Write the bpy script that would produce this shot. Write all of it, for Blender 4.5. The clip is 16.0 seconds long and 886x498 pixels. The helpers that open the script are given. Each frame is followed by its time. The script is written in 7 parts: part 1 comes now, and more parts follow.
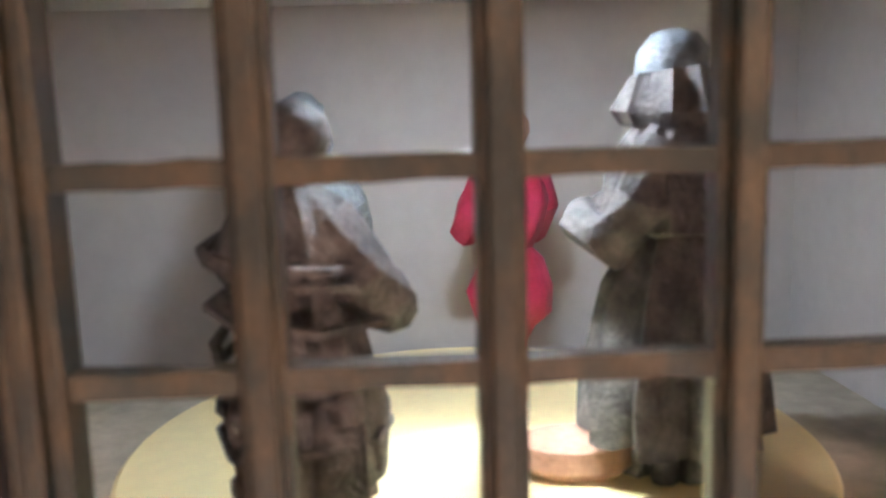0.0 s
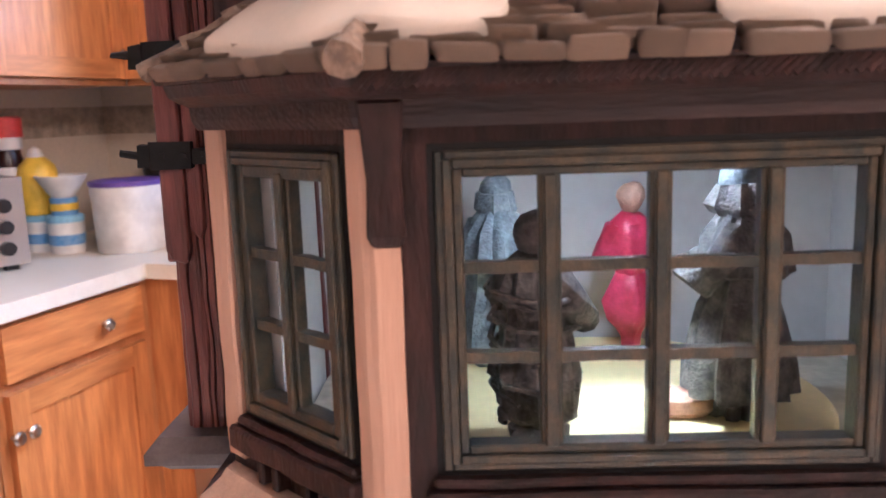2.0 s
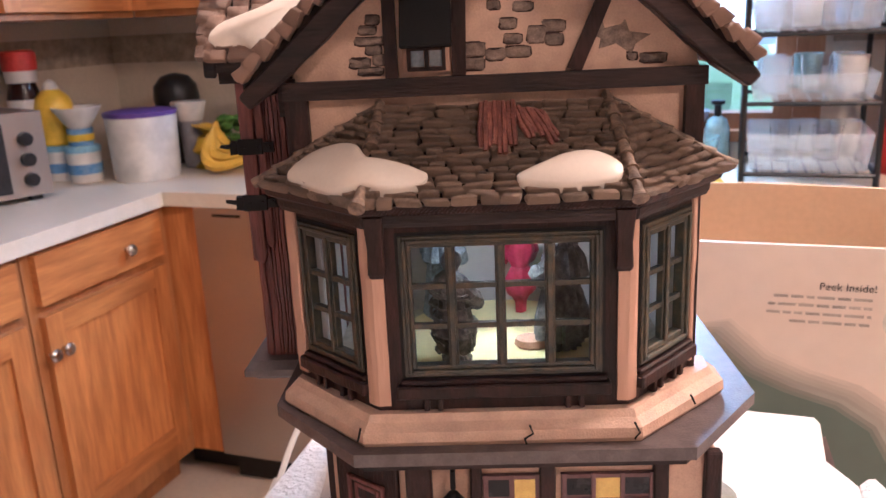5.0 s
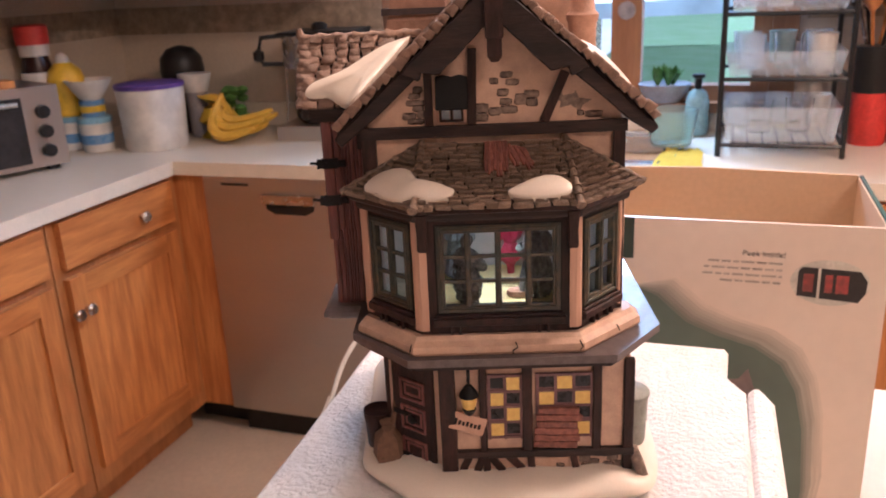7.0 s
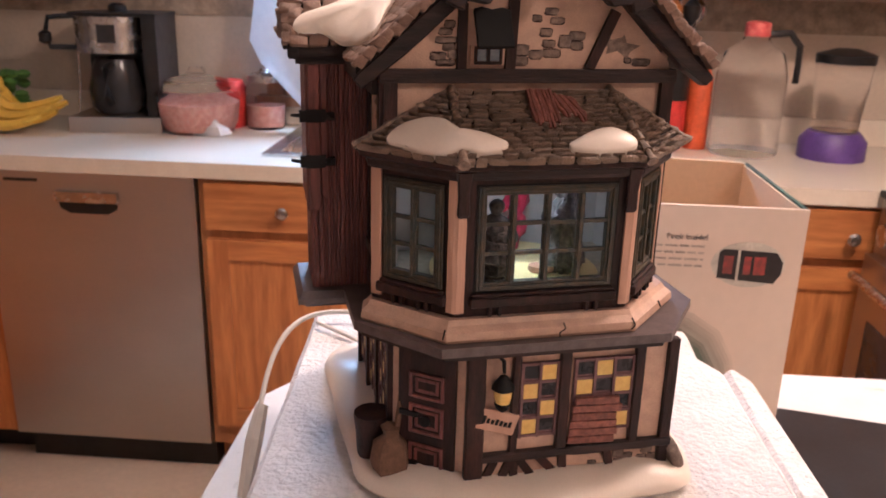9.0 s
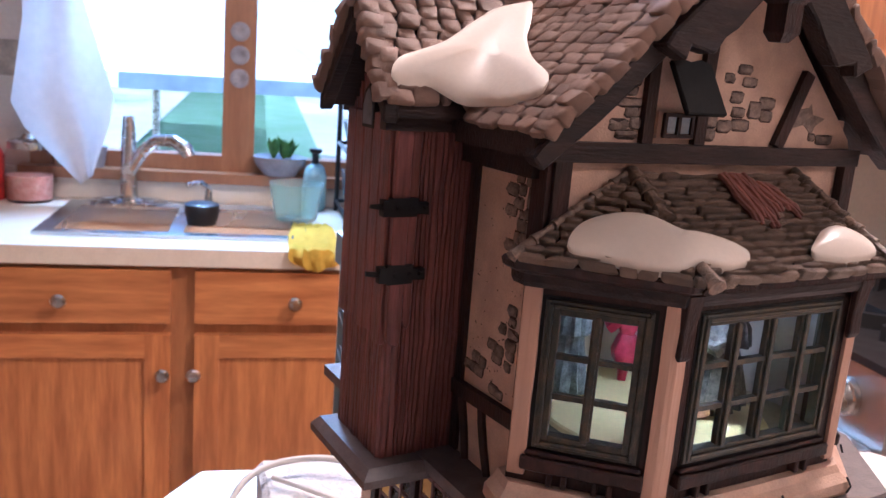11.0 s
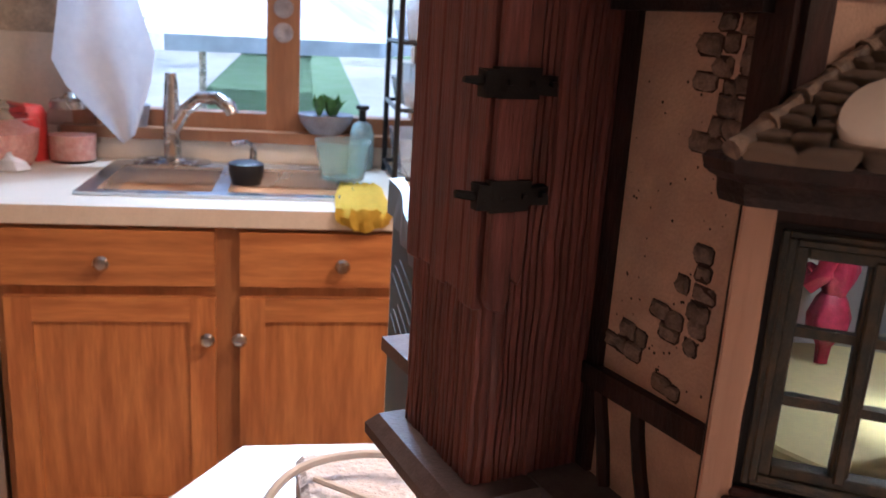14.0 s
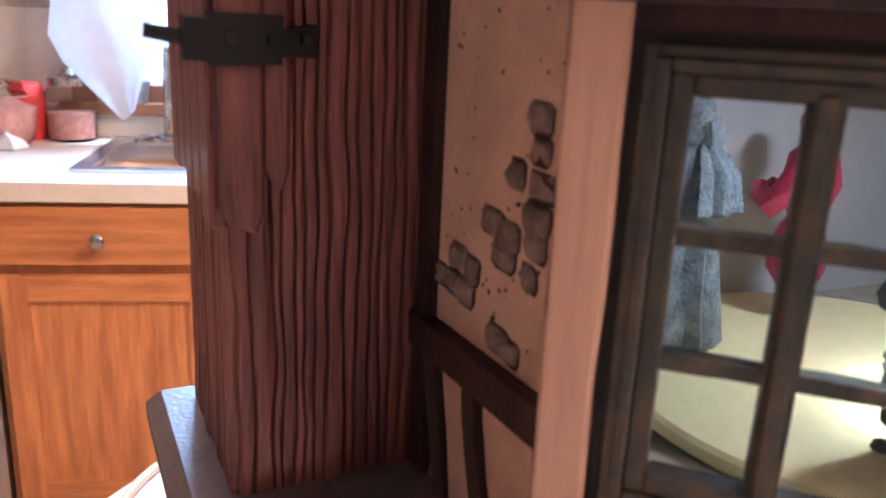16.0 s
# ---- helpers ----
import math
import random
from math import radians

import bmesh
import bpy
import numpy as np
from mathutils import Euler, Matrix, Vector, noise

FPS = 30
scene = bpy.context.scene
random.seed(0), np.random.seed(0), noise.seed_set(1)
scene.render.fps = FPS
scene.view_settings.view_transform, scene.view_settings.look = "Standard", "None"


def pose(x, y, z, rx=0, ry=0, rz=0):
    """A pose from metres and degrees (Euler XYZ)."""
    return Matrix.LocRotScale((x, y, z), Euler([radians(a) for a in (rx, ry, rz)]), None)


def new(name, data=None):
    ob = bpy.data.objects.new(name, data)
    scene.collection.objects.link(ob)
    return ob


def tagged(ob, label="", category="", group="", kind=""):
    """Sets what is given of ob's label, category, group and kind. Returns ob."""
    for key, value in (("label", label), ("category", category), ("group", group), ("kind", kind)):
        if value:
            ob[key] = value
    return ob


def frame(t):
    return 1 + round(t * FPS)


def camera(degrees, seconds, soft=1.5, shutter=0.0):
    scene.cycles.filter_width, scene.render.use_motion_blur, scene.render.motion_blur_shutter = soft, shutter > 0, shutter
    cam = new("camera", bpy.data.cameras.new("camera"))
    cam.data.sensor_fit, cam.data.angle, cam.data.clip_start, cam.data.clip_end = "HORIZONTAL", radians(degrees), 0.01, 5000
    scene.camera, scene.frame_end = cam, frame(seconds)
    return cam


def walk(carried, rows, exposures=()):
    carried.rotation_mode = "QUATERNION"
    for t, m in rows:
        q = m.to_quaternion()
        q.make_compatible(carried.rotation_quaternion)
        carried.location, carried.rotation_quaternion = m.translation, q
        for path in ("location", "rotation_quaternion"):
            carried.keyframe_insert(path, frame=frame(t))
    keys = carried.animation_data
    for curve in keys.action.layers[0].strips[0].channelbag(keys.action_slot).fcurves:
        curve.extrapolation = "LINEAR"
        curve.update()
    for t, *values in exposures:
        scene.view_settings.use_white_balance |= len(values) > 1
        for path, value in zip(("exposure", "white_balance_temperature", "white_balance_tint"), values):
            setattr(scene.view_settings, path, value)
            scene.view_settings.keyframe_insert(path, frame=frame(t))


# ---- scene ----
cam = camera(56.2, 16.0)
cam.data.dof.use_dof, cam.data.dof.focus_distance, cam.data.dof.aperture_fstop = True, 0.21, 50
METRES, EYE, TILT, LEAN, TURN = 0.9, 1.28, 0.0, 0.0, 3.6
ROWS = [
    (0.0, -0.0012, 0.0157, -0.0036, -4.5, -8.7, 1.7),
    (0.5, 0.001, 0.0, 0.0, 0.15, -8.75, 1.2),
    (1.0, -0.0064, -0.0172, 0.0038, -1.5, -9.3, 1.6),
    (1.5, -0.0192, -0.0325, 0.0051, -0.66, -9.65, 1.97),
    (2.0, -0.0235, -0.0484, 0.0168, 0.1, -9.84, 1.94),
    (2.5, -0.0218, -0.0656, 0.0286, 0.6, -9.92, 1.88),
    (3.0, -0.0184, -0.0853, 0.0386, 0.92, -10.33, 2.06),
    (3.5, -0.0159, -0.1013, 0.0454, 0.81, -10.9, 2.21),
    (4.0, -0.0108, -0.1227, 0.0531, 0.65, -12.61, 2.41),
    (6.5, -0.0118, -0.2959, 0.1216, -0.04, -18.06, 2.53),
    (7.0, -0.0177, -0.3355, 0.1323, -0.28, -18.35, 2.52),
    (7.5, -0.0271, -0.3544, 0.1266, -3.24, -18.66, 1.78),
    (8.0, -0.0607, -0.3414, 0.1181, -7.29, -18.8, 0.56),
    (10.5, -0.1968, -0.1157, 0.0706, -26.12, -14.27, -3.87),
    (11.0, -0.2126, -0.09, 0.075, -30.64, -12.4, -4.37),
    (11.5, -0.2204, -0.0603, 0.0861, -32.71, -11.68, -4.22),
    (12.0, -0.2221, -0.019, 0.0782, -33.22, -12.47, -4.21),
    (12.5, -0.2252, 0.0118, 0.0626, -33.75, -13.57, -4.52),
    (13.0, -0.2258, 0.0219, 0.0496, -33.77, -14.07, -4.84),
    (13.5, -0.2041, 0.0121, 0.0408, -31.75, -14.62, -4.46),
    (14.0, -0.1752, 0.0036, 0.0397, -27.55, -15.07, -3.49),
    (14.5, -0.1442, -0.001, 0.0337, -24.94, -15.53, -2.76),
    (15.0, -0.1282, 0.0011, 0.0238, -23.57, -15.69, -2.46),
    (15.5, -0.117, 0.0214, 0.0163, -24.84, -16.26, -2.43),
    (16.0, -0.1114, 0.0352, 0.0129, -26.29, -16.46, -2.58),
]
EXPOSURES = [(t, s + 1.17, w, 11) for t, s, w in ((0.0, 0.95, 5000), (1.0, 0.97, 4900), (2.0, 0.88, 4500), (3.5, 0.70, 4500), (4.2, 0.5, 4550), (6.3, 0.1, 4850), (8.2, -0.2, 5000), (10.5, 0.18, 4300), (12.0, -0.2, 4550), (13.0, -0.3, 4800), (14.0, -0.3, 5000), (14.5, 0.0, 5250), (15.0, 0.42, 5250), (15.5, 0.52, 4900), (16.0, 0.70, 4600))]
walk(cam, [(t, pose(0, 0, EYE, TILT, LEAN, TURN) @ pose(METRES * x, METRES * y, METRES * z, 90 + pitch, roll, yaw)) for t, x, y, z, yaw, pitch, roll in ROWS], EXPOSURES)

# ---- world, sun, lamps ----
world = bpy.data.worlds.new("sky")
scene.world = world
world.use_nodes = True
wn = world.node_tree.nodes
sky = wn.new("ShaderNodeTexSky")
sky.sky_type, sky.sun_disc, sky.sun_elevation, sky.sun_rotation = "NISHITA", False, radians(52), radians(275)
world.node_tree.links.new(sky.outputs[0], wn["Background"].inputs[0])
wn["Background"].inputs[1].default_value = 0.15

K = pose(0, 0, 0, 0, 0, -15)          # the kitchen's axes: u along the window wall, v towards it
HOUSE = pose(0.002, 0.09, 1.15, 0, 0, 2)


def lamp(name, kind, m, energy, colour, **more):
    data = bpy.data.lights.new(name, kind)
    data.energy, data.color = energy, colour
    for key, value in more.items():
        if key == "size":
            data.size = value
        if key == "radius":
            data.shadow_soft_size = value
        if key == "angle":
            data.angle = radians(value)
        if key == "disk":
            data.shape = "DISK"
    ob = new(name, data)
    ob.matrix_world = m
    return ob


lamp("sun", "SUN", pose(0, 0, 5, 38, 0, -95), 5.0, (1.0, 0.97, 0.91), angle=0.5)
WARM = (1.0, 0.62, 0.378)
lamp("unseen_ceiling_light", "AREA", K @ pose(0.82, 0.72, 2.32), 18, WARM, size=0.34, disk=1)
# the next two are fill added from overhead and behind, no lamp known there
lamp("unseen_ceiling_light", "AREA", K @ pose(-0.22, 0.42, 2.32), 4.0, WARM, size=0.34, disk=1)
lamp("unseen_ceiling_light", "AREA", K @ pose(0.95, -0.95, 2.32), 6.0, WARM, size=0.34, disk=1)
lamp("room_bulb", "AREA", HOUSE @ pose(0.001, -0.002, 0.1435), 0.060, (1.0, 0.92, 0.78), size=0.016, disk=1)
lamp("room_bulb_beam", "SPOT", HOUSE @ pose(0.001, 0.0, 0.1430), 0.14, (1.0, 0.96, 0.70), radius=0.006)
lamp("window_daylight", "AREA", K @ pose(-0.25, 2.40, 1.86, -58), 16.0, (0.72, 0.87, 1.0), size=0.36)


# ---- materials ----
def mat(name, colour, rough=0.6, metal=0.0, other=None, scale=40.0, stretch=(1, 1, 1), bump=0.15, fine=None, spread=0.12, coat=0.0, depth=0.001):
    """A painted or natural surface: two colours mixed by coarse noise, a fine grain, relief, and some change from piece to piece."""
    m = bpy.data.materials.new(name)
    m.use_nodes = True
    nt = m.node_tree
    n, ln = nt.nodes, nt.links.new
    b = n["Principled BSDF"]
    b.inputs["Roughness"].default_value, b.inputs["Metallic"].default_value = rough, metal
    b.inputs["Coat Weight"].default_value = coat
    if max(colour) < 0.06 and not metal:        # dark paint on the model and its like is dull
        b.inputs["Specular IOR Level"].default_value = 0.3
    tc, mp = n.new("ShaderNodeTexCoord"), n.new("ShaderNodeMapping")
    mp.inputs["Scale"].default_value = stretch
    info = n.new("ShaderNodeObjectInfo")
    shift = n.new("ShaderNodeVectorMath")
    shift.operation = "MULTIPLY_ADD"
    ln(info.outputs["Random"], shift.inputs[0])
    shift.inputs[1].default_value = (0.7, 0.9, 0.5)
    ln(tc.outputs["Object"], shift.inputs[2])
    ln(shift.outputs[0], mp.inputs[0])
    n1, n2 = n.new("ShaderNodeTexNoise"), n.new("ShaderNodeTexNoise")
    n1.inputs["Scale"].default_value, n2.inputs["Scale"].default_value = scale, (fine or scale * 6)
    n1.inputs["Detail"].default_value, n2.inputs["Detail"].default_value = 4, 5
    ln(mp.outputs[0], n1.inputs[0]), ln(mp.outputs[0], n2.inputs[0])
    ramp = n.new("ShaderNodeValToRGB")
    ramp.color_ramp.elements[0].position, ramp.color_ramp.elements[1].position = 0.36, 0.66
    c2 = other or tuple(c * 0.72 for c in colour)
    ramp.color_ramp.elements[0].color, ramp.color_ramp.elements[1].color = (*c2, 1), (*colour, 1)
    ln(n1.outputs["Fac"], ramp.inputs[0])
    grain = n.new("ShaderNodeMapRange")
    grain.inputs["From Min"].default_value, grain.inputs["From Max"].default_value = 0.3, 0.7
    grain.inputs["To Min"].default_value, grain.inputs["To Max"].default_value = 1 - spread, 1 + spread
    ln(n2.outputs["Fac"], grain.inputs[0])
    piece = n.new("ShaderNodeMapRange")
    piece.inputs["To Min"].default_value, piece.inputs["To Max"].default_value = 1 - spread, 1 + spread
    ln(info.outputs["Random"], piece.inputs[0])
    both = n.new("ShaderNodeMath")
    both.operation = "MULTIPLY"
    ln(grain.outputs[0], both.inputs[0]), ln(piece.outputs[0], both.inputs[1])
    mul = n.new("ShaderNodeVectorMath")
    mul.operation = "SCALE"
    ln(ramp.outputs[0], mul.inputs[0]), ln(both.outputs[0], mul.inputs["Scale"])
    ln(mul.outputs[0], b.inputs["Base Color"])
    height = n2.outputs["Fac"]
    if bump:
        bp = n.new("ShaderNodeBump")
        bp.inputs["Strength"].default_value, bp.inputs["Distance"].default_value = bump, depth
        ln(height, bp.inputs["Height"])
        ln(bp.outputs[0], b.inputs["Normal"])
    rr = n.new("ShaderNodeMapRange")
    rr.inputs["To Min"].default_value, rr.inputs["To Max"].default_value = max(rough - 0.1, 0.02), min(rough + 0.12, 1)
    ln(n1.outputs["Fac"], rr.inputs[0]), ln(rr.outputs[0], b.inputs["Roughness"])
    return m


def glassy(name, colour=(1, 1, 1), rough=0.0, ior=1.45, clear=1.0):
    m = bpy.data.materials.new(name)
    m.use_nodes = True
    b = m.node_tree.nodes["Principled BSDF"]
    b.inputs["Base Color"].default_value = (*colour, 1)
    b.inputs["Roughness"].default_value, b.inputs["IOR"].default_value, b.inputs["Transmission Weight"].default_value = rough, ior, clear
    return m


def glow(name, colour, strength):
    m = mat(name, colour, 0.5, bump=0)
    b = m.node_tree.nodes["Principled BSDF"]
    b.inputs["Emission Color"].default_value, b.inputs["Emission Strength"].default_value = (*colour, 1), strength
    return m


# the model house, painted ceramic; texture sizes per metre, so in the hundreds
PLASTER = mat("pink_plaster", (0.62, 0.42, 0.30), 0.55, other=(0.50, 0.33, 0.24), scale=130, fine=1500, bump=0.35, depth=0.0006, spread=0.07)
TIMBER = mat("dark_timber", (0.046, 0.019, 0.016), 0.5, other=(0.016, 0.009, 0.008), scale=260, stretch=(1, 1, 0.25), fine=1300, bump=0.5, depth=0.0006, spread=0.2)
BEAM = mat("dark_beam", (0.040, 0.022, 0.019), 0.5, other=(0.015, 0.010, 0.010), scale=260, stretch=(0.15, 1, 1), fine=1300, bump=0.6, depth=0.0006, spread=0.2)
PALE_POST = mat("pale_post", (0.57, 0.35, 0.245), 0.5, other=(0.50, 0.30, 0.205), scale=260, stretch=(1, 1, 0.08), fine=900, bump=0.5, depth=0.0005, spread=0.03)
PLANK = mat("red_brown_plank", (0.205, 0.066, 0.054), 0.45, other=(0.105, 0.032, 0.028), scale=420, stretch=(1, 1, 0.10), fine=1700, bump=0.7, depth=0.0006, spread=0.07, coat=0.12)
BRONZE = mat("bronze_green_frame", (0.080, 0.060, 0.033), 0.4, other=(0.026, 0.032, 0.027), scale=330, stretch=(1, 1, 0.7), fine=2200, bump=0.35, depth=0.0004, spread=0.2, coat=0.2)
SHINGLE = mat("stone_shingle", (0.37, 0.235, 0.165), 0.5, other=(0.19, 0.112, 0.080), scale=260, fine=1400, bump=0.6, depth=0.0006, spread=0.20)
BAYSTONE = mat("bay_shingle", (0.54, 0.39, 0.275), 0.5, other=(0.23, 0.158, 0.112), scale=330, stretch=(0.5, 1, 1), fine=900, bump=0.9, depth=0.0012, spread=0.26)
GREY_PANE = mat("grey_pane", (0.17, 0.165, 0.17), 0.3, scale=300, bump=0.05, depth=0.0003)
ROLL = mat("ridge_stone", (0.27, 0.185, 0.128), 0.5, other=(0.11, 0.075, 0.052), scale=330, fine=1100, bump=0.7, depth=0.0008, spread=0.2)
STONE = mat("grey_stone", (0.27, 0.20, 0.155), 0.7, other=(0.14, 0.10, 0.08), scale=400, fine=1800, bump=0.6, depth=0.0006, spread=0.2)
SNOW = mat("glazed_snow", (0.80, 0.70, 0.595), 0.42, other=(0.78, 0.68, 0.575), scale=60, fine=700, bump=0.08, depth=0.0004, spread=0.02, coat=0.12)
SLAB = mat("slate_slab", (0.115, 0.090, 0.088), 0.45, other=(0.075, 0.058, 0.056), scale=180, fine=1200, bump=0.3, depth=0.0005, spread=0.1, coat=0.15)
IRON = mat("black_iron", (0.006, 0.0055, 0.006), 0.55, scale=500, fine=2000, bump=0.3, depth=0.0004)
SHUTTER = mat("red_board", (0.30, 0.115, 0.080), 0.55, other=(0.17, 0.060, 0.045), scale=420, stretch=(1, 0.15, 1), fine=1800, bump=0.8, depth=0.0006, spread=0.2)
YELLOW_PANE = mat("yellow_pane", (0.78, 0.56, 0.14), 0.35, other=(0.70, 0.45, 0.10), scale=300, bump=0.05, depth=0.0003, spread=0.08)
BLACK_PANE = mat("black_pane", (0.012, 0.011, 0.013), 0.25, scale=300, bump=0.05, depth=0.0003)
MAUVE = mat("mauve_lead", (0.17, 0.085, 0.085), 0.5, scale=300, bump=0.3, depth=0.0004)
ROOM = mat("room_wall", (0.60, 0.58, 0.57), 0.7, other=(0.56, 0.54, 0.53), scale=60, bump=0.02, depth=0.0002, spread=0.03)
ROOM_DARK = mat("room_floor", (0.46, 0.42, 0.33), 0.7, scale=60, bump=0.1, depth=0.0004)
PALE_BLUE = mat("pale_blue_pane", (0.42, 0.50, 0.58), 0.3, scale=200, bump=0.02, depth=0.0002)
DISC = mat("cream_disc", (0.80, 0.70, 0.37), 0.5, other=(0.76, 0.66, 0.35), scale=80, bump=0.05, depth=0.0003, spread=0.03)
PEWTER = mat("grey_cast", (0.22, 0.20, 0.19), 0.5, other=(0.09, 0.085, 0.085), scale=420, fine=1500, bump=0.6, depth=0.0008, spread=0.15)
PALE_CAST = mat("pale_blue_cast", (0.28, 0.32, 0.35), 0.5, other=(0.16, 0.18, 0.20), scale=380, fine=1500, bump=0.6, depth=0.0008, spread=0.15)
RED_CAST = mat("red_cast", (0.58, 0.05, 0.13), 0.38, other=(0.36, 0.02, 0.05), scale=200, fine=1500, bump=0.2, depth=0.0005, spread=0.08)
CHIMNEY = mat("chimney_clay", (0.50, 0.30, 0.21), 0.6, other=(0.40, 0.23, 0.16), scale=200, fine=1200, bump=0.5, depth=0.0006, spread=0.1)

# the kitchen
OAK = mat("oak", (0.58, 0.240, 0.062), 0.42, other=(0.38, 0.135, 0.033), scale=14, stretch=(3.0, 3.0, 0.30), fine=75, bump=0.25, depth=0.001, spread=0.10, coat=0.2)
OAK_H = mat("oak_across", (0.58, 0.240, 0.062), 0.42, other=(0.38, 0.135, 0.033), scale=14, stretch=(0.30, 3.0, 3.0), fine=75, bump=0.25, depth=0.001, spread=0.10, coat=0.2)
OAK_DARK = mat("oak_frame", (0.40, 0.175, 0.055), 0.45, other=(0.30, 0.12, 0.036), scale=10, stretch=(2.5, 2.5, 0.4), fine=60, bump=0.2, spread=0.1)
CASING = mat("window_oak", (0.36, 0.18, 0.085), 0.42, other=(0.28, 0.13, 0.06), scale=9, stretch=(2.5, 2.5, 0.4), fine=60, bump=0.2, spread=0.08)
LAMINATE = mat("cream_laminate", (0.74, 0.66, 0.54), 0.35, other=(0.70, 0.62, 0.50), scale=30, fine=300, bump=0.04, spread=0.05)
WHITE_TOP = mat("white_laminate", (0.70, 0.64, 0.57), 0.3, other=(0.66, 0.60, 0.53), scale=30, fine=300, bump=0.03, spread=0.03)
FLOOR = mat("beige_vinyl", (0.58, 0.48, 0.37), 0.4, other=(0.53, 0.43, 0.33), scale=6, fine=60, bump=0.08, spread=0.05)
WALL = mat("wallpaper", (0.60, 0.51, 0.40), 0.75, other=(0.55, 0.47, 0.37), scale=5, fine=90, bump=0.1, spread=0.05)
BORDER = mat("wallpaper_border", (0.40, 0.32, 0.23), 0.75, other=(0.24, 0.20, 0.15), scale=28, fine=120, bump=0.1, spread=0.12)
CEILING = mat("ceiling_paint", (0.78, 0.75, 0.70), 0.85, scale=4, fine=120, bump=0.2, spread=0.03)
STEEL = mat("brushed_steel", (0.50, 0.47, 0.44), 0.36, metal=1.0, other=(0.47, 0.44, 0.41), scale=6, stretch=(0.4, 1, 1), fine=240, bump=0.01, spread=0.02)
CHROME = mat("satin_nickel", (0.62, 0.58, 0.54), 0.25, metal=1.0, scale=30, bump=0.02, spread=0.03)
BLACK = mat("black_plastic", (0.022, 0.021, 0.021), 0.35, scale=30, fine=300, bump=0.05)
DARK_GLASS = mat("dark_oven_glass", (0.045, 0.042, 0.042), 0.12, scale=10, bump=0.0)
WHITE_PLASTIC = mat("white_plastic", (0.76, 0.73, 0.68), 0.35, scale=12, bump=0.02, spread=0.03)
FOAM = mat("polystyrene", (0.74, 0.70, 0.68), 0.75, other=(0.66, 0.62, 0.60), scale=70, fine=300, bump=0.9, depth=0.0028, spread=0.05)
KRAFT = mat("bare_card", (0.68, 0.50, 0.33), 0.8, other=(0.63, 0.46, 0.30), scale=12, fine=200, bump=0.1, spread=0.04)
PRINT_WHITE = mat("cream_print", (0.74, 0.62, 0.52), 0.4, other=(0.71, 0.59, 0.49), scale=6, fine=100, bump=0.02, spread=0.02)
PRINT_GREEN = mat("dark_green_print", (0.020, 0.060, 0.038), 0.6, other=(0.03, 0.04, 0.03), scale=8, bump=0.02, spread=0.08)
PRINT_HILL = mat("misty_green_print", (0.06, 0.075, 0.055), 0.6, other=(0.09, 0.085, 0.065), scale=9, bump=0.0, spread=0.05)
PRINT_ROOF = mat("mauve_print", (0.24, 0.17, 0.15), 0.4, other=(0.16, 0.12, 0.12), scale=40, bump=0.0, spread=0.1)
PRINT_DARK = mat("dark_print", (0.035, 0.030, 0.030), 0.4, scale=60, bump=0.0)
PRINT_RED = mat("red_print", (0.40, 0.05, 0.04), 0.4, other=(0.20, 0.04, 0.035), scale=180, bump=0.0)
PRINT_GOLD = mat("gold_print", (0.66, 0.36, 0.06), 0.35, scale=60, bump=0.0)
PRINT_INK = mat("grey_ink", (0.47, 0.40, 0.34), 0.5, scale=60, bump=0.0)
PRINT_PALE = mat("pale_ink", (0.62, 0.58, 0.50), 0.5, scale=60, bump=0.0)
FOIL = mat("worn_blue_gloss", (0.14, 0.18, 0.21), 0.4, other=(0.08, 0.11, 0.12), scale=30, bump=0.2)
YELLOW = mat("yellow_plastic", (0.85, 0.56, 0.03), 0.4, scale=20, bump=0.02, spread=0.04)
BANANA = mat("banana_peel", (0.80, 0.52, 0.05), 0.5, other=(0.66, 0.42, 0.04), scale=40, bump=0.1, spread=0.06)
CLOTH_YELLOW = mat("yellow_cloth", (0.80, 0.58, 0.06), 0.9, other=(0.72, 0.50, 0.04), scale=60, fine=900, bump=0.3, spread=0.05)
PAPER = mat("white_paper_towel", (0.82, 0.81, 0.82), 0.9, other=(0.77, 0.76, 0.78), scale=40, fine=500, bump=0.3, spread=0.03)
RED = mat("red_plastic", (0.62, 0.045, 0.030), 0.4, scale=20, bump=0.02)
ORANGE = mat("orange_red", (0.75, 0.13, 0.03), 0.4, scale=20, bump=0.02)
PINK = mat("pink_candy", (0.75, 0.20, 0.17), 0.5, other=(0.60, 0.08, 0.07), scale=60, fine=200, bump=0.5, depth=0.004)
PALE_PINK = mat("pale_pink_sweets", (0.70, 0.42, 0.34), 0.5, other=(0.60, 0.28, 0.22), scale=60, fine=200, bump=0.5, depth=0.004)
BLUE = mat("blue_label", (0.10, 0.26, 0.52), 0.45, other=(0.20, 0.34, 0.55), scale=60, bump=0.0)
PURPLE = mat("purple_lid", (0.13, 0.07, 0.30), 0.4, scale=20, bump=0.0)
COLA = mat("dark_cola", (0.03, 0.010, 0.008), 0.15, scale=20, bump=0.0)
TERRA = mat("glazed_pot", (0.34, 0.32, 0.34), 0.4, scale=30, bump=0.05)
LEAF = mat("house_leaf", (0.12, 0.26, 0.05), 0.5, other=(0.06, 0.15, 0.03), scale=30, bump=0.1)
AQUA = mat("aqua_plastic", (0.42, 0.58, 0.58), 0.25, scale=20, bump=0.0)
SINK = mat("sink_steel", (0.66, 0.68, 0.71), 0.24, metal=1.0, other=(0.60, 0.62, 0.65), scale=5, fine=160, bump=0.02, spread=0.02)
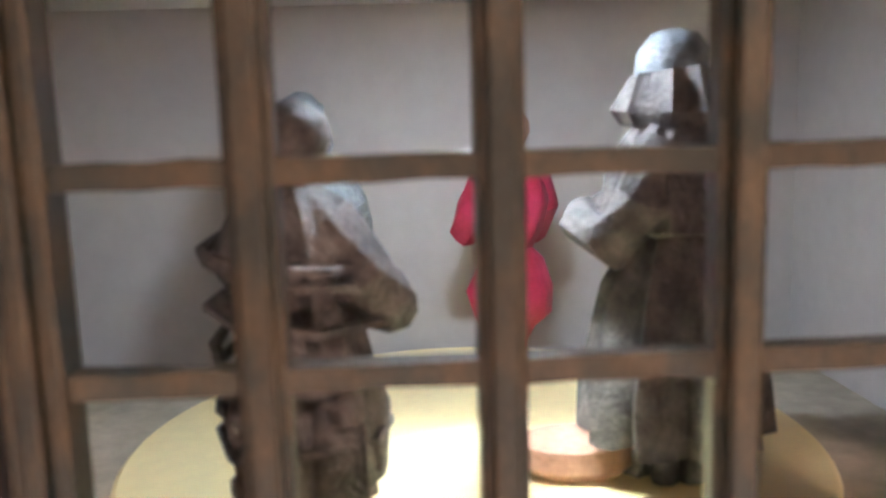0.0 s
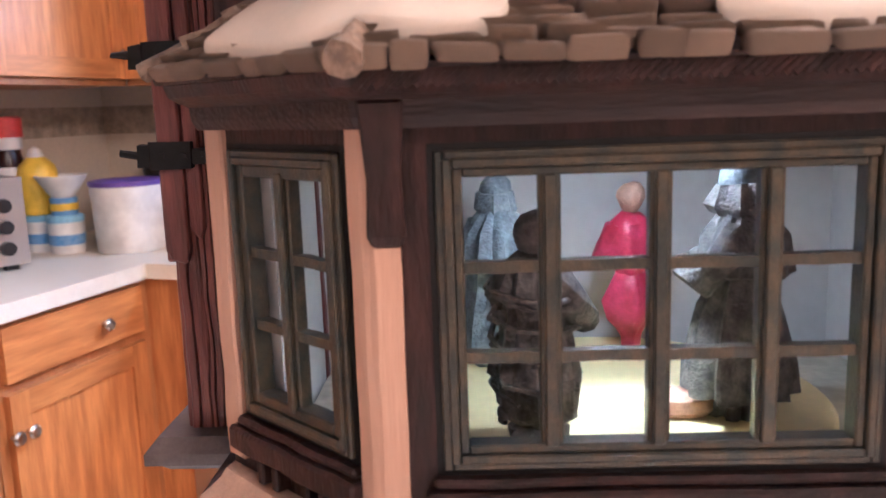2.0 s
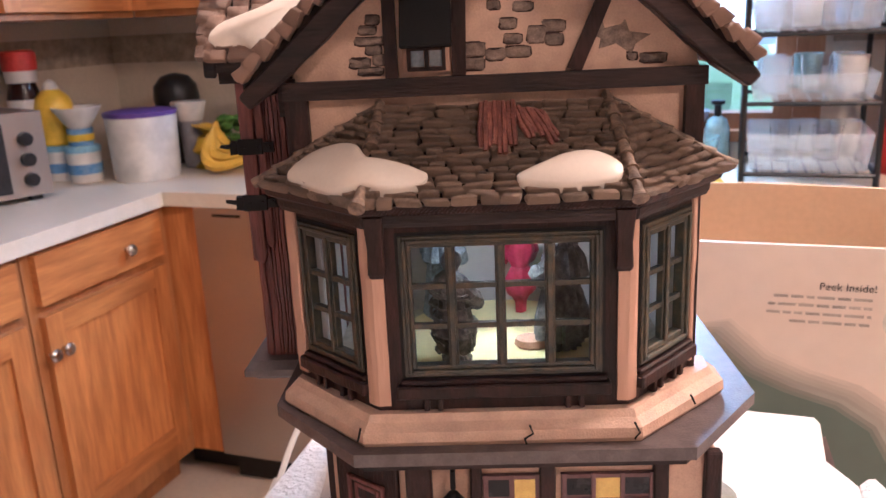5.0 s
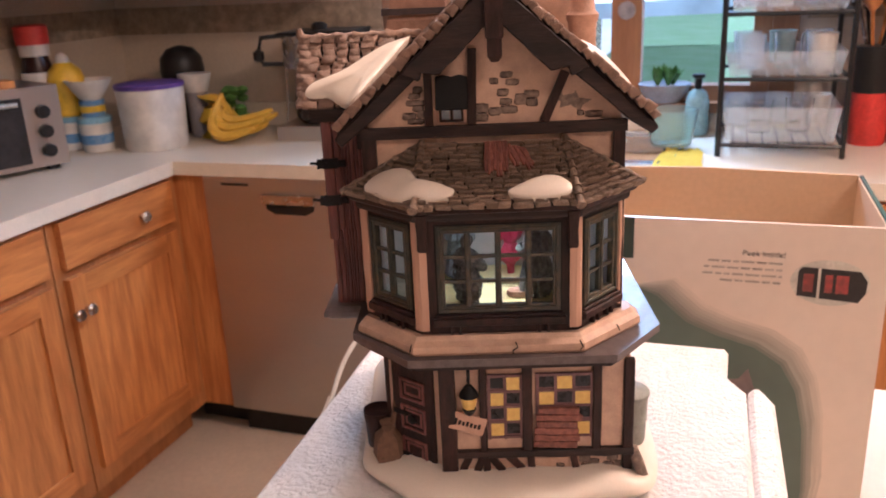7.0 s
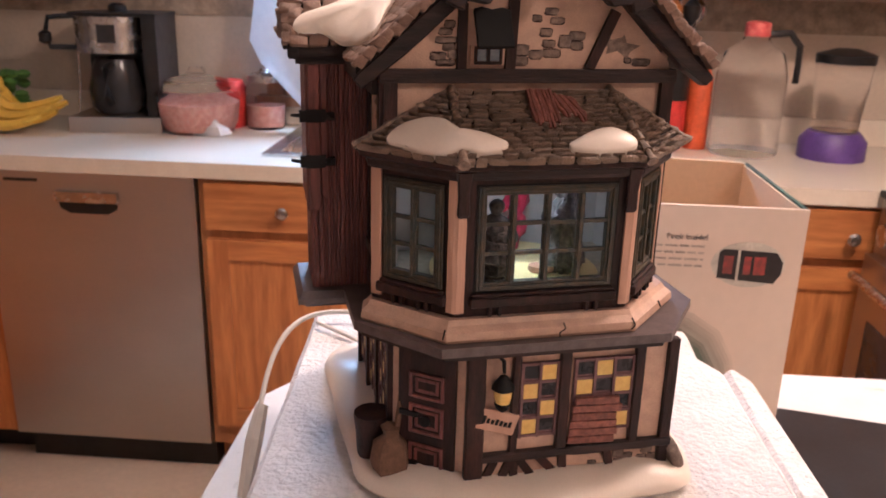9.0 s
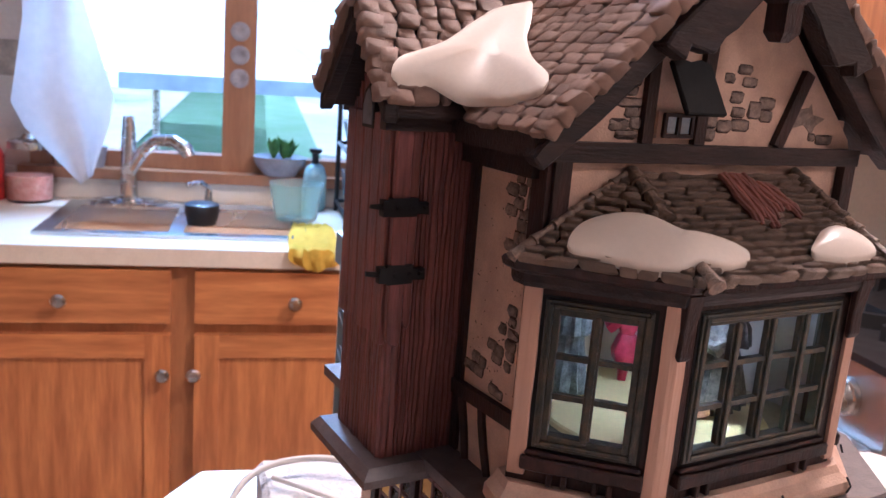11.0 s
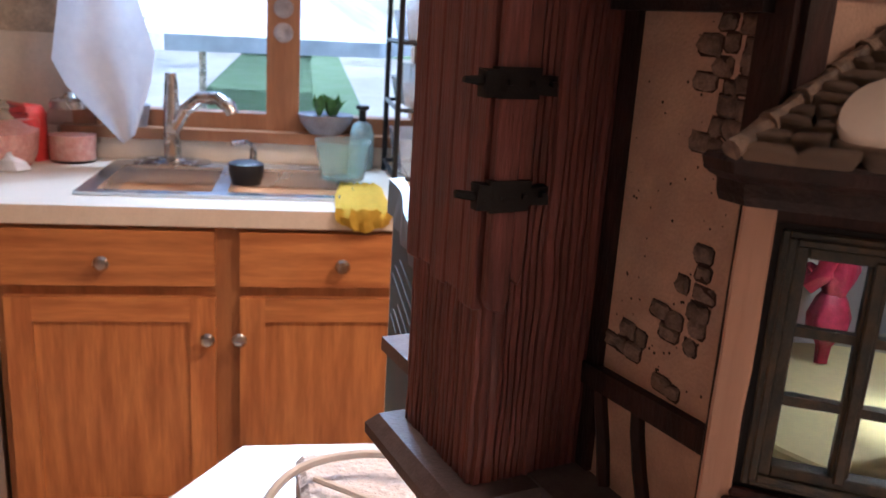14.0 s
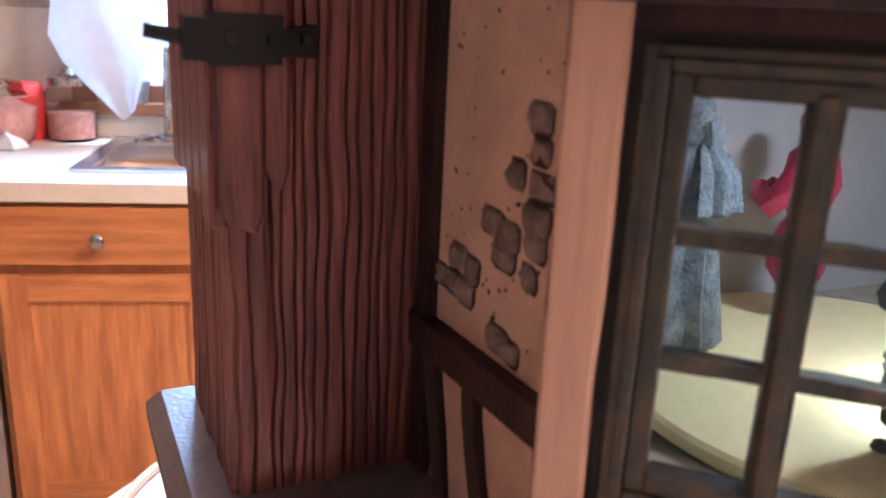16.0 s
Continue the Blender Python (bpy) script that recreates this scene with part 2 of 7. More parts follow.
FROST = glassy("frosted_plastic", (0.90, 0.94, 0.98), 0.22, 1.15, 0.82)
AQUA_GLASS = glassy("aqua_glass", (0.72, 0.90, 0.90), 0.08, 1.2, 0.85)
CONCRETE = mat("pale_concrete", (0.62, 0.60, 0.57), 0.85, other=(0.56, 0.54, 0.51), scale=2, fine=60, bump=0.1, spread=0.05)
PALE_LID = mat("pale_blue_lid", (0.28, 0.52, 0.68), 0.4, scale=20, bump=0.0)
PANE = glassy("window_glass", (0.98, 1.0, 1.0), ior=1.08)
TINT = glassy("clear_plastic", (0.98, 0.96, 0.96), 0.06, 1.1)
GRASS = mat("lawn", (0.29, 0.40, 0.26), 0.9, other=(0.24, 0.36, 0.20), scale=1.5, fine=30, bump=0.4, depth=0.02)
BUSH = mat("shrub_leaf", (0.34, 0.50, 0.27), 0.7, other=(0.20, 0.38, 0.17), scale=3, fine=12, bump=0.4, depth=0.02)
CANVAS = mat("white_canvas", (0.85, 0.85, 0.86), 0.8, scale=4, fine=60, bump=0.1, spread=0.02)
SIDING = mat("pale_siding", (0.62, 0.58, 0.60), 0.7, scale=3, fine=40, bump=0.1)
ROOFING = mat("grey_roofing", (0.26, 0.22, 0.24), 0.8, scale=4, fine=50, bump=0.3)
LAMP_GLASS = glow("lamp_diffuser", (1.0, 0.74, 0.48), 2.2)


# ---- mesh helpers ----
def box(bm, x0, x1, y0, y1, z0, z1, m=None):
    vs = [bm.verts.new((x, y, z)) for z in (z0, z1) for x, y in ((x0, y0), (x1, y0), (x1, y1), (x0, y1))]
    for f in ((3, 2, 1, 0), (4, 5, 6, 7), (0, 1, 5, 4), (1, 2, 6, 5), (2, 3, 7, 6), (3, 0, 4, 7)):
        bm.faces.new([vs[i] for i in f])
    if m is not None:
        bmesh.ops.transform(bm, matrix=m, verts=vs)
    return vs


def prism(bm, pts, z0, z1, m=None):
    lo, hi = [bm.verts.new((x, y, z0)) for x, y in pts], [bm.verts.new((x, y, z1)) for x, y in pts]
    bm.faces.new(hi)
    bm.faces.new(lo[::-1])
    for i in range(len(pts)):
        j = (i + 1) % len(pts)
        bm.faces.new((lo[i], lo[j], hi[j], hi[i]))
    if m is not None:
        bmesh.ops.transform(bm, matrix=m, verts=lo + hi)
    return lo + hi


def loft(bm, rings, cap=True):
    """Rings of points of equal number, joined one after another."""
    made = [[bm.verts.new(p) for p in ring] for ring in rings]
    n = len(made[0])
    for a, b in zip(made, made[1:]):
        for i in range(n):
            bm.faces.new((a[i], a[(i + 1) % n], b[(i + 1) % n], b[i]))
    if cap:
        bm.faces.new(made[0][::-1])
        bm.faces.new(made[-1])
    return [v for ring in made for v in ring]


def lathe(bm, profile, n=24, at=(0, 0, 0), fold=None, m=None):
    rings = []
    for r, z in profile:
        ring = []
        for i in range(n):
            a = 2 * math.pi * i / n
            k = fold(a, z) if fold else 1
            ring.append((at[0] + r * k * math.cos(a), at[1] + r * k * math.sin(a), at[2] + z))
        rings.append(ring)
    vs = loft(bm, rings)
    if m is not None:
        bmesh.ops.transform(bm, matrix=m, verts=vs)
    return vs


def tube(bm, pts, radii, n=8):
    """A tube along points; one radius or one for each point."""
    pts = [Vector(p) for p in pts]
    if not isinstance(radii, (list, tuple)):
        radii = [radii] * len(pts)
    rings = []
    for i, p in enumerate(pts):
        d = (pts[min(i + 1, len(pts) - 1)] - pts[max(i - 1, 0)]).normalized()
        q = d.to_track_quat("Z", "Y")
        rings.append([p + q @ Vector((radii[i] * math.cos(2 * math.pi * k / n), radii[i] * math.sin(2 * math.pi * k / n), 0)) for k in range(n)])
    return loft(bm, rings)


def beam(bm, p0, p1, w, h, up=(0, 0, 1)):
    """A squared beam between two points; w across, h along up."""
    p0, p1 = Vector(p0), Vector(p1)
    d = (p1 - p0).normalized()
    side = d.cross(Vector(up)).normalized()
    top = side.cross(d).normalized()
    rings = []
    for p in (p0, p1):
        rings.append([p + side * a * w / 2 + top * b * h / 2 for a, b in ((-1, -1), (1, -1), (1, 1), (-1, 1))])
    return loft(bm, rings)


def bevel(bm, width, segments=1, sharp=35):
    edges = [e for e in bm.edges if len(e.link_faces) == 2 and e.calc_face_angle(0) > radians(sharp)]
    bmesh.ops.bevel(bm, geom=edges, offset=width, segments=segments, affect="EDGES", clamp_overlap=True)


def rough_up(bm, amount, size, seed=0):
    for v in bm.verts:
        v.co += amount * noise.noise_vector(v.co / size + Vector((seed, seed * 1.7, 0)))


def part(name, bm, material, parent=None, label="", unit=1.0, smooth=False, m=None):
    if unit != 1.0:
        bmesh.ops.scale(bm, vec=(unit,) * 3, verts=bm.verts)
    bmesh.ops.recalc_face_normals(bm, faces=bm.faces)
    me = bpy.data.meshes.new(name)
    bm.to_mesh(me)
    bm.free()
    me.materials.append(material)
    if smooth:
        me.shade_smooth()
        me.set_sharp_from_angle(angle=radians(42))
    ob = new(name, me)
    if parent is not None:
        ob.parent = parent
    if m is not None:
        ob.matrix_local = m
    if label:
        tagged(ob, label)
    return ob


def share(name, me, parent, m):
    ob = new(name, me)
    ob.parent = parent
    ob.matrix_local = m
    return ob


def thing(name, label, category, m, group="", kind=""):
    ob = new(name)
    ob.empty_display_size = 0.05
    ob.matrix_world = m
    return tagged(ob, label, category, group, kind)


def solo(name, bm, material, m, label, category, group="", kind="", unit=1.0, smooth=False):
    ob = part(name, bm, material, None, "", unit, smooth)
    ob.matrix_world = m
    return tagged(ob, label, category, group, kind)


def bmnew():
    return bmesh.new()


def kit(u, v, z=0.0, turn=0.0):
    return K @ pose(u, v, z, 0, 0, turn)

# ---- the model house (millimetres, x right, y back, z up from its foot) ----
MM = 0.001
house = thing("model_house", "painted ceramic half-timbered village house with snowy shingle roofs, lit bay window", "model house", HOUSE)


def hp(name, bm, material, label="", parent=None, smooth=False, soft=0.0):
    if soft:
        bevel(bm, soft)
    return part(name, bm, material, parent or house, label, MM, smooth)


def face_frame(a, b):
    """Matrix of a wall's own axes: x along from a to b, y outwards, z up."""
    a, b = Vector((*a, 0)), Vector((*b, 0))
    x = (b - a).normalized()
    y = Vector((x.y, -x.x, 0))
    m = Matrix.Identity(4)
    m.col[0][:3], m.col[1][:3], m.col[2][:3], m.col[3][:3] = x, y, (0, 0, 1), a
    return m


# lower storey: walls round a chamfered plan
low = [(-29, -28), (62, -28), (62, 112), (-58, 112), (-58, -6)]
bm = bmnew()
prism(bm, low, 2, 70)
hp("lower_wall", bm, PLASTER, "aged pink plaster lower storey")
# jetty slab and flared plaster ledge
bm = bmnew()
prism(bm, [(-45, -40), (53, -40), (80, -6), (80, 118), (-75, 118), (-75, -6)], 73.5, 77.5)
hp("jetty_slab", bm, SLAB, "grey slate jetty slab", soft=0.8)
bm = bmnew()
prism(bm, [(-43, -37), (51, -37), (77, -5), (77, 114), (-72, 114), (-72, -5)], 70.5, 73.5)
hp("jetty_moulding", bm, BEAM, "dark moulding under the slab", soft=0.6)
rings = []
for z, k in ((77, 0), (79, 1.2), (82, 0.8), (84, -2.0), (86, -3.4)):
    rings.append([(x + k * sx, y - k * sy, z) for x, y, sx, sy in
                  ((-42, -35, -0.4, 1), (0, -35, 0, 1), (38, -35, 0.4, 1), (69, -5, 1, 0.5), (69, 5, 1, 0), (-69, 5, -1, 0), (-71, -5, -1, 0.5))])
bm = bmnew()
loft(bm, rings)
ledge = hp("plaster_ledge", bm, PLASTER, "flared cracked plaster ledge", soft=0.6)
for pts in (((6, -36.6, 84), (7, -37.0, 81.5), (4.5, -37.2, 80), (5, -36.6, 78)), ((36, -36.2, 84), (37.5, -37, 81), (36, -36.9, 79)), ((-43, -36, 84), (-44, -36.6, 80)), ((56, -19.6, 84), (57.4, -20, 81))):
    bm = bmnew()
    tube(bm, pts, 0.35, 5)
    hp("ledge_crack", bm, IRON, "dark crack in the ledge", ledge)

# upper main body and gable wall
bm = bmnew()
box(bm, -62, 60, 0, 3, 147.5, 181)
prism(bm, [(-62, 181), (60, 181), (59, 184), (0, 240), (-60, 184)], -3, 0, Matrix.Rotation(radians(90), 4, "X"))
hp("front_wall", bm, PLASTER, "pink plaster gable wall")
bm = bmnew()
box(bm, -62, -59, 3, 98, 77, 190)
hp("side_wall", bm, PLASTER, "pitted pink plaster side wall")
bm = bmnew()
box(bm, 57, 60, 3, 98, 77, 190)
hp("side_wall", bm, PLASTER)
bm = bmnew()
box(bm, -59, 57, 95, 98, 77, 240)
hp("back_wall", bm, PLASTER)
# timbers of the gable
for name, a, b, w, h in (("tie_beam", (-64, -0.8, 178.2), (62, -0.8, 178.2), 5, 5.4), ("stud", (-31, -0.5, 181), (-31, -0.5, 206), 3.2, 3.8), ("stud", (-11, -0.5, 181), (-10, -0.5, 216), 3.2, 4.2),
                         ("brace", (23, -0.5, 181), (33, -0.5, 204), 3.2, 4.2), ("corner_post", (-59.6, -0.6, 82), (-59.6, -0.6, 178), 5.2, 5.4), ("corner_post", (58.4, -0.6, 82), (58.4, -0.6, 178), 5.2, 5.4)):
    bm = bmnew()
    beam(bm, a, b, h if name != "tie_beam" else w, w if name != "tie_beam" else h, (0, 1, 0) if name != "tie_beam" else (0, 0, 1))
    hp(name, bm, BEAM if name == "tie_beam" else TIMBER, soft=0.5)


def stones(parent, m, spots, material=STONE, grow=1.0):
    """Uneven stones set into plaster with dark joints: spots are (x, z, width, height) in the wall's own axes."""
    for i, (x, z, w, h) in enumerate(spots):
        w, h = w * grow * (1 + 0.28 * math.sin(i * 3.7)), h * grow * (1 + 0.15 * math.sin(i * 5.3))
        x, z = x + 0.8 * math.sin(i * 4.1), z + 0.4 * math.sin(i * 2.9)
        bm = bmnew()
        lean = 0.5 * math.sin(i * 2.1)
        loft(bm, [[(x + a * (w / 2 + 0.35) + 0.5 * lean * b, d - 0.004 * (i % 9), z + b * (h / 2 + 0.35)) for a, b in ((-1, -0.6), (-0.6, -1), (0.7, -1), (1, -0.5), (1, 0.7), (0.5, 1), (-0.8, 1))] for d in (-0.6, 0.12)])
        bmesh.ops.transform(bm, matrix=m, verts=bm.verts)
        hp("mortar_joint", bm, TIMBER)
        bm = bmnew()
        box(bm, x - w / 2, x + w / 2, -0.9, 0.55, z - h / 2, z + h / 2)
        bmesh.ops.subdivide_edges(bm, edges=list(bm.edges), cuts=1, use_grid_fill=True)
        rough_up(bm, 0.55, 1.6, i * 3.1 + x)
        bevel(bm, 0.4)
        bmesh.ops.transform(bm, matrix=m, verts=bm.verts)
        hp("stone", bm, material, smooth=True)


FRONT = face_frame((0, 0), (1, 0))
stones(house, FRONT, [(-36, 198, 4, 2.6), (-37, 195, 6, 2.6), (-38, 192, 7, 2.6), (-36, 189, 6.5, 2.6), (-40, 186, 5, 2.6), (-35, 186, 5, 2.6), (-37, 183.5, 8, 2),
                      (6, 203, 4.5, 2.6), (-1, 201, 5, 2.8), (9, 199.5, 4.5, 2.6), (4, 195.5, 6, 2.8), (-7, 188, 6, 3.6), (-6, 184, 6, 3), (0, 186.5, 7, 3.4), (6, 187, 6, 3.6),
                      (6, 191, 7, 3), (12, 191.5, 5, 4.6), (17, 190.5, 5, 2.8), (18, 193.6, 8, 2.8), (46, 184, 6, 2.6), (40, 184, 4, 2.2)])
bm = bmnew()
prism(bm, [(35.5 + (x - 35) * 1.32, 191 + (z - 190) * 1.25) for x, z in ((27, 191), (29, 192), (31.5, 195.5), (32.5, 191.5), (36, 192.2), (37, 193.5), (38, 190.5), (43, 189.6), (39.5, 187.5), (38.5, 185), (35, 187.6), (31, 186.5), (31.5, 189))], -0.9, 0.15, Matrix.Rotation(radians(90), 4, "X"))
hp("bare_stone_patch", bm, STONE, "patch of bare stone in the plaster", soft=0.3)
# attic window under its propped hood
bm = bmnew()
box(bm, -27.5, -13.5, -1.6, 0.5, 182.5, 190)
attic = hp("attic_window", bm, PALE_POST, "small two-pane attic window")
bm = bmnew()
for x in (-23.1, -17.7):
    box(bm, x - 1.9, x + 1.9, -2.2, -1.5, 184, 188.6)
hp("pane", bm, PALE_BLUE, "", attic)
bm = bmnew()
for a, b in (((-26, -2.4, 183.3), (-14.8, -2.4, 183.3)), ((-26, -2.4, 189.2), (-14.8, -2.4, 189.2)), ((-25.6, -2.4, 183), (-25.6, -2.4, 189.4)), ((-20.4, -2.4, 183), (-20.4, -2.4, 189.4)), ((-15.3, -2.4, 183), (-15.3, -2.4, 189.4))):
    beam(bm, a, b, 1.1, 1.1, (0, 1, 0))
hp("frame", bm, TIMBER, "", attic, soft=0.2)
bm = bmnew()
prism(bm, [(-27.5, -3.0), (-12.5, -3.0), (-12.5, 13), (-16, 14.2), (-20, 13.2), (-24, 14.4), (-27.5, 13.4)], 0, 1.8,
      Matrix.Translation((0, -9.5, 192)) @ Matrix.Rotation(radians(58), 4, "X"))
hp("hood", bm, IRON, "black propped hood over the attic window", soft=0.4)

# ---- bay: three faces with lattice windows ----
BAY = [(-66.8, -0.5), (-38, -29), (35.6, -29), (61.2, -0.5)]
WZ0, WZ1 = 96.9, 139.5


def bay_face(a, b, frame_s, posts, cols, bars_v):
    """One bay face: timber wall round an opening, pale posts, lattice window. frame_s: the window's span along the face."""
    m = face_frame(a, b)
    length = (Vector(b) - Vector(a)).length
    s0, s1 = frame_s
    for x0, x1, z0, z1 in ((0, s0 + 1.5, 85, 146), (s1 - 1.5, length, 85, 146), (s0 + 1.5, s1 - 1.5, 85, WZ0 + 1.5), (s0 + 1.5, s1 - 1.5, WZ1 - 1.5, 146)):
        bm = bmnew()
        box(bm, x0, x1, -2.6, 0, z0, z1)
        bmesh.ops.transform(bm, matrix=m, verts=bm.verts)
        hp("wall_timber", bm, TIMBER)
    for x0, x1 in posts:
        bm = bmnew()
        box(bm, x0, x1, -0.5, 1.2, 88, 145)
        bmesh.ops.subdivide_edges(bm, edges=[e for e in bm.edges if abs(e.verts[0].co.z - e.verts[1].co.z) > 20], cuts=7)
        rough_up(bm, 0.35, 9, x0)
        bmesh.ops.transform(bm, matrix=m, verts=bm.verts)
        hp("pale_post", bm, PALE_POST, "carved pale post", soft=0.4)
    # casement
    bm = bmnew()
    for inset, y1 in ((0, 1.0), (1.0, 1.6), (2.2, 0.8)):
        w = 1.9 if inset > 2 and cols == 2 else 1.25
        x0, x1, z0, z1 = s0 + inset, s1 - inset, WZ0 + inset, WZ1 - inset
        for p in ((x0, x0 + w, z0, z1), (x1 - w, x1, z0, z1), (x0 + w, x1 - w, z0, z0 + w), (x0 + w, x1 - w, z1 - w, z1)):
            box(bm, p[0], p[1], -2.6, y1, p[2], p[3])
    rough_up(bm, 0.12, 4, s0)
    bmesh.ops.transform(bm, matrix=m, verts=bm.verts)
    window = hp("lattice_window", bm, BRONZE, "bronze-green lattice casement", soft=0.25)
    bm = bmnew()
    for q in ((s0 - 0.9, s0, WZ0 - 0.9, WZ1 + 0.9), (s1, s1 + 0.9, WZ0 - 0.9, WZ1 + 0.9), (s0, s1, WZ0 - 0.9, WZ0), (s0, s1, WZ1, WZ1 + 0.9)):
        box(bm, q[0], q[1], -0.3, 0.25, q[2], q[3])
    bmesh.ops.remove_doubles(bm, verts=bm.verts, dist=0.01)
    bmesh.ops.transform(bm, matrix=m, verts=bm.verts)
    hp("rebate", bm, IRON, "black rebate round the casement", window)
    for x in bars_v:
        bm = bmnew()
        box(bm, x - 1.45, x + 1.45, -2.0, 0.3, WZ0 + 3.2, WZ1 - 3.2)
        box(bm, x - 0.85, x + 0.85, 0.3, 1.3, WZ0 + 3.2, WZ1 - 3.2)
        rough_up(bm, 0.12, 4, x)
        bmesh.ops.transform(bm, matrix=m, verts=bm.verts)
        hp("mullion", bm, BRONZE, "", window, soft=0.25)
    edges = [s0 + 3.2, *bars_v, s1 - 3.2]
    for x0, x1 in zip(edges, edges[1:]):
        for z in (112.2, 124.3 if cols == 4 else 123.6):
            bm = bmnew()
            box(bm, x0 + (1.2 if x0 in bars_v else 0), x1 - (1.2 if x1 in bars_v else 0), -1.8, 0.1, z - 0.75, z + 0.75)
            bmesh.ops.subdivide_edges(bm, edges=[e for e in bm.edges if abs((e.verts[0].co - e.verts[1].co).x) > 4], cuts=3)
            rough_up(bm, 0.22, 2.5, x0 + z)
            bmesh.ops.transform(bm, matrix=m, verts=bm.verts)
            hp("glazing_bar", bm, BRONZE, "", window)
    # sill with its little brackets, and lintel
    bm = bmnew()
    box(bm, s0 - 2.5, s1 + 2.5, -0.5, 3.2, 90.5, 94.5)
    box(bm, s0 - 1.5, s1 + 1.5, -0.5, 2.0, 94.5, 96)
    bmesh.ops.subdivide_edges(bm, edges=[e for e in bm.edges if abs((e.verts[0].co - e.verts[1].co).x) > 9], cuts=6)
    rough_up(bm, 0.3, 6, s1)
    bmesh.ops.transform(bm, matrix=m, verts=bm.verts)
    hp("sill", bm, TIMBER, "dark timber sill", soft=0.5)
    for x in (s0 + 6, s0 + 10, s1 - 10, s1 - 6):
        bm = bmnew()
        box(bm, x - 0.8, x + 0.8, -0.5, 2.6, 86.5, 90.5)
        bmesh.ops.transform(bm, matrix=m, verts=bm.verts)
        hp("sill_bracket", bm, TIMBER, soft=0.3)
    return m, length


fl, ln_s = bay_face(BAY[0], BAY[1], (6.5, 35.0), ((0.3, 5.3),), 2, (20.6,))
ff, ln_f = bay_face(BAY[1], BAY[2], (8.4, 65.7), (), 4, (22.9, 36.9, 50.9))
fr, ln_r = bay_face(BAY[2], BAY[3], (5.0, 32.8), ((34.0, 37.9),), 2, (18.9,))
for side, back, front, run in ((fl, ln_s - 3.0, 3.8, 1), (fr, 2.0, ln_f - 3.6, -1)):
    mid = ff @ Vector((0 if run > 0 else ln_f, 0, 0))
    out = (mid - Vector((0, -8, 0))).normalized()
    inner = [side @ Vector((back, -0.6, 0)), ff @ Vector((front, -0.6, 0))]
    outer = [ff @ Vector((front, 1.2, 0)), mid + Vector((0.5 * run, -1.5, 0)), mid + Vector((-1.2 * run, -0.6, 0)), side @ Vector((back, 1.2, 0))]
    bm = bmnew()
    rings = []
    for k in range(9):
        z = 88 + 57 * k / 8
        wob = 0.25 * noise.noise(Vector((k * 1.3, back, 0)))
        rings.append([(p.x + wob, p.y - 0.3 * wob, z) for p in inner[:1] + inner[1:] + outer])
    loft(bm, rings)
    hp("corner_post", bm, PALE_POST, "carved pale corner post", soft=0.4)
for x in (2.2, 71.4):
    bm = bmnew()
    loft(bm, [[(x - w, y0, z), (x + w, y0, z), (x + w, y1, z), (x - w, y1, z)] for z, w, y0, y1 in
              ((127.5, 1.9, 0.5, 2.0), (129, 2.5, 0.5, 2.6), (136, 2.2, 0.5, 2.6), (142, 2.6, 0.5, 3.4), (146, 3.0, 0.5, 4.0))])
    bmesh.ops.transform(bm, matrix=ff, verts=bm.verts)
    hp("bracket", bm, TIMBER, "dark carved bracket on the post", soft=0.4)


def bay_ring(grow, z):
    return [(-65.4 - grow, -2 - grow * 0.2, z), (-38 - grow * 0.42, -29 - grow, z), (35.6 + grow * 0.42, -29 - grow, z), (60.4 + grow, -2 - grow * 0.2, z), (61 + grow, 3, z), (-65.4 - grow, 3, z)]


for name, spec, mt in (("cornice", ((142.5, 0.6), (142.5, 2.6), (144, 3.4), (146, 3.6), (146.6, 4.8)), BEAM), ("rope_fascia", ((146.6, 5.0), (147.6, 6.6), (149.4, 7.2), (150.2, 6.2)), TIMBER)):
    bm = bmnew()
    loft(bm, [bay_ring(g, z) for z, g in spec])
    hp(name, bm, mt, "carved dark eaves moulding", soft=0.3)
bm = bmnew()
for i in range(64):
    x = -37 + i * 74 / 63
    beam(bm, (x - 1.2, -36.2, 147.4), (x + 1.2, -36.2, 149.5), 0.6, 0.7)
hp("rope_carving", bm, TIMBER, "twisted rope carving along the eaves")

# roof of the bay: a deck, hip rolls and stones laid one by one
TOP_L, TOP_R = Vector((-35, -0.5, 172)), Vector((32.5, -0.5, 172))
E_L, E_R = Vector((-38.6, -38, 150.0)), Vector((35.4, -38, 150.0))
S_L, S_R = Vector((-74, -4, 150.5)), Vector((69.5, -4, 150.5))
bm = bmnew()
vs = [bm.verts.new(p) for p in (TOP_L, TOP_R, E_R, S_R, S_L, E_L)]
lo = [bm.verts.new((v.co.x, min(v.co.y + 1, 0), 149.5)) for v in vs]
for f in ((0, 1, 2, 5), (1, 3, 2), (0, 5, 4)):
    bm.faces.new([vs[i] for i in f])
for i, j in ((5, 2), (2, 3), (4, 5)):
    bm.faces.new((vs[i], vs[j], lo[j], lo[i]))
bay_roof = hp("bay_roof", bm, BEAM, "olive-grey stone-shingled bay roof")

rng = random.Random(7)


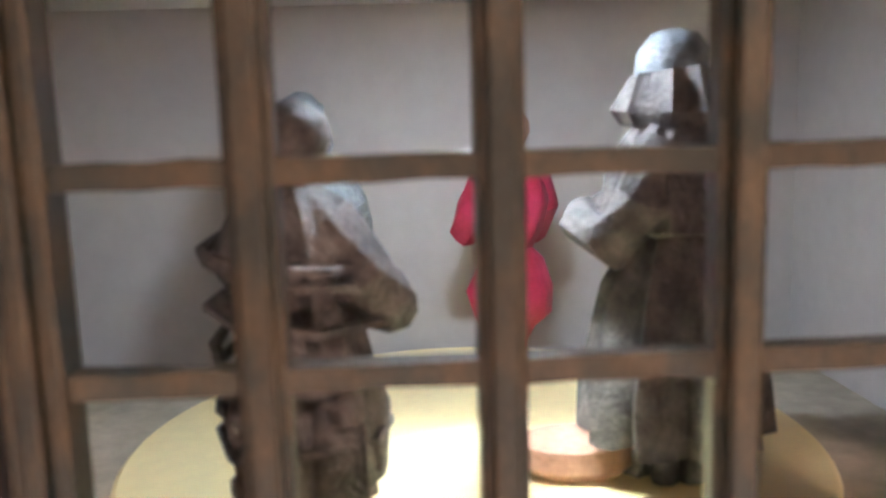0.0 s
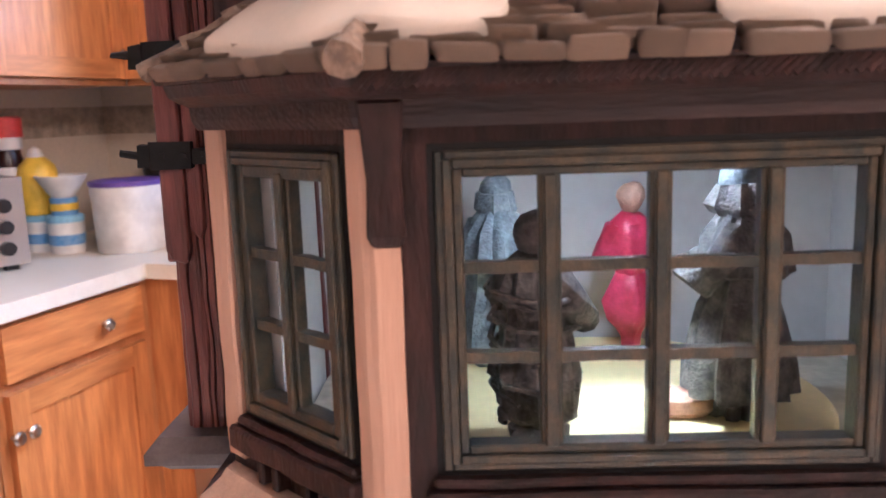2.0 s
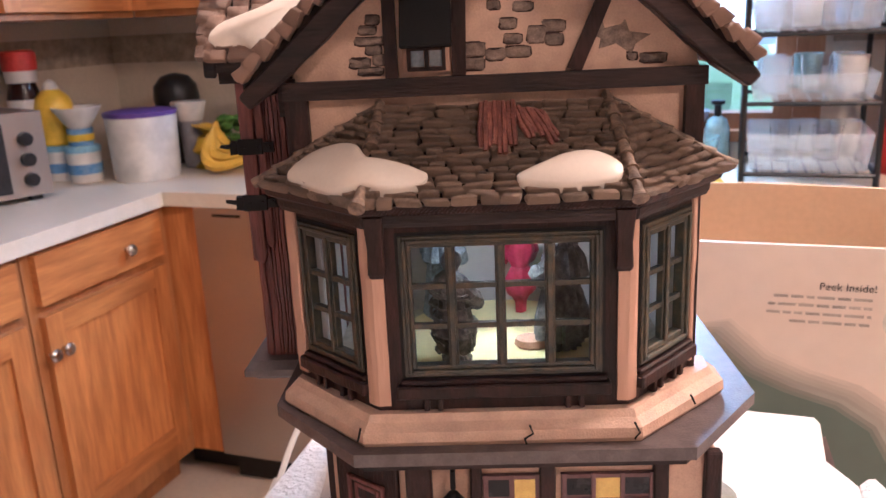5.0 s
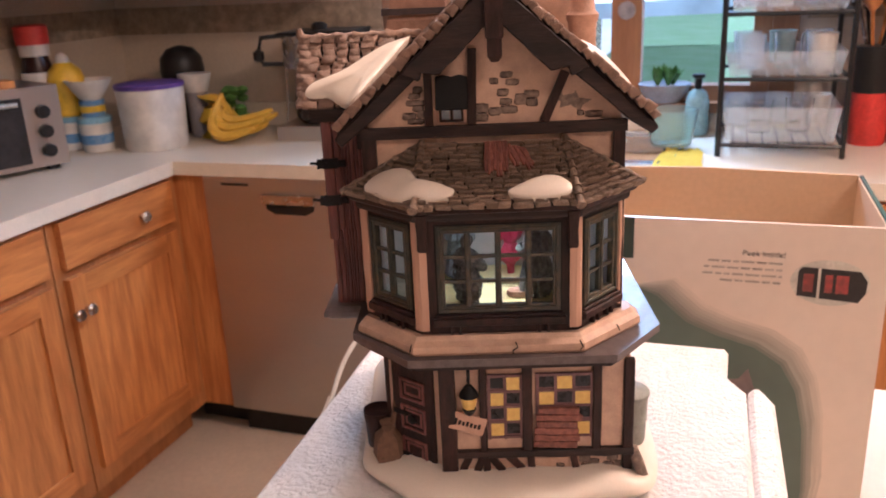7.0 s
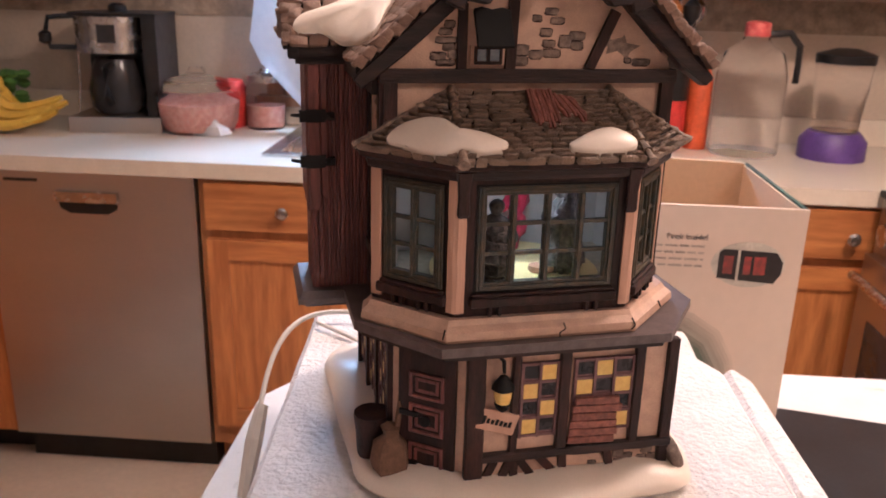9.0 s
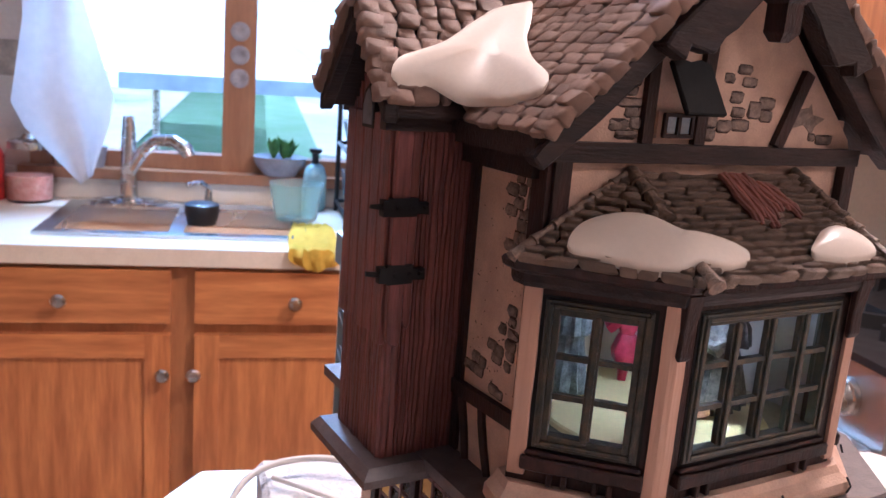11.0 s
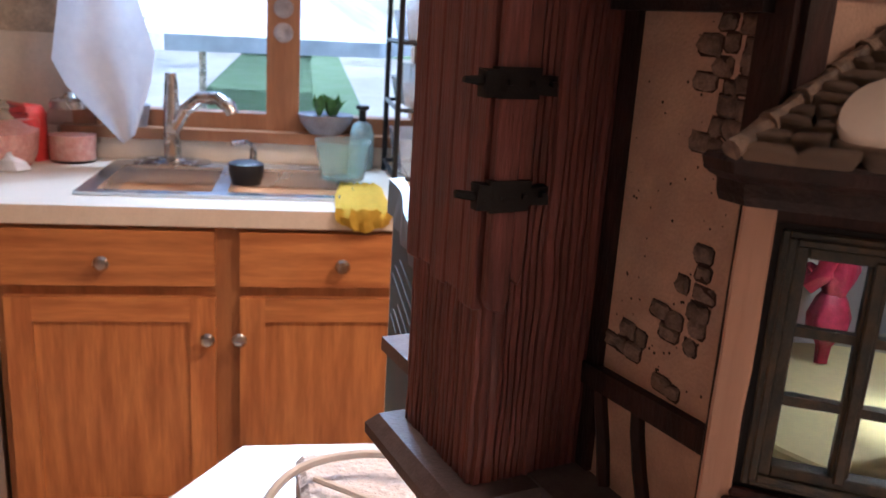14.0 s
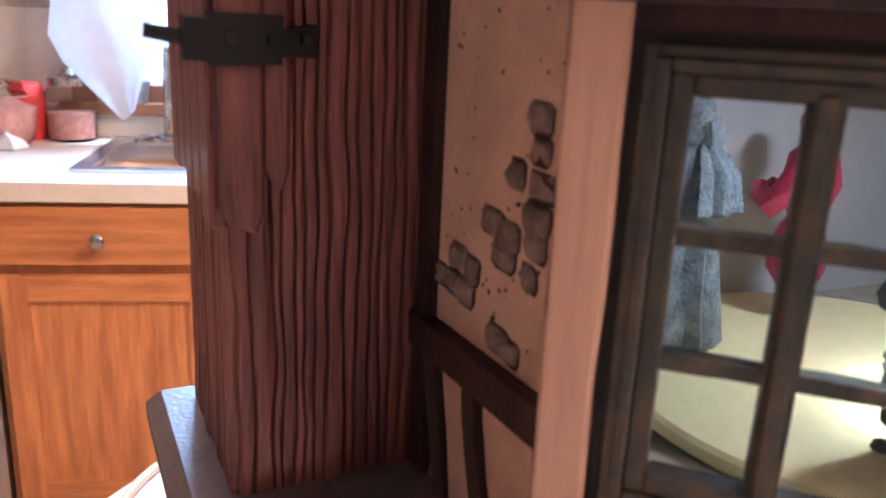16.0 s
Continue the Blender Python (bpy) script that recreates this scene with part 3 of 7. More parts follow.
def shingle_mesh(name, material, seed, corner=0.16, soft=0.13):
    """One uneven worn stone, about 1 x 1 x 0.34, its lower edge at y = 0."""
    r = random.Random(seed)
    sk, base = r.uniform(-0.10, 0.10), []
    for sx, sy in ((-1, -1), (1, -1), (1, 1), (-1, 1)):
        cx, cy = sx * (0.5 + r.uniform(-0.05, 0.03)) + sk * sy, sy * 0.5 + r.uniform(-0.10, 0.08)
        k = corner * r.uniform(0.5, 1.5)
        ends = [(cx - sx * k, cy), (cx, cy - sy * k)]
        base += ends[::-1] if sx * sy > 0 else ends
    lo = r.uniform(0.0, 0.08)
    rings = []
    for z, k in ((-0.12, 1.0), (0.06, 1.03), (0.17, 1 - soft * 0.6), (0.225, 1 - soft * 1.9)):
        rings.append([(x * k, 0.5 + y * k, z + (lo - 0.10 * (y + 0.5) + r.uniform(-0.025, 0.025) if z > 0.1 else 0)) for x, y in base])
    bm = bmnew()
    loft(bm, rings)
    me = bpy.data.meshes.new(name)
    bmesh.ops.recalc_face_normals(bm, faces=bm.faces)
    bm.to_mesh(me)
    bm.free()
    me.materials.append(material)
    me.shade_smooth()
    me.set_sharp_from_angle(angle=radians(62))
    return me


STONES_BAY = [shingle_mesh("shingle", BAYSTONE, s, 0.10, 0.06) for s in range(9)]
STONES_MAIN = [shingle_mesh("shingle", SHINGLE, s + 20, 0.09, 0.06) for s in range(9)]


def plane_of(a, b, top):
    """Axes on a roof plane: x along its eave from a to b, y up the slope, z off the roof."""
    a, b, top = Vector(a), Vector(b), Vector(top)
    x = (b - a).normalized()
    z = x.cross(top - a).normalized()
    y = z.cross(x)
    m = Matrix.Identity(4)
    m.col[0][:3], m.col[1][:3], m.col[2][:3], m.col[3][:3] = x, y, z, a
    return m


def lay(parent, m, span, height, row, width, meshes, thick, joined=None, skip=None, lift=0.6, close=False):
    """Courses of shingles over the part of a roof plane that span(y) -> (x0, x1) leaves; joined: a list that takes those laid far off."""
    y, k = 0.0, 0
    while y < height - row * 0.35:
        x0, x1 = span(y + row * 0.4)
        x = x0 - rng.uniform(0, width * 0.5) * (k % 2)
        while x < x1 - 0.8:
            w = width * (rng.uniform(0.6, 1.55) if close else rng.uniform(0.72, 1.25))
            a, b = max(x, x0), min(x + w, x1)
            if b - a > 1.2 and not (skip and skip((a + b) / 2, y)):
                mm = m @ Matrix.Translation((((a + b) / 2), y - 0.8 + rng.uniform(-0.4, 0.4), lift + rng.uniform(-0.15, 0.35))) \
                    @ Matrix.Rotation(radians(rng.uniform(-4, 4)), 4, "Z") @ Matrix.Rotation(radians(rng.uniform(0, 4) if close else rng.uniform(6, 10)), 4, "X") @ Matrix.Diagonal(((b - a) * (0.89 if close else 0.88), row * (0.84 if close else 1.18) * rng.uniform(0.90, 1.05), thick * rng.uniform(0.85, 1.3), 1))
                me = rng.choice(meshes)
                if joined is not None and joined[0](m @ Vector(((a + b) / 2, y, 0))):
                    joined[1].append((me, mm))
                else:
                    share("shingle", me, parent, Matrix.Diagonal((MM, MM, MM, 1)) @ mm)
            x += w
        y, k = y + row * rng.uniform(0.92, 1.06), k + 1


def laid_far(name, parent, items, material, label):
    """Those shingles that lie far off, as one mesh."""
    co, faces, base = [], [], 0
    for me, mm in items:
        co += [tuple((mm @ v.co) * MM) for v in me.vertices]
        faces += [[base + i for i in p.vertices] for p in me.polygons]
        base += len(me.vertices)
    me = bpy.data.meshes.new(name)
    me.from_pydata(co, [], faces)
    me.materials.append(material)
    ob = new(name, me)
    ob.parent = parent
    tagged(ob, label, kind="stuff")


mf = plane_of(E_L, E_R, TOP_L)
hf = (mf.inverted() @ TOP_L).y
lay(bay_roof, mf, lambda y: (3.6 * y / hf, 74.0 - 2.9 * y / hf), hf, 2.95, 6.6, STONES_BAY, 6.6, close=True)
for a, b, top in ((S_L, E_L, TOP_L), (E_R, S_R, TOP_R)):
    ms = plane_of(a, b, top)
    pt, wid = ms.inverted() @ top, (b - a).length
    lay(bay_roof, ms, lambda y, pt=pt, wid=wid: (pt.x * y / pt.y, wid + (pt.x - wid) * y / pt.y), pt.y, 2.95, 6.6, STONES_BAY, 6.4, close=True)


def roll(parent, a, b, n, r, material, label="", bulge=0.14):
    """A row of half-round ridge tiles from a to b."""
    a, b = Vector(a), Vector(b)
    for i in range(n):
        p, q = a.lerp(b, i / n), a.lerp(b, (i + 1.06) / n)
        bm = bmnew()
        k = [p.lerp(q, t) for t in (0, 0.12, 0.5, 0.88, 1)]
        tube(bm, k, [r * 1.12, r * 1.05, r * (0.95 - bulge), r * 0.8, r * 0.7], 9)
        rough_up(bm, 0.45, 2.4, i * 2.3)
        hp("ridge_tile", bm, material, "", parent, smooth=True)


HIP_L, HIP_R = E_L + Vector((0.5, -1.5, 0.6)), E_R + Vector((-0.5, -1.5, 0.6))
roll(bay_roof, HIP_L + Vector((-0.6, -1.4, -0.2)), HIP_L.lerp(TOP_L, 0.14), 1, 2.2, ROLL)
roll(bay_roof, HIP_L.lerp(TOP_L, 0.52) + Vector((0, 0, 1)), TOP_L + Vector((0, -1, 1.5)), 4, 2.2, ROLL)
roll(bay_roof, HIP_R + Vector((0.6, -1.4, -0.2)), TOP_R + Vector((0, -1, 1.5)), 8, 2.1, ROLL)
roll(bay_roof, S_L + Vector((-1, -1, 1)), TOP_L + Vector((0, -1, 1)), 6, 1.5, ROLL)
roll(bay_roof, S_R + Vector((1, -1, 1)), TOP_R + Vector((0, -1, 1)), 6, 1.5, ROLL)


def snow(name, m, outline, rise, label, power=3.0):
    """A glazed drift on a plane: outline(angle) gives its reach."""
    bm = bmnew()
    n, rings = 56, []
    for t in (1.0, 0.985, 0.95, 0.88, 0.76, 0.6, 0.42, 0.22, 0.06):
        h = rise * (1 - t ** power) ** 0.6
        ring = []
        for i in range(n):
            a = 2 * math.pi * i / n
            r = outline(a) * (t + 0.035 * (1 if 0.9 < t < 1 else 0))
            x, y = r * math.cos(a), r * math.sin(a)
            ring.append((x, y, h * (1 + 0.25 * noise.noise(Vector((x / 14, y / 14, rise)))) - 0.4))
        rings.append(ring)
    loft(bm, rings)
    bmesh.ops.transform(bm, matrix=m, verts=bm.verts)
    return hp(name, bm, SNOW, label, smooth=True)


def blob(points):
    """A smooth closed outline through reaches given at even steps of angle."""
    n = len(points)

    def reach(a):
        t = (a / (2 * math.pi)) % 1 * n
        i, f = int(t), t - int(t)
        f = f * f * (3 - 2 * f)
        return points[i % n] * (1 - f) + points[(i + 1) % n] * f
    return reach


PLANES = [plane_of(*q) for q in ((E_L, E_R, TOP_L), (S_L, E_L, TOP_L), (E_R, S_R, TOP_R))]


def bay_roof_z(x, y):
    zs = []
    for m in PLANES:
        n, p = m.col[2].to_3d(), m.col[3].to_3d()
        zs.append(p.z - (n.x * (x - p.x) + n.y * (y - p.y)) / n.z)
    return min(zs)


def closed(points, n=72):
    """A smooth closed line through a few points."""
    k, out = len(points), []
    for i in range(n):
        t = i / n * k
        j, f = int(t), t - int(t)
        p0, p1, p2, p3 = (Vector(points[(j + d) % k]) for d in (-1, 0, 1, 2))
        out.append(0.5 * (2 * p1 + (p2 - p0) * f + (2 * p0 - 5 * p1 + 4 * p2 - p3) * f * f + (3 * p1 - p0 - 3 * p2 + p3) * f ** 3))
    return out


def drift(centre, points, rise, surface, label, reach=6.0, power=2.6, base=2.0):
    """A smooth glazed drift that follows a roof, softened over its folds."""
    c, line = Vector(centre), closed(points)
    ring_at = [(reach * q * math.cos(s), reach * q * math.sin(s)) for q in (0.0, 0.5, 1.0) for s in (0, 1.05, 2.09, 3.14, 4.19, 5.24)]
    bm, rings = bmnew(), []
    for t in (0.97, 1.0, 1.015, 1.01, 0.985, 0.94, 0.86, 0.75, 0.62, 0.48, 0.34, 0.2, 0.08):
        ring = []
        for p in line:
            x, y = c.lerp(p, t)
            soft = sum(surface(x + d, y + e) for d, e in ring_at) / len(ring_at)
            deep = -1.2 if not rings else (0.0 if len(rings) == 1 else 0.9 if len(rings) == 2 else 1.7)
            h = deep if len(rings) < 4 else 1.7 + (rise - 1.7) * (1 - min(t, 1) ** power) ** 0.62
            ring.append((x, y, soft + base + h))
        rings.append(ring)
    vs = loft(bm, rings)
    top = vs[4 * len(line):]
    for _ in range(10):
        bmesh.ops.smooth_vert(bm, verts=top, factor=0.5, use_axis_x=True, use_axis_y=True, use_axis_z=True)
    hp("snow_drift", bm, SNOW, label, smooth=True)


drift((-41, -26), [(-62.5, -12.5), (-56.5, -9), (-47.7, -11.4), (-41, -17), (-36, -26), (-26, -29.6), (-20.5, -31.4), (-22, -34.6), (-31, -36), (-38, -33.6), (-46, -31.4), (-57, -19.4)], 4.0, bay_roof_z, "long smooth white snow drift over the bay roof's hip")
drift((19.5, -32), [(4.2, -34), (10, -30), (18, -26.4), (26, -25.8), (32, -30.4), (31, -34.6), (25, -36.4), (14, -36.6)], 4.0, bay_roof_z, "rounded white snow drift on the bay roof")

# loose boards lying on the bay roof: two bundles of thin split strips
for bundle, (bx, by, n, length, skew, step) in enumerate(((33.8, 39.5, 8, 19.5, -2, 1.32), (43.2, 37.6, 7, 13.0, 15, 1.3))):
    for k in range(n):
        ln_b = length + 1.2 * math.sin(k * 1.7 + bundle) + (1.6 if k in (4, 5) else 0)
        bm = bmnew()
        pts = [(0.12 * math.sin(t * 1.1 + k), -ln_b * t / 7, 0.22 * math.sin(t * 1.3 + k * 2) - (0.5 if t == 7 else 0)) for t in range(8)]
        tube(bm, pts, [0.85, 0.95, 0.98, 0.98, 0.95, 0.92, 0.88, 0.7], 6)
        rough_up(bm, 0.09, 1.5, k + bundle * 5)
        bmesh.ops.transform(bm, matrix=mf @ Matrix.Translation((bx + k * step, by - bundle * k * 0.35, 3.3 - bundle * 0.5 + 0.3 * (k % 2))) @ Matrix.Rotation(radians(skew + k * (0.2 + bundle * 0.7)), 4, "Z") @ Matrix.Rotation(radians(2.0), 4, "X"), verts=bm.verts)
        hp("loose_strip", bm, SHUTTER, "", smooth=True)

# ---- main roof ----
RIDGE, EAVE = 249.0, 183.0
bm = bmnew()
for s in (-1, 1):
    loft(bm, [[(s * 73, y, EAVE - 4), (s * 73, y, EAVE), (0, y, RIDGE), (0, y, RIDGE - 5)] for y in (-9, 116)])
roof = hp("main_roof", bm, BEAM, "brown stone-shingled main roof")
# roof of the side turret runs into it
bm = bmnew()
for s in (-1, 1):
    loft(bm, [[(x, 53 + s * 23.5, 183), (x, 53 + s * 23.5, 187), (x, 53, 218.5), (x, 53, 213)] for x in (-96, -34)])
turret_roof = hp("turret_roof", bm, BEAM, "brown stone-shingled turret roof")
far = [lambda p: p.y > 46 or p.z > 232, []]
ml = plane_of((-74, 116, EAVE), (-74, -13, EAVE), (0, -13, RIDGE))
hm = (ml.inverted() @ Vector((0, -13, RIDGE))).y


def under_turret(x, y):
    p = ml @ Vector((x, y, 0))
    return p.z < 218.5 - abs(p.y - 53) * 31.5 / 23.5 - 1


lay(roof, ml, lambda y: (0, 129), hm, 4.2, 8.0, STONES_MAIN, 5.4, far, under_turret)
mr = plane_of((74, -13, EAVE), (74, 116, EAVE), (0, -13, RIDGE))
far_r = [lambda p: True, far[1]]
lay(roof, mr, lambda y: (0, 129), hm, 4.2, 8.0, STONES_MAIN, 5.4, far_r)
mt_f = plane_of((-97, 29.5, 187), (-36, 29.5, 187), (-97, 53, 218.5))
ht = (mt_f.inverted() @ Vector((-97, 53, 218.5))).y
lay(turret_roof, mt_f, lambda y: (0, 18 + y * 1.0), ht, 4.1, 8.0, STONES_MAIN, 5.4)
mt_b = plane_of((-36, 76.5, 187), (-97, 76.5, 187), (-97, 53, 218.5))
lay(turret_roof, mt_b, lambda y: (30, 61), ht, 4.1, 8.0, STONES_MAIN, 5.4, far_r)
for m, x, top in ((ml, 128.0, hm), (mr, 1.0, hm), (mt_f, 0.6, ht), (mt_b, 60.4, ht)):
    y = 0.5
    while y < top - 2:
        mm = m @ Matrix.Translation((x + rng.uniform(-0.9, 0.9), y, -0.6 + rng.uniform(-0.3, 0.5))) @ Matrix.Rotation(radians(rng.uniform(-8, 8)), 4, "Z") @ Matrix.Rotation(radians(rng.uniform(10, 18)), 4, "X") @ Matrix.Diagonal((rng.uniform(5.5, 7.5), 5.2, rng.uniform(10, 13), 1))
        share("verge_stone", rng.choice(STONES_MAIN), turret_roof if top == ht else roof, Matrix.Diagonal((MM, MM, MM, 1)) @ mm)
        y += rng.uniform(4.0, 5.2)
laid_far("far_shingles", roof, far[1], SHINGLE, "rows of brown stone shingles")
roll(turret_roof, (-98, 53, 220), (-36, 53, 220.5), 7, 2.6, SHINGLE, bulge=0.3)
roll(roof, (0, -12, 250.5), (0, 116, 250.5), 14, 2.8, SHINGLE, bulge=0.3)
bm = bmnew()
tube(bm, [(-97, 53, 219), (-99, 53, 222), (-99.5, 53, 225)], [2.8, 2.4, 1.4], 8)
hp("finial", bm, SHINGLE, "upturned ridge end", turret_roof, smooth=True)
# snow in the valley between the roofs


def valley_z(x, y):
    return max(EAVE + (RIDGE - EAVE) * (1 - abs(x) / 73), 187 + 31.5 * (1 - abs(y - 53) / 23.5))


drift((-64, 33), [(-94.5, 31), (-90, 34.4), (-76, 37.5), (-62, 43.5), (-52, 47.6), (-41.5, 46.5), (-47, 37), (-53, 29.5), (-59, 17), (-63.5, 3), (-67.5, 0), (-70.5, 8.5), (-73, 20), (-82, 29.5), (-91, 30)], 6.0, valley_z, "large smooth snow drift in the roof valley", 13.0, 2.2, 4.4)
snow("snow_drift", mr @ Matrix.Translation((40, 30, 2)), blob([30, 24, 18, 16, 17, 20, 24, 26, 24, 20, 17, 16]), 4.5, "smooth snow drift on the far slope")

# bargeboards, upper boards, king post
for s in (-1, 1):
    bm = bmnew()
    pts = [(s * 75, 178), (s * 72, 174.5), (s * 62, 181.5), (s * 2, 234), (s * 0, 245.5), (s * 73, 180.5)]
    vs = prism(bm, pts, 4.5, 11.0, Matrix.Rotation(radians(90), 4, "X"))
    bmesh.ops.subdivide_edges(bm, edges=[e for e in bm.edges if e.calc_length() > 40], cuts=8)
    rough_up(bm, 0.7, 7, 4 + s)
    hp("bargeboard", bm, BEAM, "weathered dark bargeboard", soft=0.6)
    bm = bmnew()
    prism(bm, [(s * 42, 207), (s * 34, 203.5), (s * 33, 207.5), (s * 25, 206), (s * 1, 229), (s * 1, 245), (s * 40, 210.5)], 10.5, 16.5, Matrix.Rotation(radians(90), 4, "X"))
    bmesh.ops.subdivide_edges(bm, edges=[e for e in bm.edges if e.calc_length() > 20], cuts=5)
    rough_up(bm, 0.6, 6, 8 + s)
    hp("upper_bargeboard", bm, BEAM, "weathered dark upper bargeboard", soft=0.6)
bm = bmnew()
loft(bm, [[(-w, y0, z), (w, y0, z), (w, y1, z), (-w, y1, z)] for z, w, y0, y1 in ((211, 1.6, -17, -13), (213.5, 3.2, -19, -12), (221, 3.2, -19, -12), (222, 4.0, -20, -11), (252, 4.0, -20, -11))])
hp("king_post", bm, TIMBER, "dark hanging king post", soft=0.5)

# chimneys
bm = bmnew()
loft(bm, [[(-38 - w, 82 - d, z), (-38 + w, 82 - d, z), (-38 + w, 82 + d, z), (-38 - w, 82 + d, z)] for z, w, d in ((190, 17, 9), (226, 17, 9), (228, 16, 8), (262, 11, 7))])
chim = hp("square_chimney", bm, CHIMNEY, "pink plastered square chimney", soft=0.6)
for z, w, d in ((229, 19.5, 11), (262, 14, 9)):
    bm = bmnew()
    box(bm, -38 - w, -38 + w, 82 - d, 82 + d, z, z + 3.2)
    rough_up(bm, 0.6, 6, z)
    hp("capping_slab", bm, SLAB, "thin slate capping", chim, soft=0.6)
bm = bmnew()
lathe(bm, [(7.2, 0), (7.2, 22), (7.6, 26), (8.6, 28), (8.6, 30), (6.6, 32), (5.6, 48), (7.0, 50), (7.0, 54), (4, 54.5)], 18, (49, 60, 196))
hp("round_chimney", bm, CHIMNEY, "tapering round clay chimney", smooth=True)

# ---- plank turret ----
bm = bmnew()
box(bm, -87, -58, 39.2, 69, 73, 186)
prism(bm, [(39.2, 186), (69, 186), (54, 210)], -87, -58, Matrix(((0, 0, 1, 0), (1, 0, 0, 0), (0, 1, 0, 0), (0, 0, 0, 1))))
turret = hp("plank_turret", bm, TIMBER, "red-brown plank-clad turret with iron bolts")


def plank(x0, x1, z0, z1, m, seed, t=1.2):
    """One carved ridge of the boarding, its edges wandering like grain and meeting the next ridge's."""
    rings, n = [], 26
    for k in range(n + 1):
        z = z0 + (z1 - z0) * k / n
        a, b = (x + 0.75 * noise.noise(Vector((x * 0.33, z / 11, m.col[3].x / 40))) for x in (x0, x1))
        h = t + 0.3 * noise.noise(Vector((seed * 3.3, z / 7, 4)))
        w = b - a
        rings.append([(a, -0.4, z), (b, -0.4, z), (b - 0.02, h * 0.45, z), (b - w * 0.16, h * 0.92, z), (a + w * 0.5, h, z), (a + w * 0.16, h * 0.92, z), (a + 0.02, h * 0.45, z)])
    bm = bmnew()
    loft(bm, rings)
    bmesh.ops.transform(bm, matrix=m, verts=bm.verts)
    hp("plank", bm, PLANK, "", turret, smooth=True)


tf, tl = face_frame((-87.6, 38.6), (-56, 38.6)), face_frame((-87.6, 69.8), (-87.6, 38.6))
x, i = 0.0, 0
while x < 30:
    w = rng.choice((1.2, 1.5, 1.7, 2.0, 2.7))
    plank(x, min(x + w, 31), 77, 184, tf, i, rng.uniform(0.9, 1.35))
    x, i = x + w, i + 1
x = 0.0
while x < 30:
    w = rng.choice((1.2, 1.6, 2.0, 2.6))
    x1 = min(x + w, 31.2)
    mid = (x + x1) / 2
    plank(x, x1, 77, 185 + max(0, 21 - abs(mid - 15.6) * 1.5), tl, i, rng.uniform(0.9, 1.3))
    x, i = x + w, i + 1
# short boards nailed over the corner
for x0, x1, z0 in ((-1.6, 3.4, 115), (3.5, 6.8, 120)):
    bm = bmnew()
    prism(bm, [(x0, z0 + 2), (x0 + 1, z0), (x1 - 1, z0 - 1.2), (x1, z0 + 1.6), (x1, 183), (x0, 183)], 0, 1.6 if x0 > 0 else 2.6, Matrix(((1, 0, 0, 0), (0, 0, 1, 0), (0, 1, 0, 0), (0, 0, 0, 1))))
    bm.verts.ensure_lookup_table()
    bmesh.ops.transform(bm, matrix=tf @ Matrix.Translation((0, 0.6, 0)), verts=bm.verts)
    hp("nailed_board", bm, PLANK, "", turret, soft=0.4)
for k in range(5):
    bm = bmnew()
    z0 = 114 + k * 0.7 + (k % 2) * 1.4
    box(bm, 31.5 - 6.4 * (k + 1), 31.5 - 6.4 * k - 0.2, 0.4, 2.6, z0, 183)
    bmesh.ops.transform(bm, matrix=tl, verts=bm.verts)
    hp("nailed_board", bm, PLANK, "", turret, soft=0.4)
# iron bolts at the corner
for z in (137.0, 157.0):
    bm = bmnew()
    box(bm, -0.5, 8, 1.4, 3.8, z - 3.0, z + 2.6)
    box(bm, 8, 12, 1.0, 3.0, z - 2.2, z + 1.2)
    box(bm, -3.2, -0.5, 1.0, 4.0, z - 2.6, z + 2.0)
    tube(bm, [(-3, 2.6, z), (-7.0, 2.6, z + 0.4)], [0.9, 0.7], 7)
    for x in (1.8, 6.4, 10.5):
        box(bm, x - 0.5, x + 0.5, 2.9, 4.2, z - 0.6, z + 0.4)
    bevel(bm, 0.55, 2)
    rough_up(bm, 0.5, 2.2, z)
    bmesh.ops.transform(bm, matrix=tf @ Matrix.Translation((-2.2, 0.2, 0)), verts=bm.verts)
    hp("iron_bolt", bm, IRON, "black iron bolt", turret, smooth=True)
# arched slit under the turret's gable
bm = bmnew()
prism(bm, [(11, 178), (19.5, 178), (19.5, 185), (18, 189), (15.2, 191), (12.4, 189), (11, 185)], 1.0, 2.8, Matrix(((1, 0, 0, 0), (0, 0, 1, 0), (0, 1, 0, 0), (0, 0, 0, 1))))
bmesh.ops.transform(bm, matrix=tl, verts=bm.verts)
arch = hp("arched_window", bm, IRON, "small arched window", turret)
bm = bmnew()
prism(bm, [(12, 179), (18.4, 179), (18.4, 184.6), (17, 188), (15.2, 189.6), (13.4, 188), (12, 184.6)], 2.8, 3.1, Matrix(((1, 0, 0, 0), (0, 0, 1, 0), (0, 1, 0, 0), (0, 0, 0, 1))))
bmesh.ops.transform(bm, matrix=tl, verts=bm.verts)
hp("pane", bm, GREY_PANE, "grey pane", arch)
# turret eaves boards and base slab
for s in (0, 1):
    bm = bmnew()
    y0, y1 = (29, 52.5) if s == 0 else (77, 53.5)
    prism(bm, [(y0, 181), (y0, 186.5), (y1, 217.5), (y1, 208)], -97.5, -93.0, Matrix(((0, 0, 1, 0), (1, 0, 0, 0), (0, 1, 0, 0), (0, 0, 0, 1))))
    rough_up(bm, 0.5, 6, s)
    hp("turret_bargeboard", bm, BEAM, "dark turret bargeboard", turret_roof, soft=0.5)
bm = bmnew()
box(bm, -94, -66, 34, 38, 179, 185)
box(bm, -74, -69, -9, 30, 177, 183)
hp("eaves_board", bm, BEAM, "dark eaves board", roof, soft=0.8)
bm = bmnew()
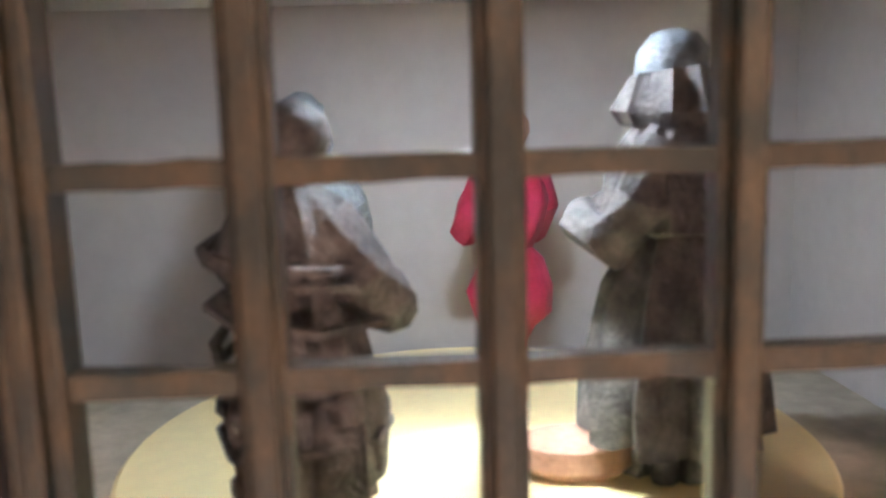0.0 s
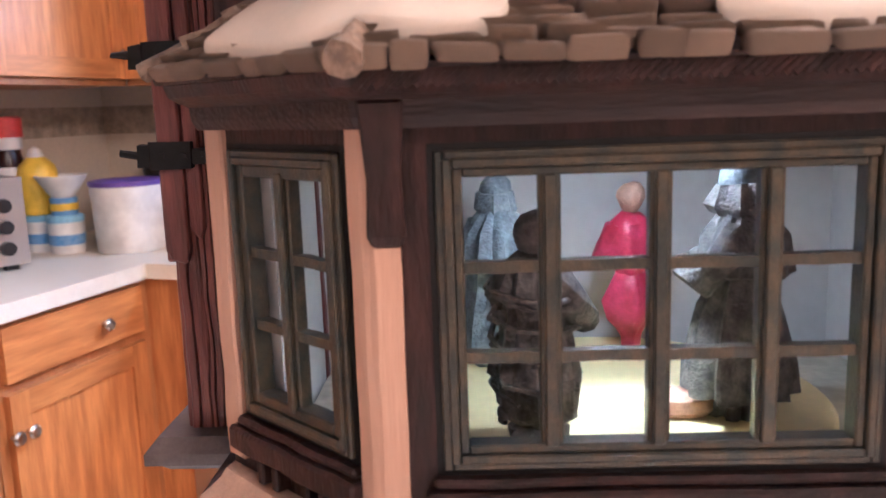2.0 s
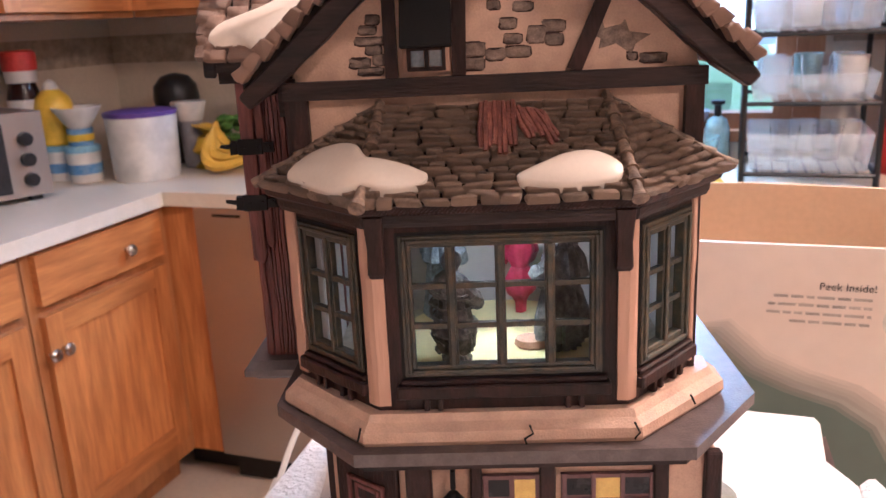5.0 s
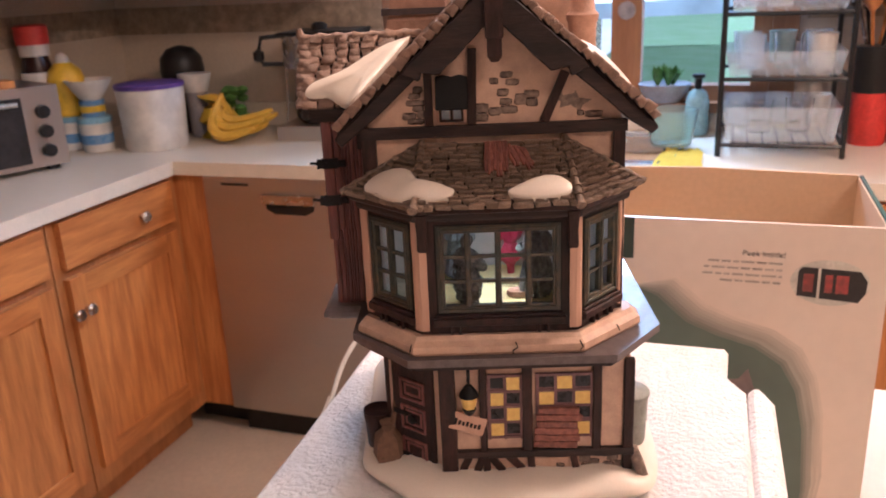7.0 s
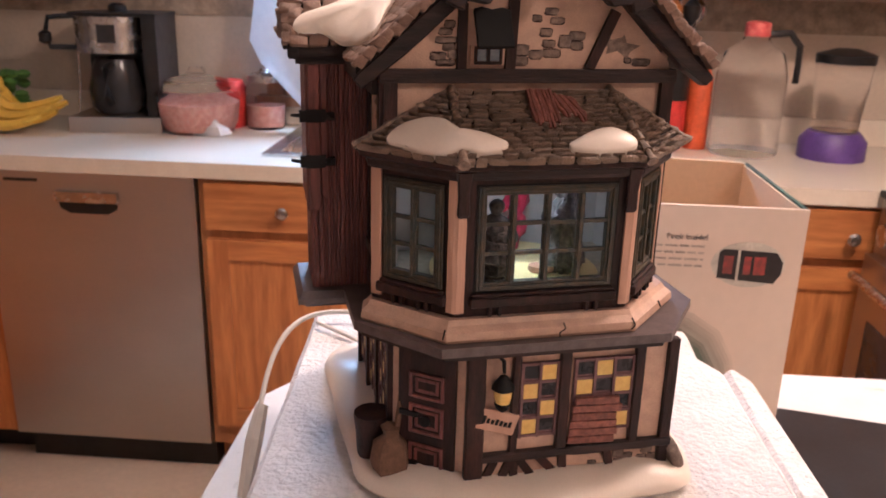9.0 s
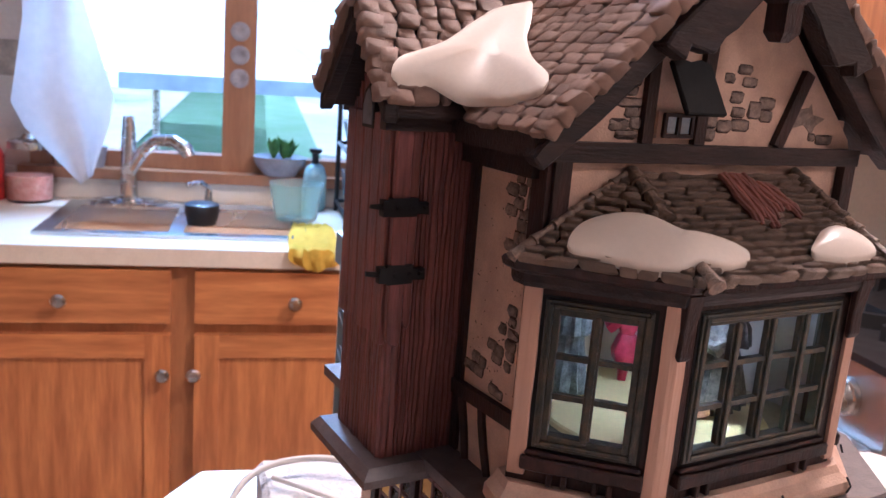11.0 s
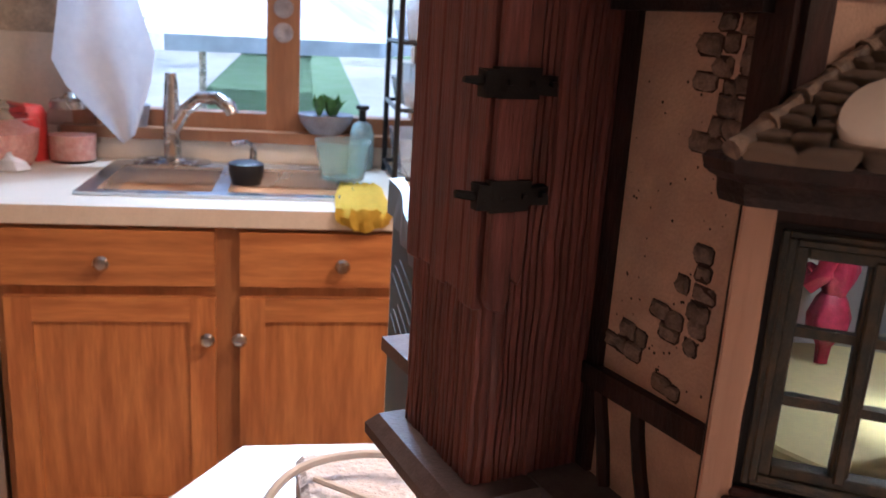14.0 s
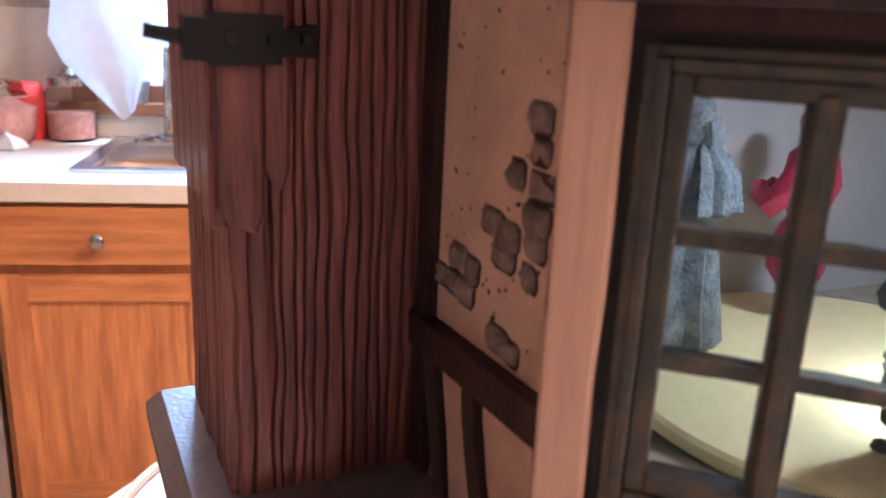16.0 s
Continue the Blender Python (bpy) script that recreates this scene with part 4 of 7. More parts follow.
loft(bm, [[(-96 - k, 30 - k, z), (-59, 30 - k, z), (-59, 76 + k, z), (-96 - k, 76 + k, z)] for z, k in ((69, -4), (71, -2), (71.5, 0), (74, 0), (77, -2.4))])
hp("turret_base", bm, SLAB, "dark flared turret base", soft=0.5)

# timbers, stones and curved braces on the side wall beside the bay
SIDE = face_frame((-62, 36), (-62, 0))
def courses(top, drop, counts, right, width):
    """Stacked rows of stones that end at one side; counts: how many in each row, right: where each row ends."""
    spots = []
    for r, (n, x1) in enumerate(zip(counts, right)):
        for k in range(n):
            spots.append((x1 - (k + 0.5) * width, top - r * drop, width * 0.92, drop * 0.88))
    return spots


stones(house, SIDE, courses(169, 3.3, (2, 3, 2, 3, 2, 2, 3, 1), (31, 32, 31, 32, 32, 31, 32, 31), 4.4))
stones(house, SIDE, courses(131, 3.3, (1, 1, 2, 1, 3, 2, 2, 3, 2), (28, 29, 28.5, 29, 28, 27, 15, 14, 26), 4.3))
bm = bmnew()
box(bm, -66.5, -61.8, 1.5, 38, 170.5, 182.5)
hp("wall_plate", bm, BEAM, "dark wall plate under the eaves", soft=0.6)
bm = bmnew()
box(bm, -64.0, -60.5, -2.0, 4.6, 148, 182)
hp("corner_post", bm, TIMBER, soft=0.5)
bm = bmnew()
for k in range(70):
    z, y = rng.uniform(106, 176), rng.uniform(6, 34)
    lathe(bm, [(0.05, -0.1), (rng.uniform(0.12, 0.38), 0.02), (0.05, 0.12)], 6, m=Matrix.Translation((-62.05, y, z)) @ Matrix.Rotation(radians(90), 4, "Y"))
tagged(hp("plaster_pits", bm, TIMBER, "small dark pits in the plaster"), kind="stuff")
bm = bmnew()
beam(bm, (-62.3, 37, 99), (-62.3, -1, 100.5), 4, 4.6)
hp("side_rail", bm, TIMBER, "", soft=0.5)
for a in ((33, 31.5, 29.5, 28), (21, 20, 18, 15)):
    bm = bmnew()
    tube(bm, [(-62.2, a[0], 99), (-62.4, a[1], 93), (-62.4, a[2], 86), (-62.2, a[3], 77.5)], 1.7, 6)
    hp("curved_brace", bm, TIMBER)
bm = bmnew()
box(bm, -63.4, -60.5, 33.0, 37.0, 78, 182)
hp("corner_strip", bm, TIMBER, soft=0.5)

# ---- lower storey: door, posts, lattice panes ----
for a, b, w in (((-27.5, -29, 3), (-27.5, -29, 70), 8), ((-10.2, -28.6, 21), (-10.2, -28.6, 70), 3.4), ((11.5, -28.6, 21), (11.5, -28.6, 70), 5), ((45.5, -28.6, 21), (45.5, -28.6, 70), 4.4), ((61, -28.4, 2), (61, -28.4, 70), 5)):
    bm = bmnew()
    beam(bm, a, b, w, 4.0, (0, 1, 0))
    bmesh.ops.subdivide_edges(bm, edges=[e for e in bm.edges if e.calc_length() > 20], cuts=6)
    rough_up(bm, 0.4, 6, a[0])
    hp("post", bm, TIMBER, soft=0.5)
bm = bmnew()
beam(bm, (-27, -28.8, 20), (64, -28.8, 20), 4.5, 4.2)
bmesh.ops.subdivide_edges(bm, edges=[e for e in bm.edges if e.calc_length() > 20], cuts=12)
rough_up(bm, 0.5, 7, 1)
hp("sole_rail", bm, BEAM, "dark cracked rail", soft=0.5)
for a, b in (((-18, 17.5), (-24, 5)), ((-11, 17.5), (-16, 5)), ((-9, 18), (-9, 4)), ((-7, 18), (2, 5)), ((2, 18), (12, 7)), ((13, 18), (14, 4)), ((34, 18), (37, 4))):
    bm = bmnew()
    beam(bm, (a[0], -28.3, a[1]), (b[0], -28.3, b[1]), 3.6, 2.6, (0, 1, 0))
    hp("brace", bm, TIMBER, soft=0.4)
stones(house, face_frame((0, -28), (1, -28)), [(40, 15, 5, 4), (45, 13, 6, 3.4), (41, 10.6, 6, 3.6), (54, 15, 7, 3), (52, 11.5, 4, 3), (57, 8, 5, 4), (57, 12, 4, 3), (22, 9, 5, 2), (27, 12, 5, 2)])
M_Y = Matrix(((1, 0, 0, 0), (0, 0, -1, 0), (0, 1, 0, 0), (0, 0, 0, 1)))


def pane_grid(x0, z0, cols, rows_, w, h, m, first, hidden=()):
    """A leaded window of yellow and black panes."""
    bm = bmnew()
    box(bm, x0 - 1, x0 + cols * w + 1, -0.8, 0.4, z0 - 1, z0 + rows_ * h + 1)
    bmesh.ops.transform(bm, matrix=m, verts=bm.verts)
    win = hp("leaded_window", bm, MAUVE, "leaded window of yellow and black panes")
    strips = [(x0 + c * w - 0.65, x0 + c * w + 0.65, 1.4, z0 - 1, z0 + rows_ * h + 1) for c in range(cols + 1)] + \
        [(x0 - 1, x0 + cols * w + 1, 1.1, z0 + k * h - 0.65, z0 + k * h + 0.65) for k in range(rows_ + 1)]
    for a, b, t, c, d in strips:
        bm = bmnew()
        box(bm, a, b, 0.4, t, c, d)
        bmesh.ops.transform(bm, matrix=m, verts=bm.verts)
        hp("glazing_lead", bm, MAUVE, "", win)
    for c in range(cols):
        for r in range(rows_):
            if (c, r) in hidden:
                continue
            bm = bmnew()
            yellow = (c + r) % 2 == first
            box(bm, x0 + c * w + 0.8, x0 + (c + 1) * w - 0.8, 0.3, 0.9 if yellow else 0.6, z0 + r * h + 0.8, z0 + (r + 1) * h - 0.8)
            if not yellow:
                for v in bm.verts:
                    v.co.z += 0.9 if v.co.z < z0 + r * h + 1 else 0
            bmesh.ops.transform(bm, matrix=m, verts=bm.verts)
            hp("pane", bm, YELLOW_PANE if yellow else BLACK_PANE, "", win)


LOW = face_frame((0, -28), (1, -28))
pane_grid(-7.2, 28.9, 2, 4, 7.9, 8.4, LOW, 0)
pane_grid(16.6, 28.9, 3, 4, 8.8, 8.4, LOW, 0, ((0, 0), (1, 0), (0, 1), (1, 1)))
for k in range(6):
    bm = bmnew()
    box(bm, 14.0 + rng.uniform(-1, 1), 35.4 + rng.uniform(-1, 1.4), 1.6, 3.4, 24.5 + k * 3.75, 24.5 + k * 3.75 + 3.4)
    bmesh.ops.subdivide_edges(bm, edges=[e for e in bm.edges if abs((e.verts[0].co - e.verts[1].co).x) > 10], cuts=5)
    rough_up(bm, 0.5, 4, k * 2.2)
    bmesh.ops.transform(bm, matrix=LOW @ Matrix.Rotation(radians(2.5), 4, "Y"), verts=bm.verts)
    hp("nailed_plank", bm, SHUTTER, "red-brown plank nailed over the window", soft=0.3)
LEFT = face_frame((-58, 112), (-58, -6))
for x0 in (20, 52, 84):
    pane_grid(x0, 16, 3, 6, 8.2, 8.0, LEFT, x0 % 2)
for x in (16, 48, 80, 114):
    bm = bmnew()
    beam(bm, (-58.5, 112 - x, 3), (-58.5, 112 - x, 70), 4, 4, (0, 1, 0))
    hp("post", bm, TIMBER, soft=0.5)
# corner door
DOOR = face_frame((-58, -6), (-29, -28))
bm = bmnew()
box(bm, 3, 30, -0.5, 1.6, 3, 70)
bmesh.ops.transform(bm, matrix=DOOR, verts=bm.verts)
door = hp("door", bm, TIMBER, "dark wooden door with carved panels and iron straps", soft=0.4)
for z0, z1 in ((44, 56), (27, 41), (7, 22)):
    for inset, t in ((0, 2.6), (2.6, 1.9)):
        x0, x1, a, b = 8.5 + inset, 25 - inset, z0 + inset, z1 - inset
        for q in ((x0, x0 + 1.6, a, b), (x1 - 1.6, x1, a, b), (x0 + 1.6, x1 - 1.6, a, a + 1.6), (x0 + 1.6, x1 - 1.6, b - 1.6, b)):
            bm = bmnew()
            box(bm, q[0], q[1], 1.4, t, q[2], q[3])
            bmesh.ops.transform(bm, matrix=DOOR, verts=bm.verts)
            hp("panel_moulding", bm, PLANK, "", door, soft=0.3)
for z in (12, 36):
    bm = bmnew()
    box(bm, 4, 13, 1.6, 3.0, z - 1.4, z + 1.4)
    bmesh.ops.transform(bm, matrix=DOOR, verts=bm.verts)
    hp("strap_hinge", bm, IRON, "black iron strap hinge", door, soft=0.4)
bm = bmnew()
lathe(bm, [(0.5, 0), (2.6, 0.4), (2.6, 1.4), (1.0, 2)], 12, m=Matrix.Translation(DOOR @ Vector((16.5, 2, 34))) @ DOOR.to_3x3().to_4x4() @ Matrix.Rotation(radians(-90), 4, "X"))
hp("knocker", bm, IRON, "round door knocker", door, smooth=True)
bm = bmnew()
box(bm, 8, 26, 0.5, 7, 1.0, 4.0)
bmesh.ops.transform(bm, matrix=DOOR, verts=bm.verts)
hp("doorstep", bm, SLAB, soft=0.5)
# lantern and name board between the posts
bm = bmnew()
tube(bm, [(-17, -28, 66), (-17, -33, 67), (-17, -34, 62)], 0.8, 6)
lathe(bm, [(0.6, 0), (2.4, 1.5), (3.6, 4), (3.2, 4.6)], 10, (-17, -33.5, 44))
lathe(bm, [(5.0, 0), (4.2, 2), (2.4, 4.4), (1.6, 5.6), (0.8, 6)], 10, (-17, -33.5, 55))
lantern = hp("wall_lantern", bm, IRON, "black wall lantern with a yellow glass", smooth=True)
bm = bmnew()
lathe(bm, [(3.0, 0), (3.8, 3), (4.0, 7)], 10, (-17, -33.5, 48.4))
hp("lantern_glass", bm, YELLOW_PANE, "yellow lantern glass", lantern, smooth=True)
m_sign = LOW @ Matrix.Translation((-18, 2.2, 38)) @ Matrix.Rotation(radians(18), 4, "Y")
bm = bmnew()
box(bm, -9, 9, -0.8, 0.8, -5, 5)
bmesh.ops.transform(bm, matrix=m_sign, verts=bm.verts)
sign = hp("name_board", bm, PALE_POST, "small pale tilted name board", soft=0.4)
bm = bmnew()
for k in range(7):
    box(bm, -6.8 + k * 2.0, -5.5 + k * 2.0, 0.8, 1.1, -1.4 + (k == 0) * -0.3, 1.2 + (k == 0) * 0.6 - (k % 3) * 0.3)
bmesh.ops.transform(bm, matrix=m_sign, verts=bm.verts)
hp("lettering", bm, IRON, "dark painted lettering", sign)

# snowy foot of the house
bm = bmnew()
pts = [(-74, 10), (-72, -12), (-58, -30), (-44, -42), (-20, -44), (10, -46), (40, -43), (66, -40), (76, -22), (80, 10), (82, 60), (78, 118), (0, 124), (-70, 118), (-76, 60)]
foot = closed(pts, 96)
loft(bm, [[(p.x * k, (p.y - 30) * k + 30, z * (1 + 0.30 * noise.noise(Vector((p.x / 23, p.y / 23, 2)))) if z > 1 else z) for p in foot] for z, k in ((0.1, 0.985), (1.6, 1.01), (3.6, 1.025), (5.8, 1.018), (7.8, 0.99), (9.2, 0.95), (10.2, 0.89), (10.6, 0.80))])
hp("snow_base", bm, SNOW, "glazed white snow base", smooth=True)
# bin, wheel, sack and shovel on the snow
bm = bmnew()
lathe(bm, [(8.2, 0), (8.8, 1), (9.2, 12), (9.8, 13), (9.4, 14), (9.8, 26), (10.6, 27), (10.6, 28.5), (9.0, 30), (3, 31.5), (2.4, 33.5), (1, 34)], 20, (66, -4, 11))
lathe(bm, [(8, 0), (8, 8)], 16, (66, -4, 4))
hp("lidded_bin", bm, mat("bin_grey", (0.30, 0.31, 0.27), 0.5, scale=200, bump=0.2, depth=0.0005), "grey-green lidded bin", smooth=True)
bm = bmnew()
lathe(bm, [(1.5, -3), (8, -2.6), (9, 0), (8, 2.6), (1.5, 3)], 18, m=Matrix.Translation((67, -26, 11)) @ Matrix.Rotation(radians(70), 4, "Y"))
hp("small_barrel", bm, STONE, "small grey barrel end", smooth=True)
bm = bmnew()
lathe(bm, [(6.0, 0), (7.2, 4), (7.6, 14), (8.4, 21), (8.4, 23), (7.0, 22)], 16, (-66, 3, 6))
hp("bucket", bm, TIMBER, "dark brown bucket", smooth=True)
bm = bmnew()
lathe(bm, [(7, 0), (8.8, 5), (7.4, 15), (3, 19), (4.4, 23)], 14, (-60, -11, 6), fold=lambda a, z: 1 + 0.1 * math.sin(5 * a))
tube(bm, [(-59, -13, 18), (-55, -8, 42)], 1.4, 7)
hp("sack", bm, mat("sack_brown", (0.18, 0.10, 0.06), 0.8, scale=300, bump=0.4, depth=0.0006), "brown sack leaning by the door", smooth=True)

# ---- inside the bay: room, turntable and cast figures ----
for q in ((-59, 57, 53, 54.5), (-59.0, -57.5, 3, 53), (55.5, 57, 3, 53)):
    bm = bmnew()
    box(bm, *q, 84, 145)
    hp("room_wall", bm, ROOM, "pale grey inner room wall")
for q in ((-62.8, -56.5, -4.4, -3.4), (-57.4, -56.5, -3.4, 3), (54.9, 56.0, -4.4, -3.4), (54.9, 55.9, -3.4, 3)):
    bm = bmnew()
    box(bm, *q, 86, 145)
    hp("room_return", bm, ROOM, "pale return of the inner room wall")
bm = bmnew()
prism(bm, [(-57, 53), (-57, 1), (-64, -1), (-37, -26), (33.6, -26), (56.4, -1), (55, 1), (55, 53)][::-1], 86, 88)
hp("room_floor", bm, ROOM_DARK, "dark grey room floor")
bm = bmnew()
prism(bm, [(-59, 54), (-59, 1), (-64, -2), (-37, -26), (33.6, -26), (56.4, -2), (56, 1), (56, 54)][::-1], 144.5, 147)
hp("room_ceiling", bm, ROOM, "pale room ceiling")
turntable = thing("turntable", "round cream turntable on the room floor", "turntable", HOUSE @ Matrix.Translation((0, 0.0138, 0.0881)))
bm = bmnew()
lathe(bm, [(37.6, 0.8), (38.2, 1.2), (38.2, 2.8), (37.6, 3.4), (0.5, 3.4)], 72)
part("disc", bm, DISC, turntable, "", MM, True)
bm = bmnew()
lathe(bm, [(12, 0), (12, 1.0), (11, 1.2)], 32)
part("pivot", bm, IRON, turntable, "black pivot", MM)


def cast(name, label, material, x, y, turn, h, profile, head, arms, folds=9, deep=0.1, lumps=0, trim=None, lean=0.0, cape=0.0, collar=0.0):
    """A cast figure as one plain mesh. profile: (reach, height) as shares of h; head: (height, size, forward); arms: reach of the elbows; trim: metal of the head."""
    bm = bmnew()
    prof = [(r * h, z * h) for r, z in profile]
    lathe(bm, prof, 44, fold=lambda a, z: (1 + deep * math.sin(folds * a + z * 0.09) * (1.2 - z / h) + 0.5 * deep * math.sin((folds * 2 - 1) * a + 1)) * (1 - 0.16 * abs(math.sin(a))))
    hz, hs, hy = head[0] * h, head[1] * h, head[2] * h
    first = len(bm.faces)
    lathe(bm, [(hs * 0.45, -hs * 1.05), (hs * 0.8, -hs * 0.6), (hs, 0), (hs * 0.92, hs * 0.5), (hs * 0.6, hs * 0.9), (hs * 0.15, hs * 1.05)], 16, (0, hy, hz))
    bm.faces.ensure_lookup_table()
    if trim:
        for f in bm.faces[first:]:
            f.material_index = 1
    if collar:
        lathe(bm, [(hs * 1.1, -hs * 0.1), (hs * collar, -hs * 1.1), (hs * (collar - 0.25), -hs * 1.5)], 24, (0, hy * 0.5, hz), fold=lambda a, z: 1 + 0.12 * math.sin(9 * a))
    for s_ in (-1, 1):
        w = arms * h
        tube(bm, [(s_ * 0.10 * h, 0, 0.74 * h), (s_ * w, -0.02 * h, 0.62 * h), (s_ * w * 1.05, -0.09 * h, 0.53 * h), (s_ * w * 0.55, -0.19 * h, 0.56 * h), (s_ * w * 0.3, -0.21 * h, 0.60 * h)], [0.055 * h, 0.065 * h, 0.062 * h, 0.045 * h, 0.028 * h], 9)
    if cape:
        lathe(bm, [(0.06 * h, 0.83 * h), (cape * h, 0.70 * h), (cape * 1.15 * h, 0.56 * h), (cape * 1.05 * h, 0.55 * h)], 36, (0, 0.01 * h, 0), fold=lambda a, z: 1 + 0.09 * math.sin(11 * a))
    r_ = random.Random(int(h * 10))
    for k in range(lumps):
        a, z = k * 2.4, h * (0.06 + 0.62 * (k / max(lumps, 1)))
        q = 0.145 * h * r_.uniform(0.8, 1.2)
        size = 0.024 * h * r_.uniform(0.7, 1.7)
        lathe(bm, [(size * 0.3, -size), (size, -size * 0.4), (size * 0.9, size * 0.5), (size * 0.3, size)], 7, (q * math.cos(a), q * math.sin(a), z), m=None)
    if lumps:
        for turns in (1.5, 2.5):
            tube(bm, [(0.185 * h * math.cos(turns * t), 0.185 * h * math.sin(turns * t), h * (0.70 - 0.05 * t)) for t in [i * 0.35 for i in range(28)]], 0.012 * h, 5)
    rough_up(bm, 0.32, 1.4, h)
    rough_up(bm, 0.5, 4.6, h + 3)
    ob = solo(name, bm, material, HOUSE @ Matrix.Translation((x * MM, y * MM, 0.0916)) @ Matrix.Rotation(radians(turn), 4, "Z") @ Matrix.Rotation(radians(lean), 4, "X"), label, "figurine", "figurines on the turntable", unit=MM, smooth=True)
    if trim:
        ob.data.materials.append(trim)


cast("cast_figure", "grey pewter cast figure in a bonnet, shawl and full pleated skirt", PEWTER, 20, 4, 235, 44, [(0.14, 0), (0.13, 0.05), (0.10, 0.07), (0.235, 0.09), (0.225, 0.2), (0.17, 0.42), (0.10, 0.56), (0.13, 0.68), (0.12, 0.76), (0.04, 0.83)], (0.90, 0.082, -0.01), 0.155, 11, 0.11, cape=0.15, collar=1.5, trim=PALE_CAST)
cast("cast_figure", "glossy red cast figure in a belted coat with a pale head", RED_CAST, 8, 37, 195, 38, [(0.05, 0), (0.05, 0.12), (0.09, 0.17), (0.145, 0.22), (0.155, 0.32), (0.12, 0.42), (0.085, 0.47), (0.12, 0.54), (0.145, 0.64), (0.12, 0.75), (0.05, 0.81)], (0.885, 0.075, -0.01), 0.13, 5, 0.05, trim=CHIMNEY)
cast("cast_figure", "dark grey cast figure hung with chains and cash boxes", PEWTER, -15, -7, 150, 38, [(0.13, 0), (0.13, 0.05), (0.09, 0.08), (0.17, 0.14), (0.185, 0.3), (0.15, 0.46), (0.13, 0.58), (0.16, 0.68), (0.12, 0.77), (0.05, 0.82)], (0.89, 0.085, -0.03), 0.17, 7, 0.12, lumps=20, lean=-4)
cast("cast_figure", "pale blue-grey cast figure in a heavy ragged robe", PALE_CAST, -20, 35, 170, 40, [(0.15, 0), (0.19, 0.04), (0.17, 0.2), (0.14, 0.42), (0.13, 0.56), (0.15, 0.68), (0.11, 0.78), (0.05, 0.83)], (0.90, 0.08, -0.02), 0.15, 8, 0.12, cape=0.16, collar=1.35)
# cast base of a small figure, built without the figure
bm = bmnew()
lathe(bm, [(4.5, 0), (5.4, 1), (5.0, 3), (2.0, 3.6)], 16, fold=lambda a, z: 1 + 0.15 * math.cos(2 * a))
solo("wooden_stump", bm, CHIMNEY, HOUSE @ Matrix.Translation((0.010, 0.004, 0.0916)), "small orange-brown figure base on the turntable", "stump", unit=MM, smooth=True)

# ---- kitchen shell (u along the window wall, v towards it) ----
U0, U1, V0, V1, CEIL = -2.07, 1.53, -2.3, 2.35, 2.44


def slab(name, dims, material, label, category, soft=0.0):
    bm = bmnew()
    for d in dims:
        box(bm, *d)
    if soft:
        bevel(bm, soft, 2)
    return solo(name, bm, material, K, label, category, kind="structure")


slab("floor", [(U0 - 0.1, U1 + 0.1, V0 - 0.1, V1 + 0.1, -0.05, 0)], FLOOR, "beige vinyl kitchen floor", "floor")
slab("ceiling", [(U0 - 0.1, U1 + 0.1, V0 - 0.1, V1 + 0.1, CEIL, CEIL + 0.05)], CEILING, "off-white painted ceiling", "ceiling")
WU0, WU1, WZA, WZB = -0.70, 0.20, 1.0, 2.05
slab("wall_north", [(U0 - 0.1, WU0, V1, V1 + 0.12, 0, CEIL), (WU1, U1 + 0.1, V1, V1 + 0.12, 0, CEIL), (WU0, WU1, V1, V1 + 0.12, 0, WZA), (WU0, WU1, V1, V1 + 0.12, WZB, CEIL)], WALL, "tan papered wall with the sink window", "wall")
slab("wall_west", [(U0 - 0.1, U0, V0, V1, 0, CEIL)], WALL, "tan papered wall behind the counter", "wall")
slab("wall_east", [(U1, U1 + 0.1, V0, V1, 0, CEIL)], WALL, "tan papered wall", "wall")
slab("wall_south", [(U0 - 0.1, U1 + 0.1, V0 - 0.1, V0, 0, CEIL)], WALL, "tan papered wall", "wall")
slab("wallpaper_border", [(U0 + 0.004, WU0 - 0.09, V1 - 0.004, V1, 1.235, 1.33), (WU1 + 0.09, U1, V1 - 0.004, V1, 1.235, 1.33), (U0, U0 + 0.004, V0, V1 - 0.004, 1.235, 1.33)], BORDER, "patterned wallpaper border strip", "trim")

# window: casing, sashes, panes
win = thing("window_1", "oak-framed double casement window over the sink", "window", K, kind="structure")
for a in ((WU0 - 0.07, WU0, WZA - 0.05, WZB + 0.07), (WU1, WU1 + 0.07, WZA - 0.05, WZB + 0.07), (WU0, WU1, WZB, WZB + 0.07)):
    bm = bmnew()
    box(bm, a[0], a[1], V1 - 0.022, V1 + 0.0, a[2], a[3])
    bevel(bm, 0.005)
    part("casing", bm, CASING, win)
bm = bmnew()
box(bm, WU0 - 0.09, WU1 + 0.09, V1 - 0.05, V1 + 0.03, WZA - 0.03, WZA)
bevel(bm, 0.006)
part("window_sill", bm, CASING, win)
MU = -0.215
for a in ((WU0, WU0 + 0.05), (MU - 0.045, MU + 0.045), (WU1 - 0.05, WU1)):
    bm = bmnew()
    box(bm, a[0], a[1], V1 + 0.002, V1 + 0.08, WZA, WZB)
    bevel(bm, 0.006)
    part("window_frame", bm, CASING, win)
for z0, z1 in ((WZA, WZA + 0.045), (WZB - 0.05, WZB)):
    for a, b in ((WU0 + 0.05, MU - 0.045), (MU + 0.045, WU1 - 0.05)):
        bm = bmnew()
        box(bm, a, b, V1 + 0.004, V1 + 0.075, z0, z1)
        bevel(bm, 0.006)
        part("window_frame", bm, CASING, win)
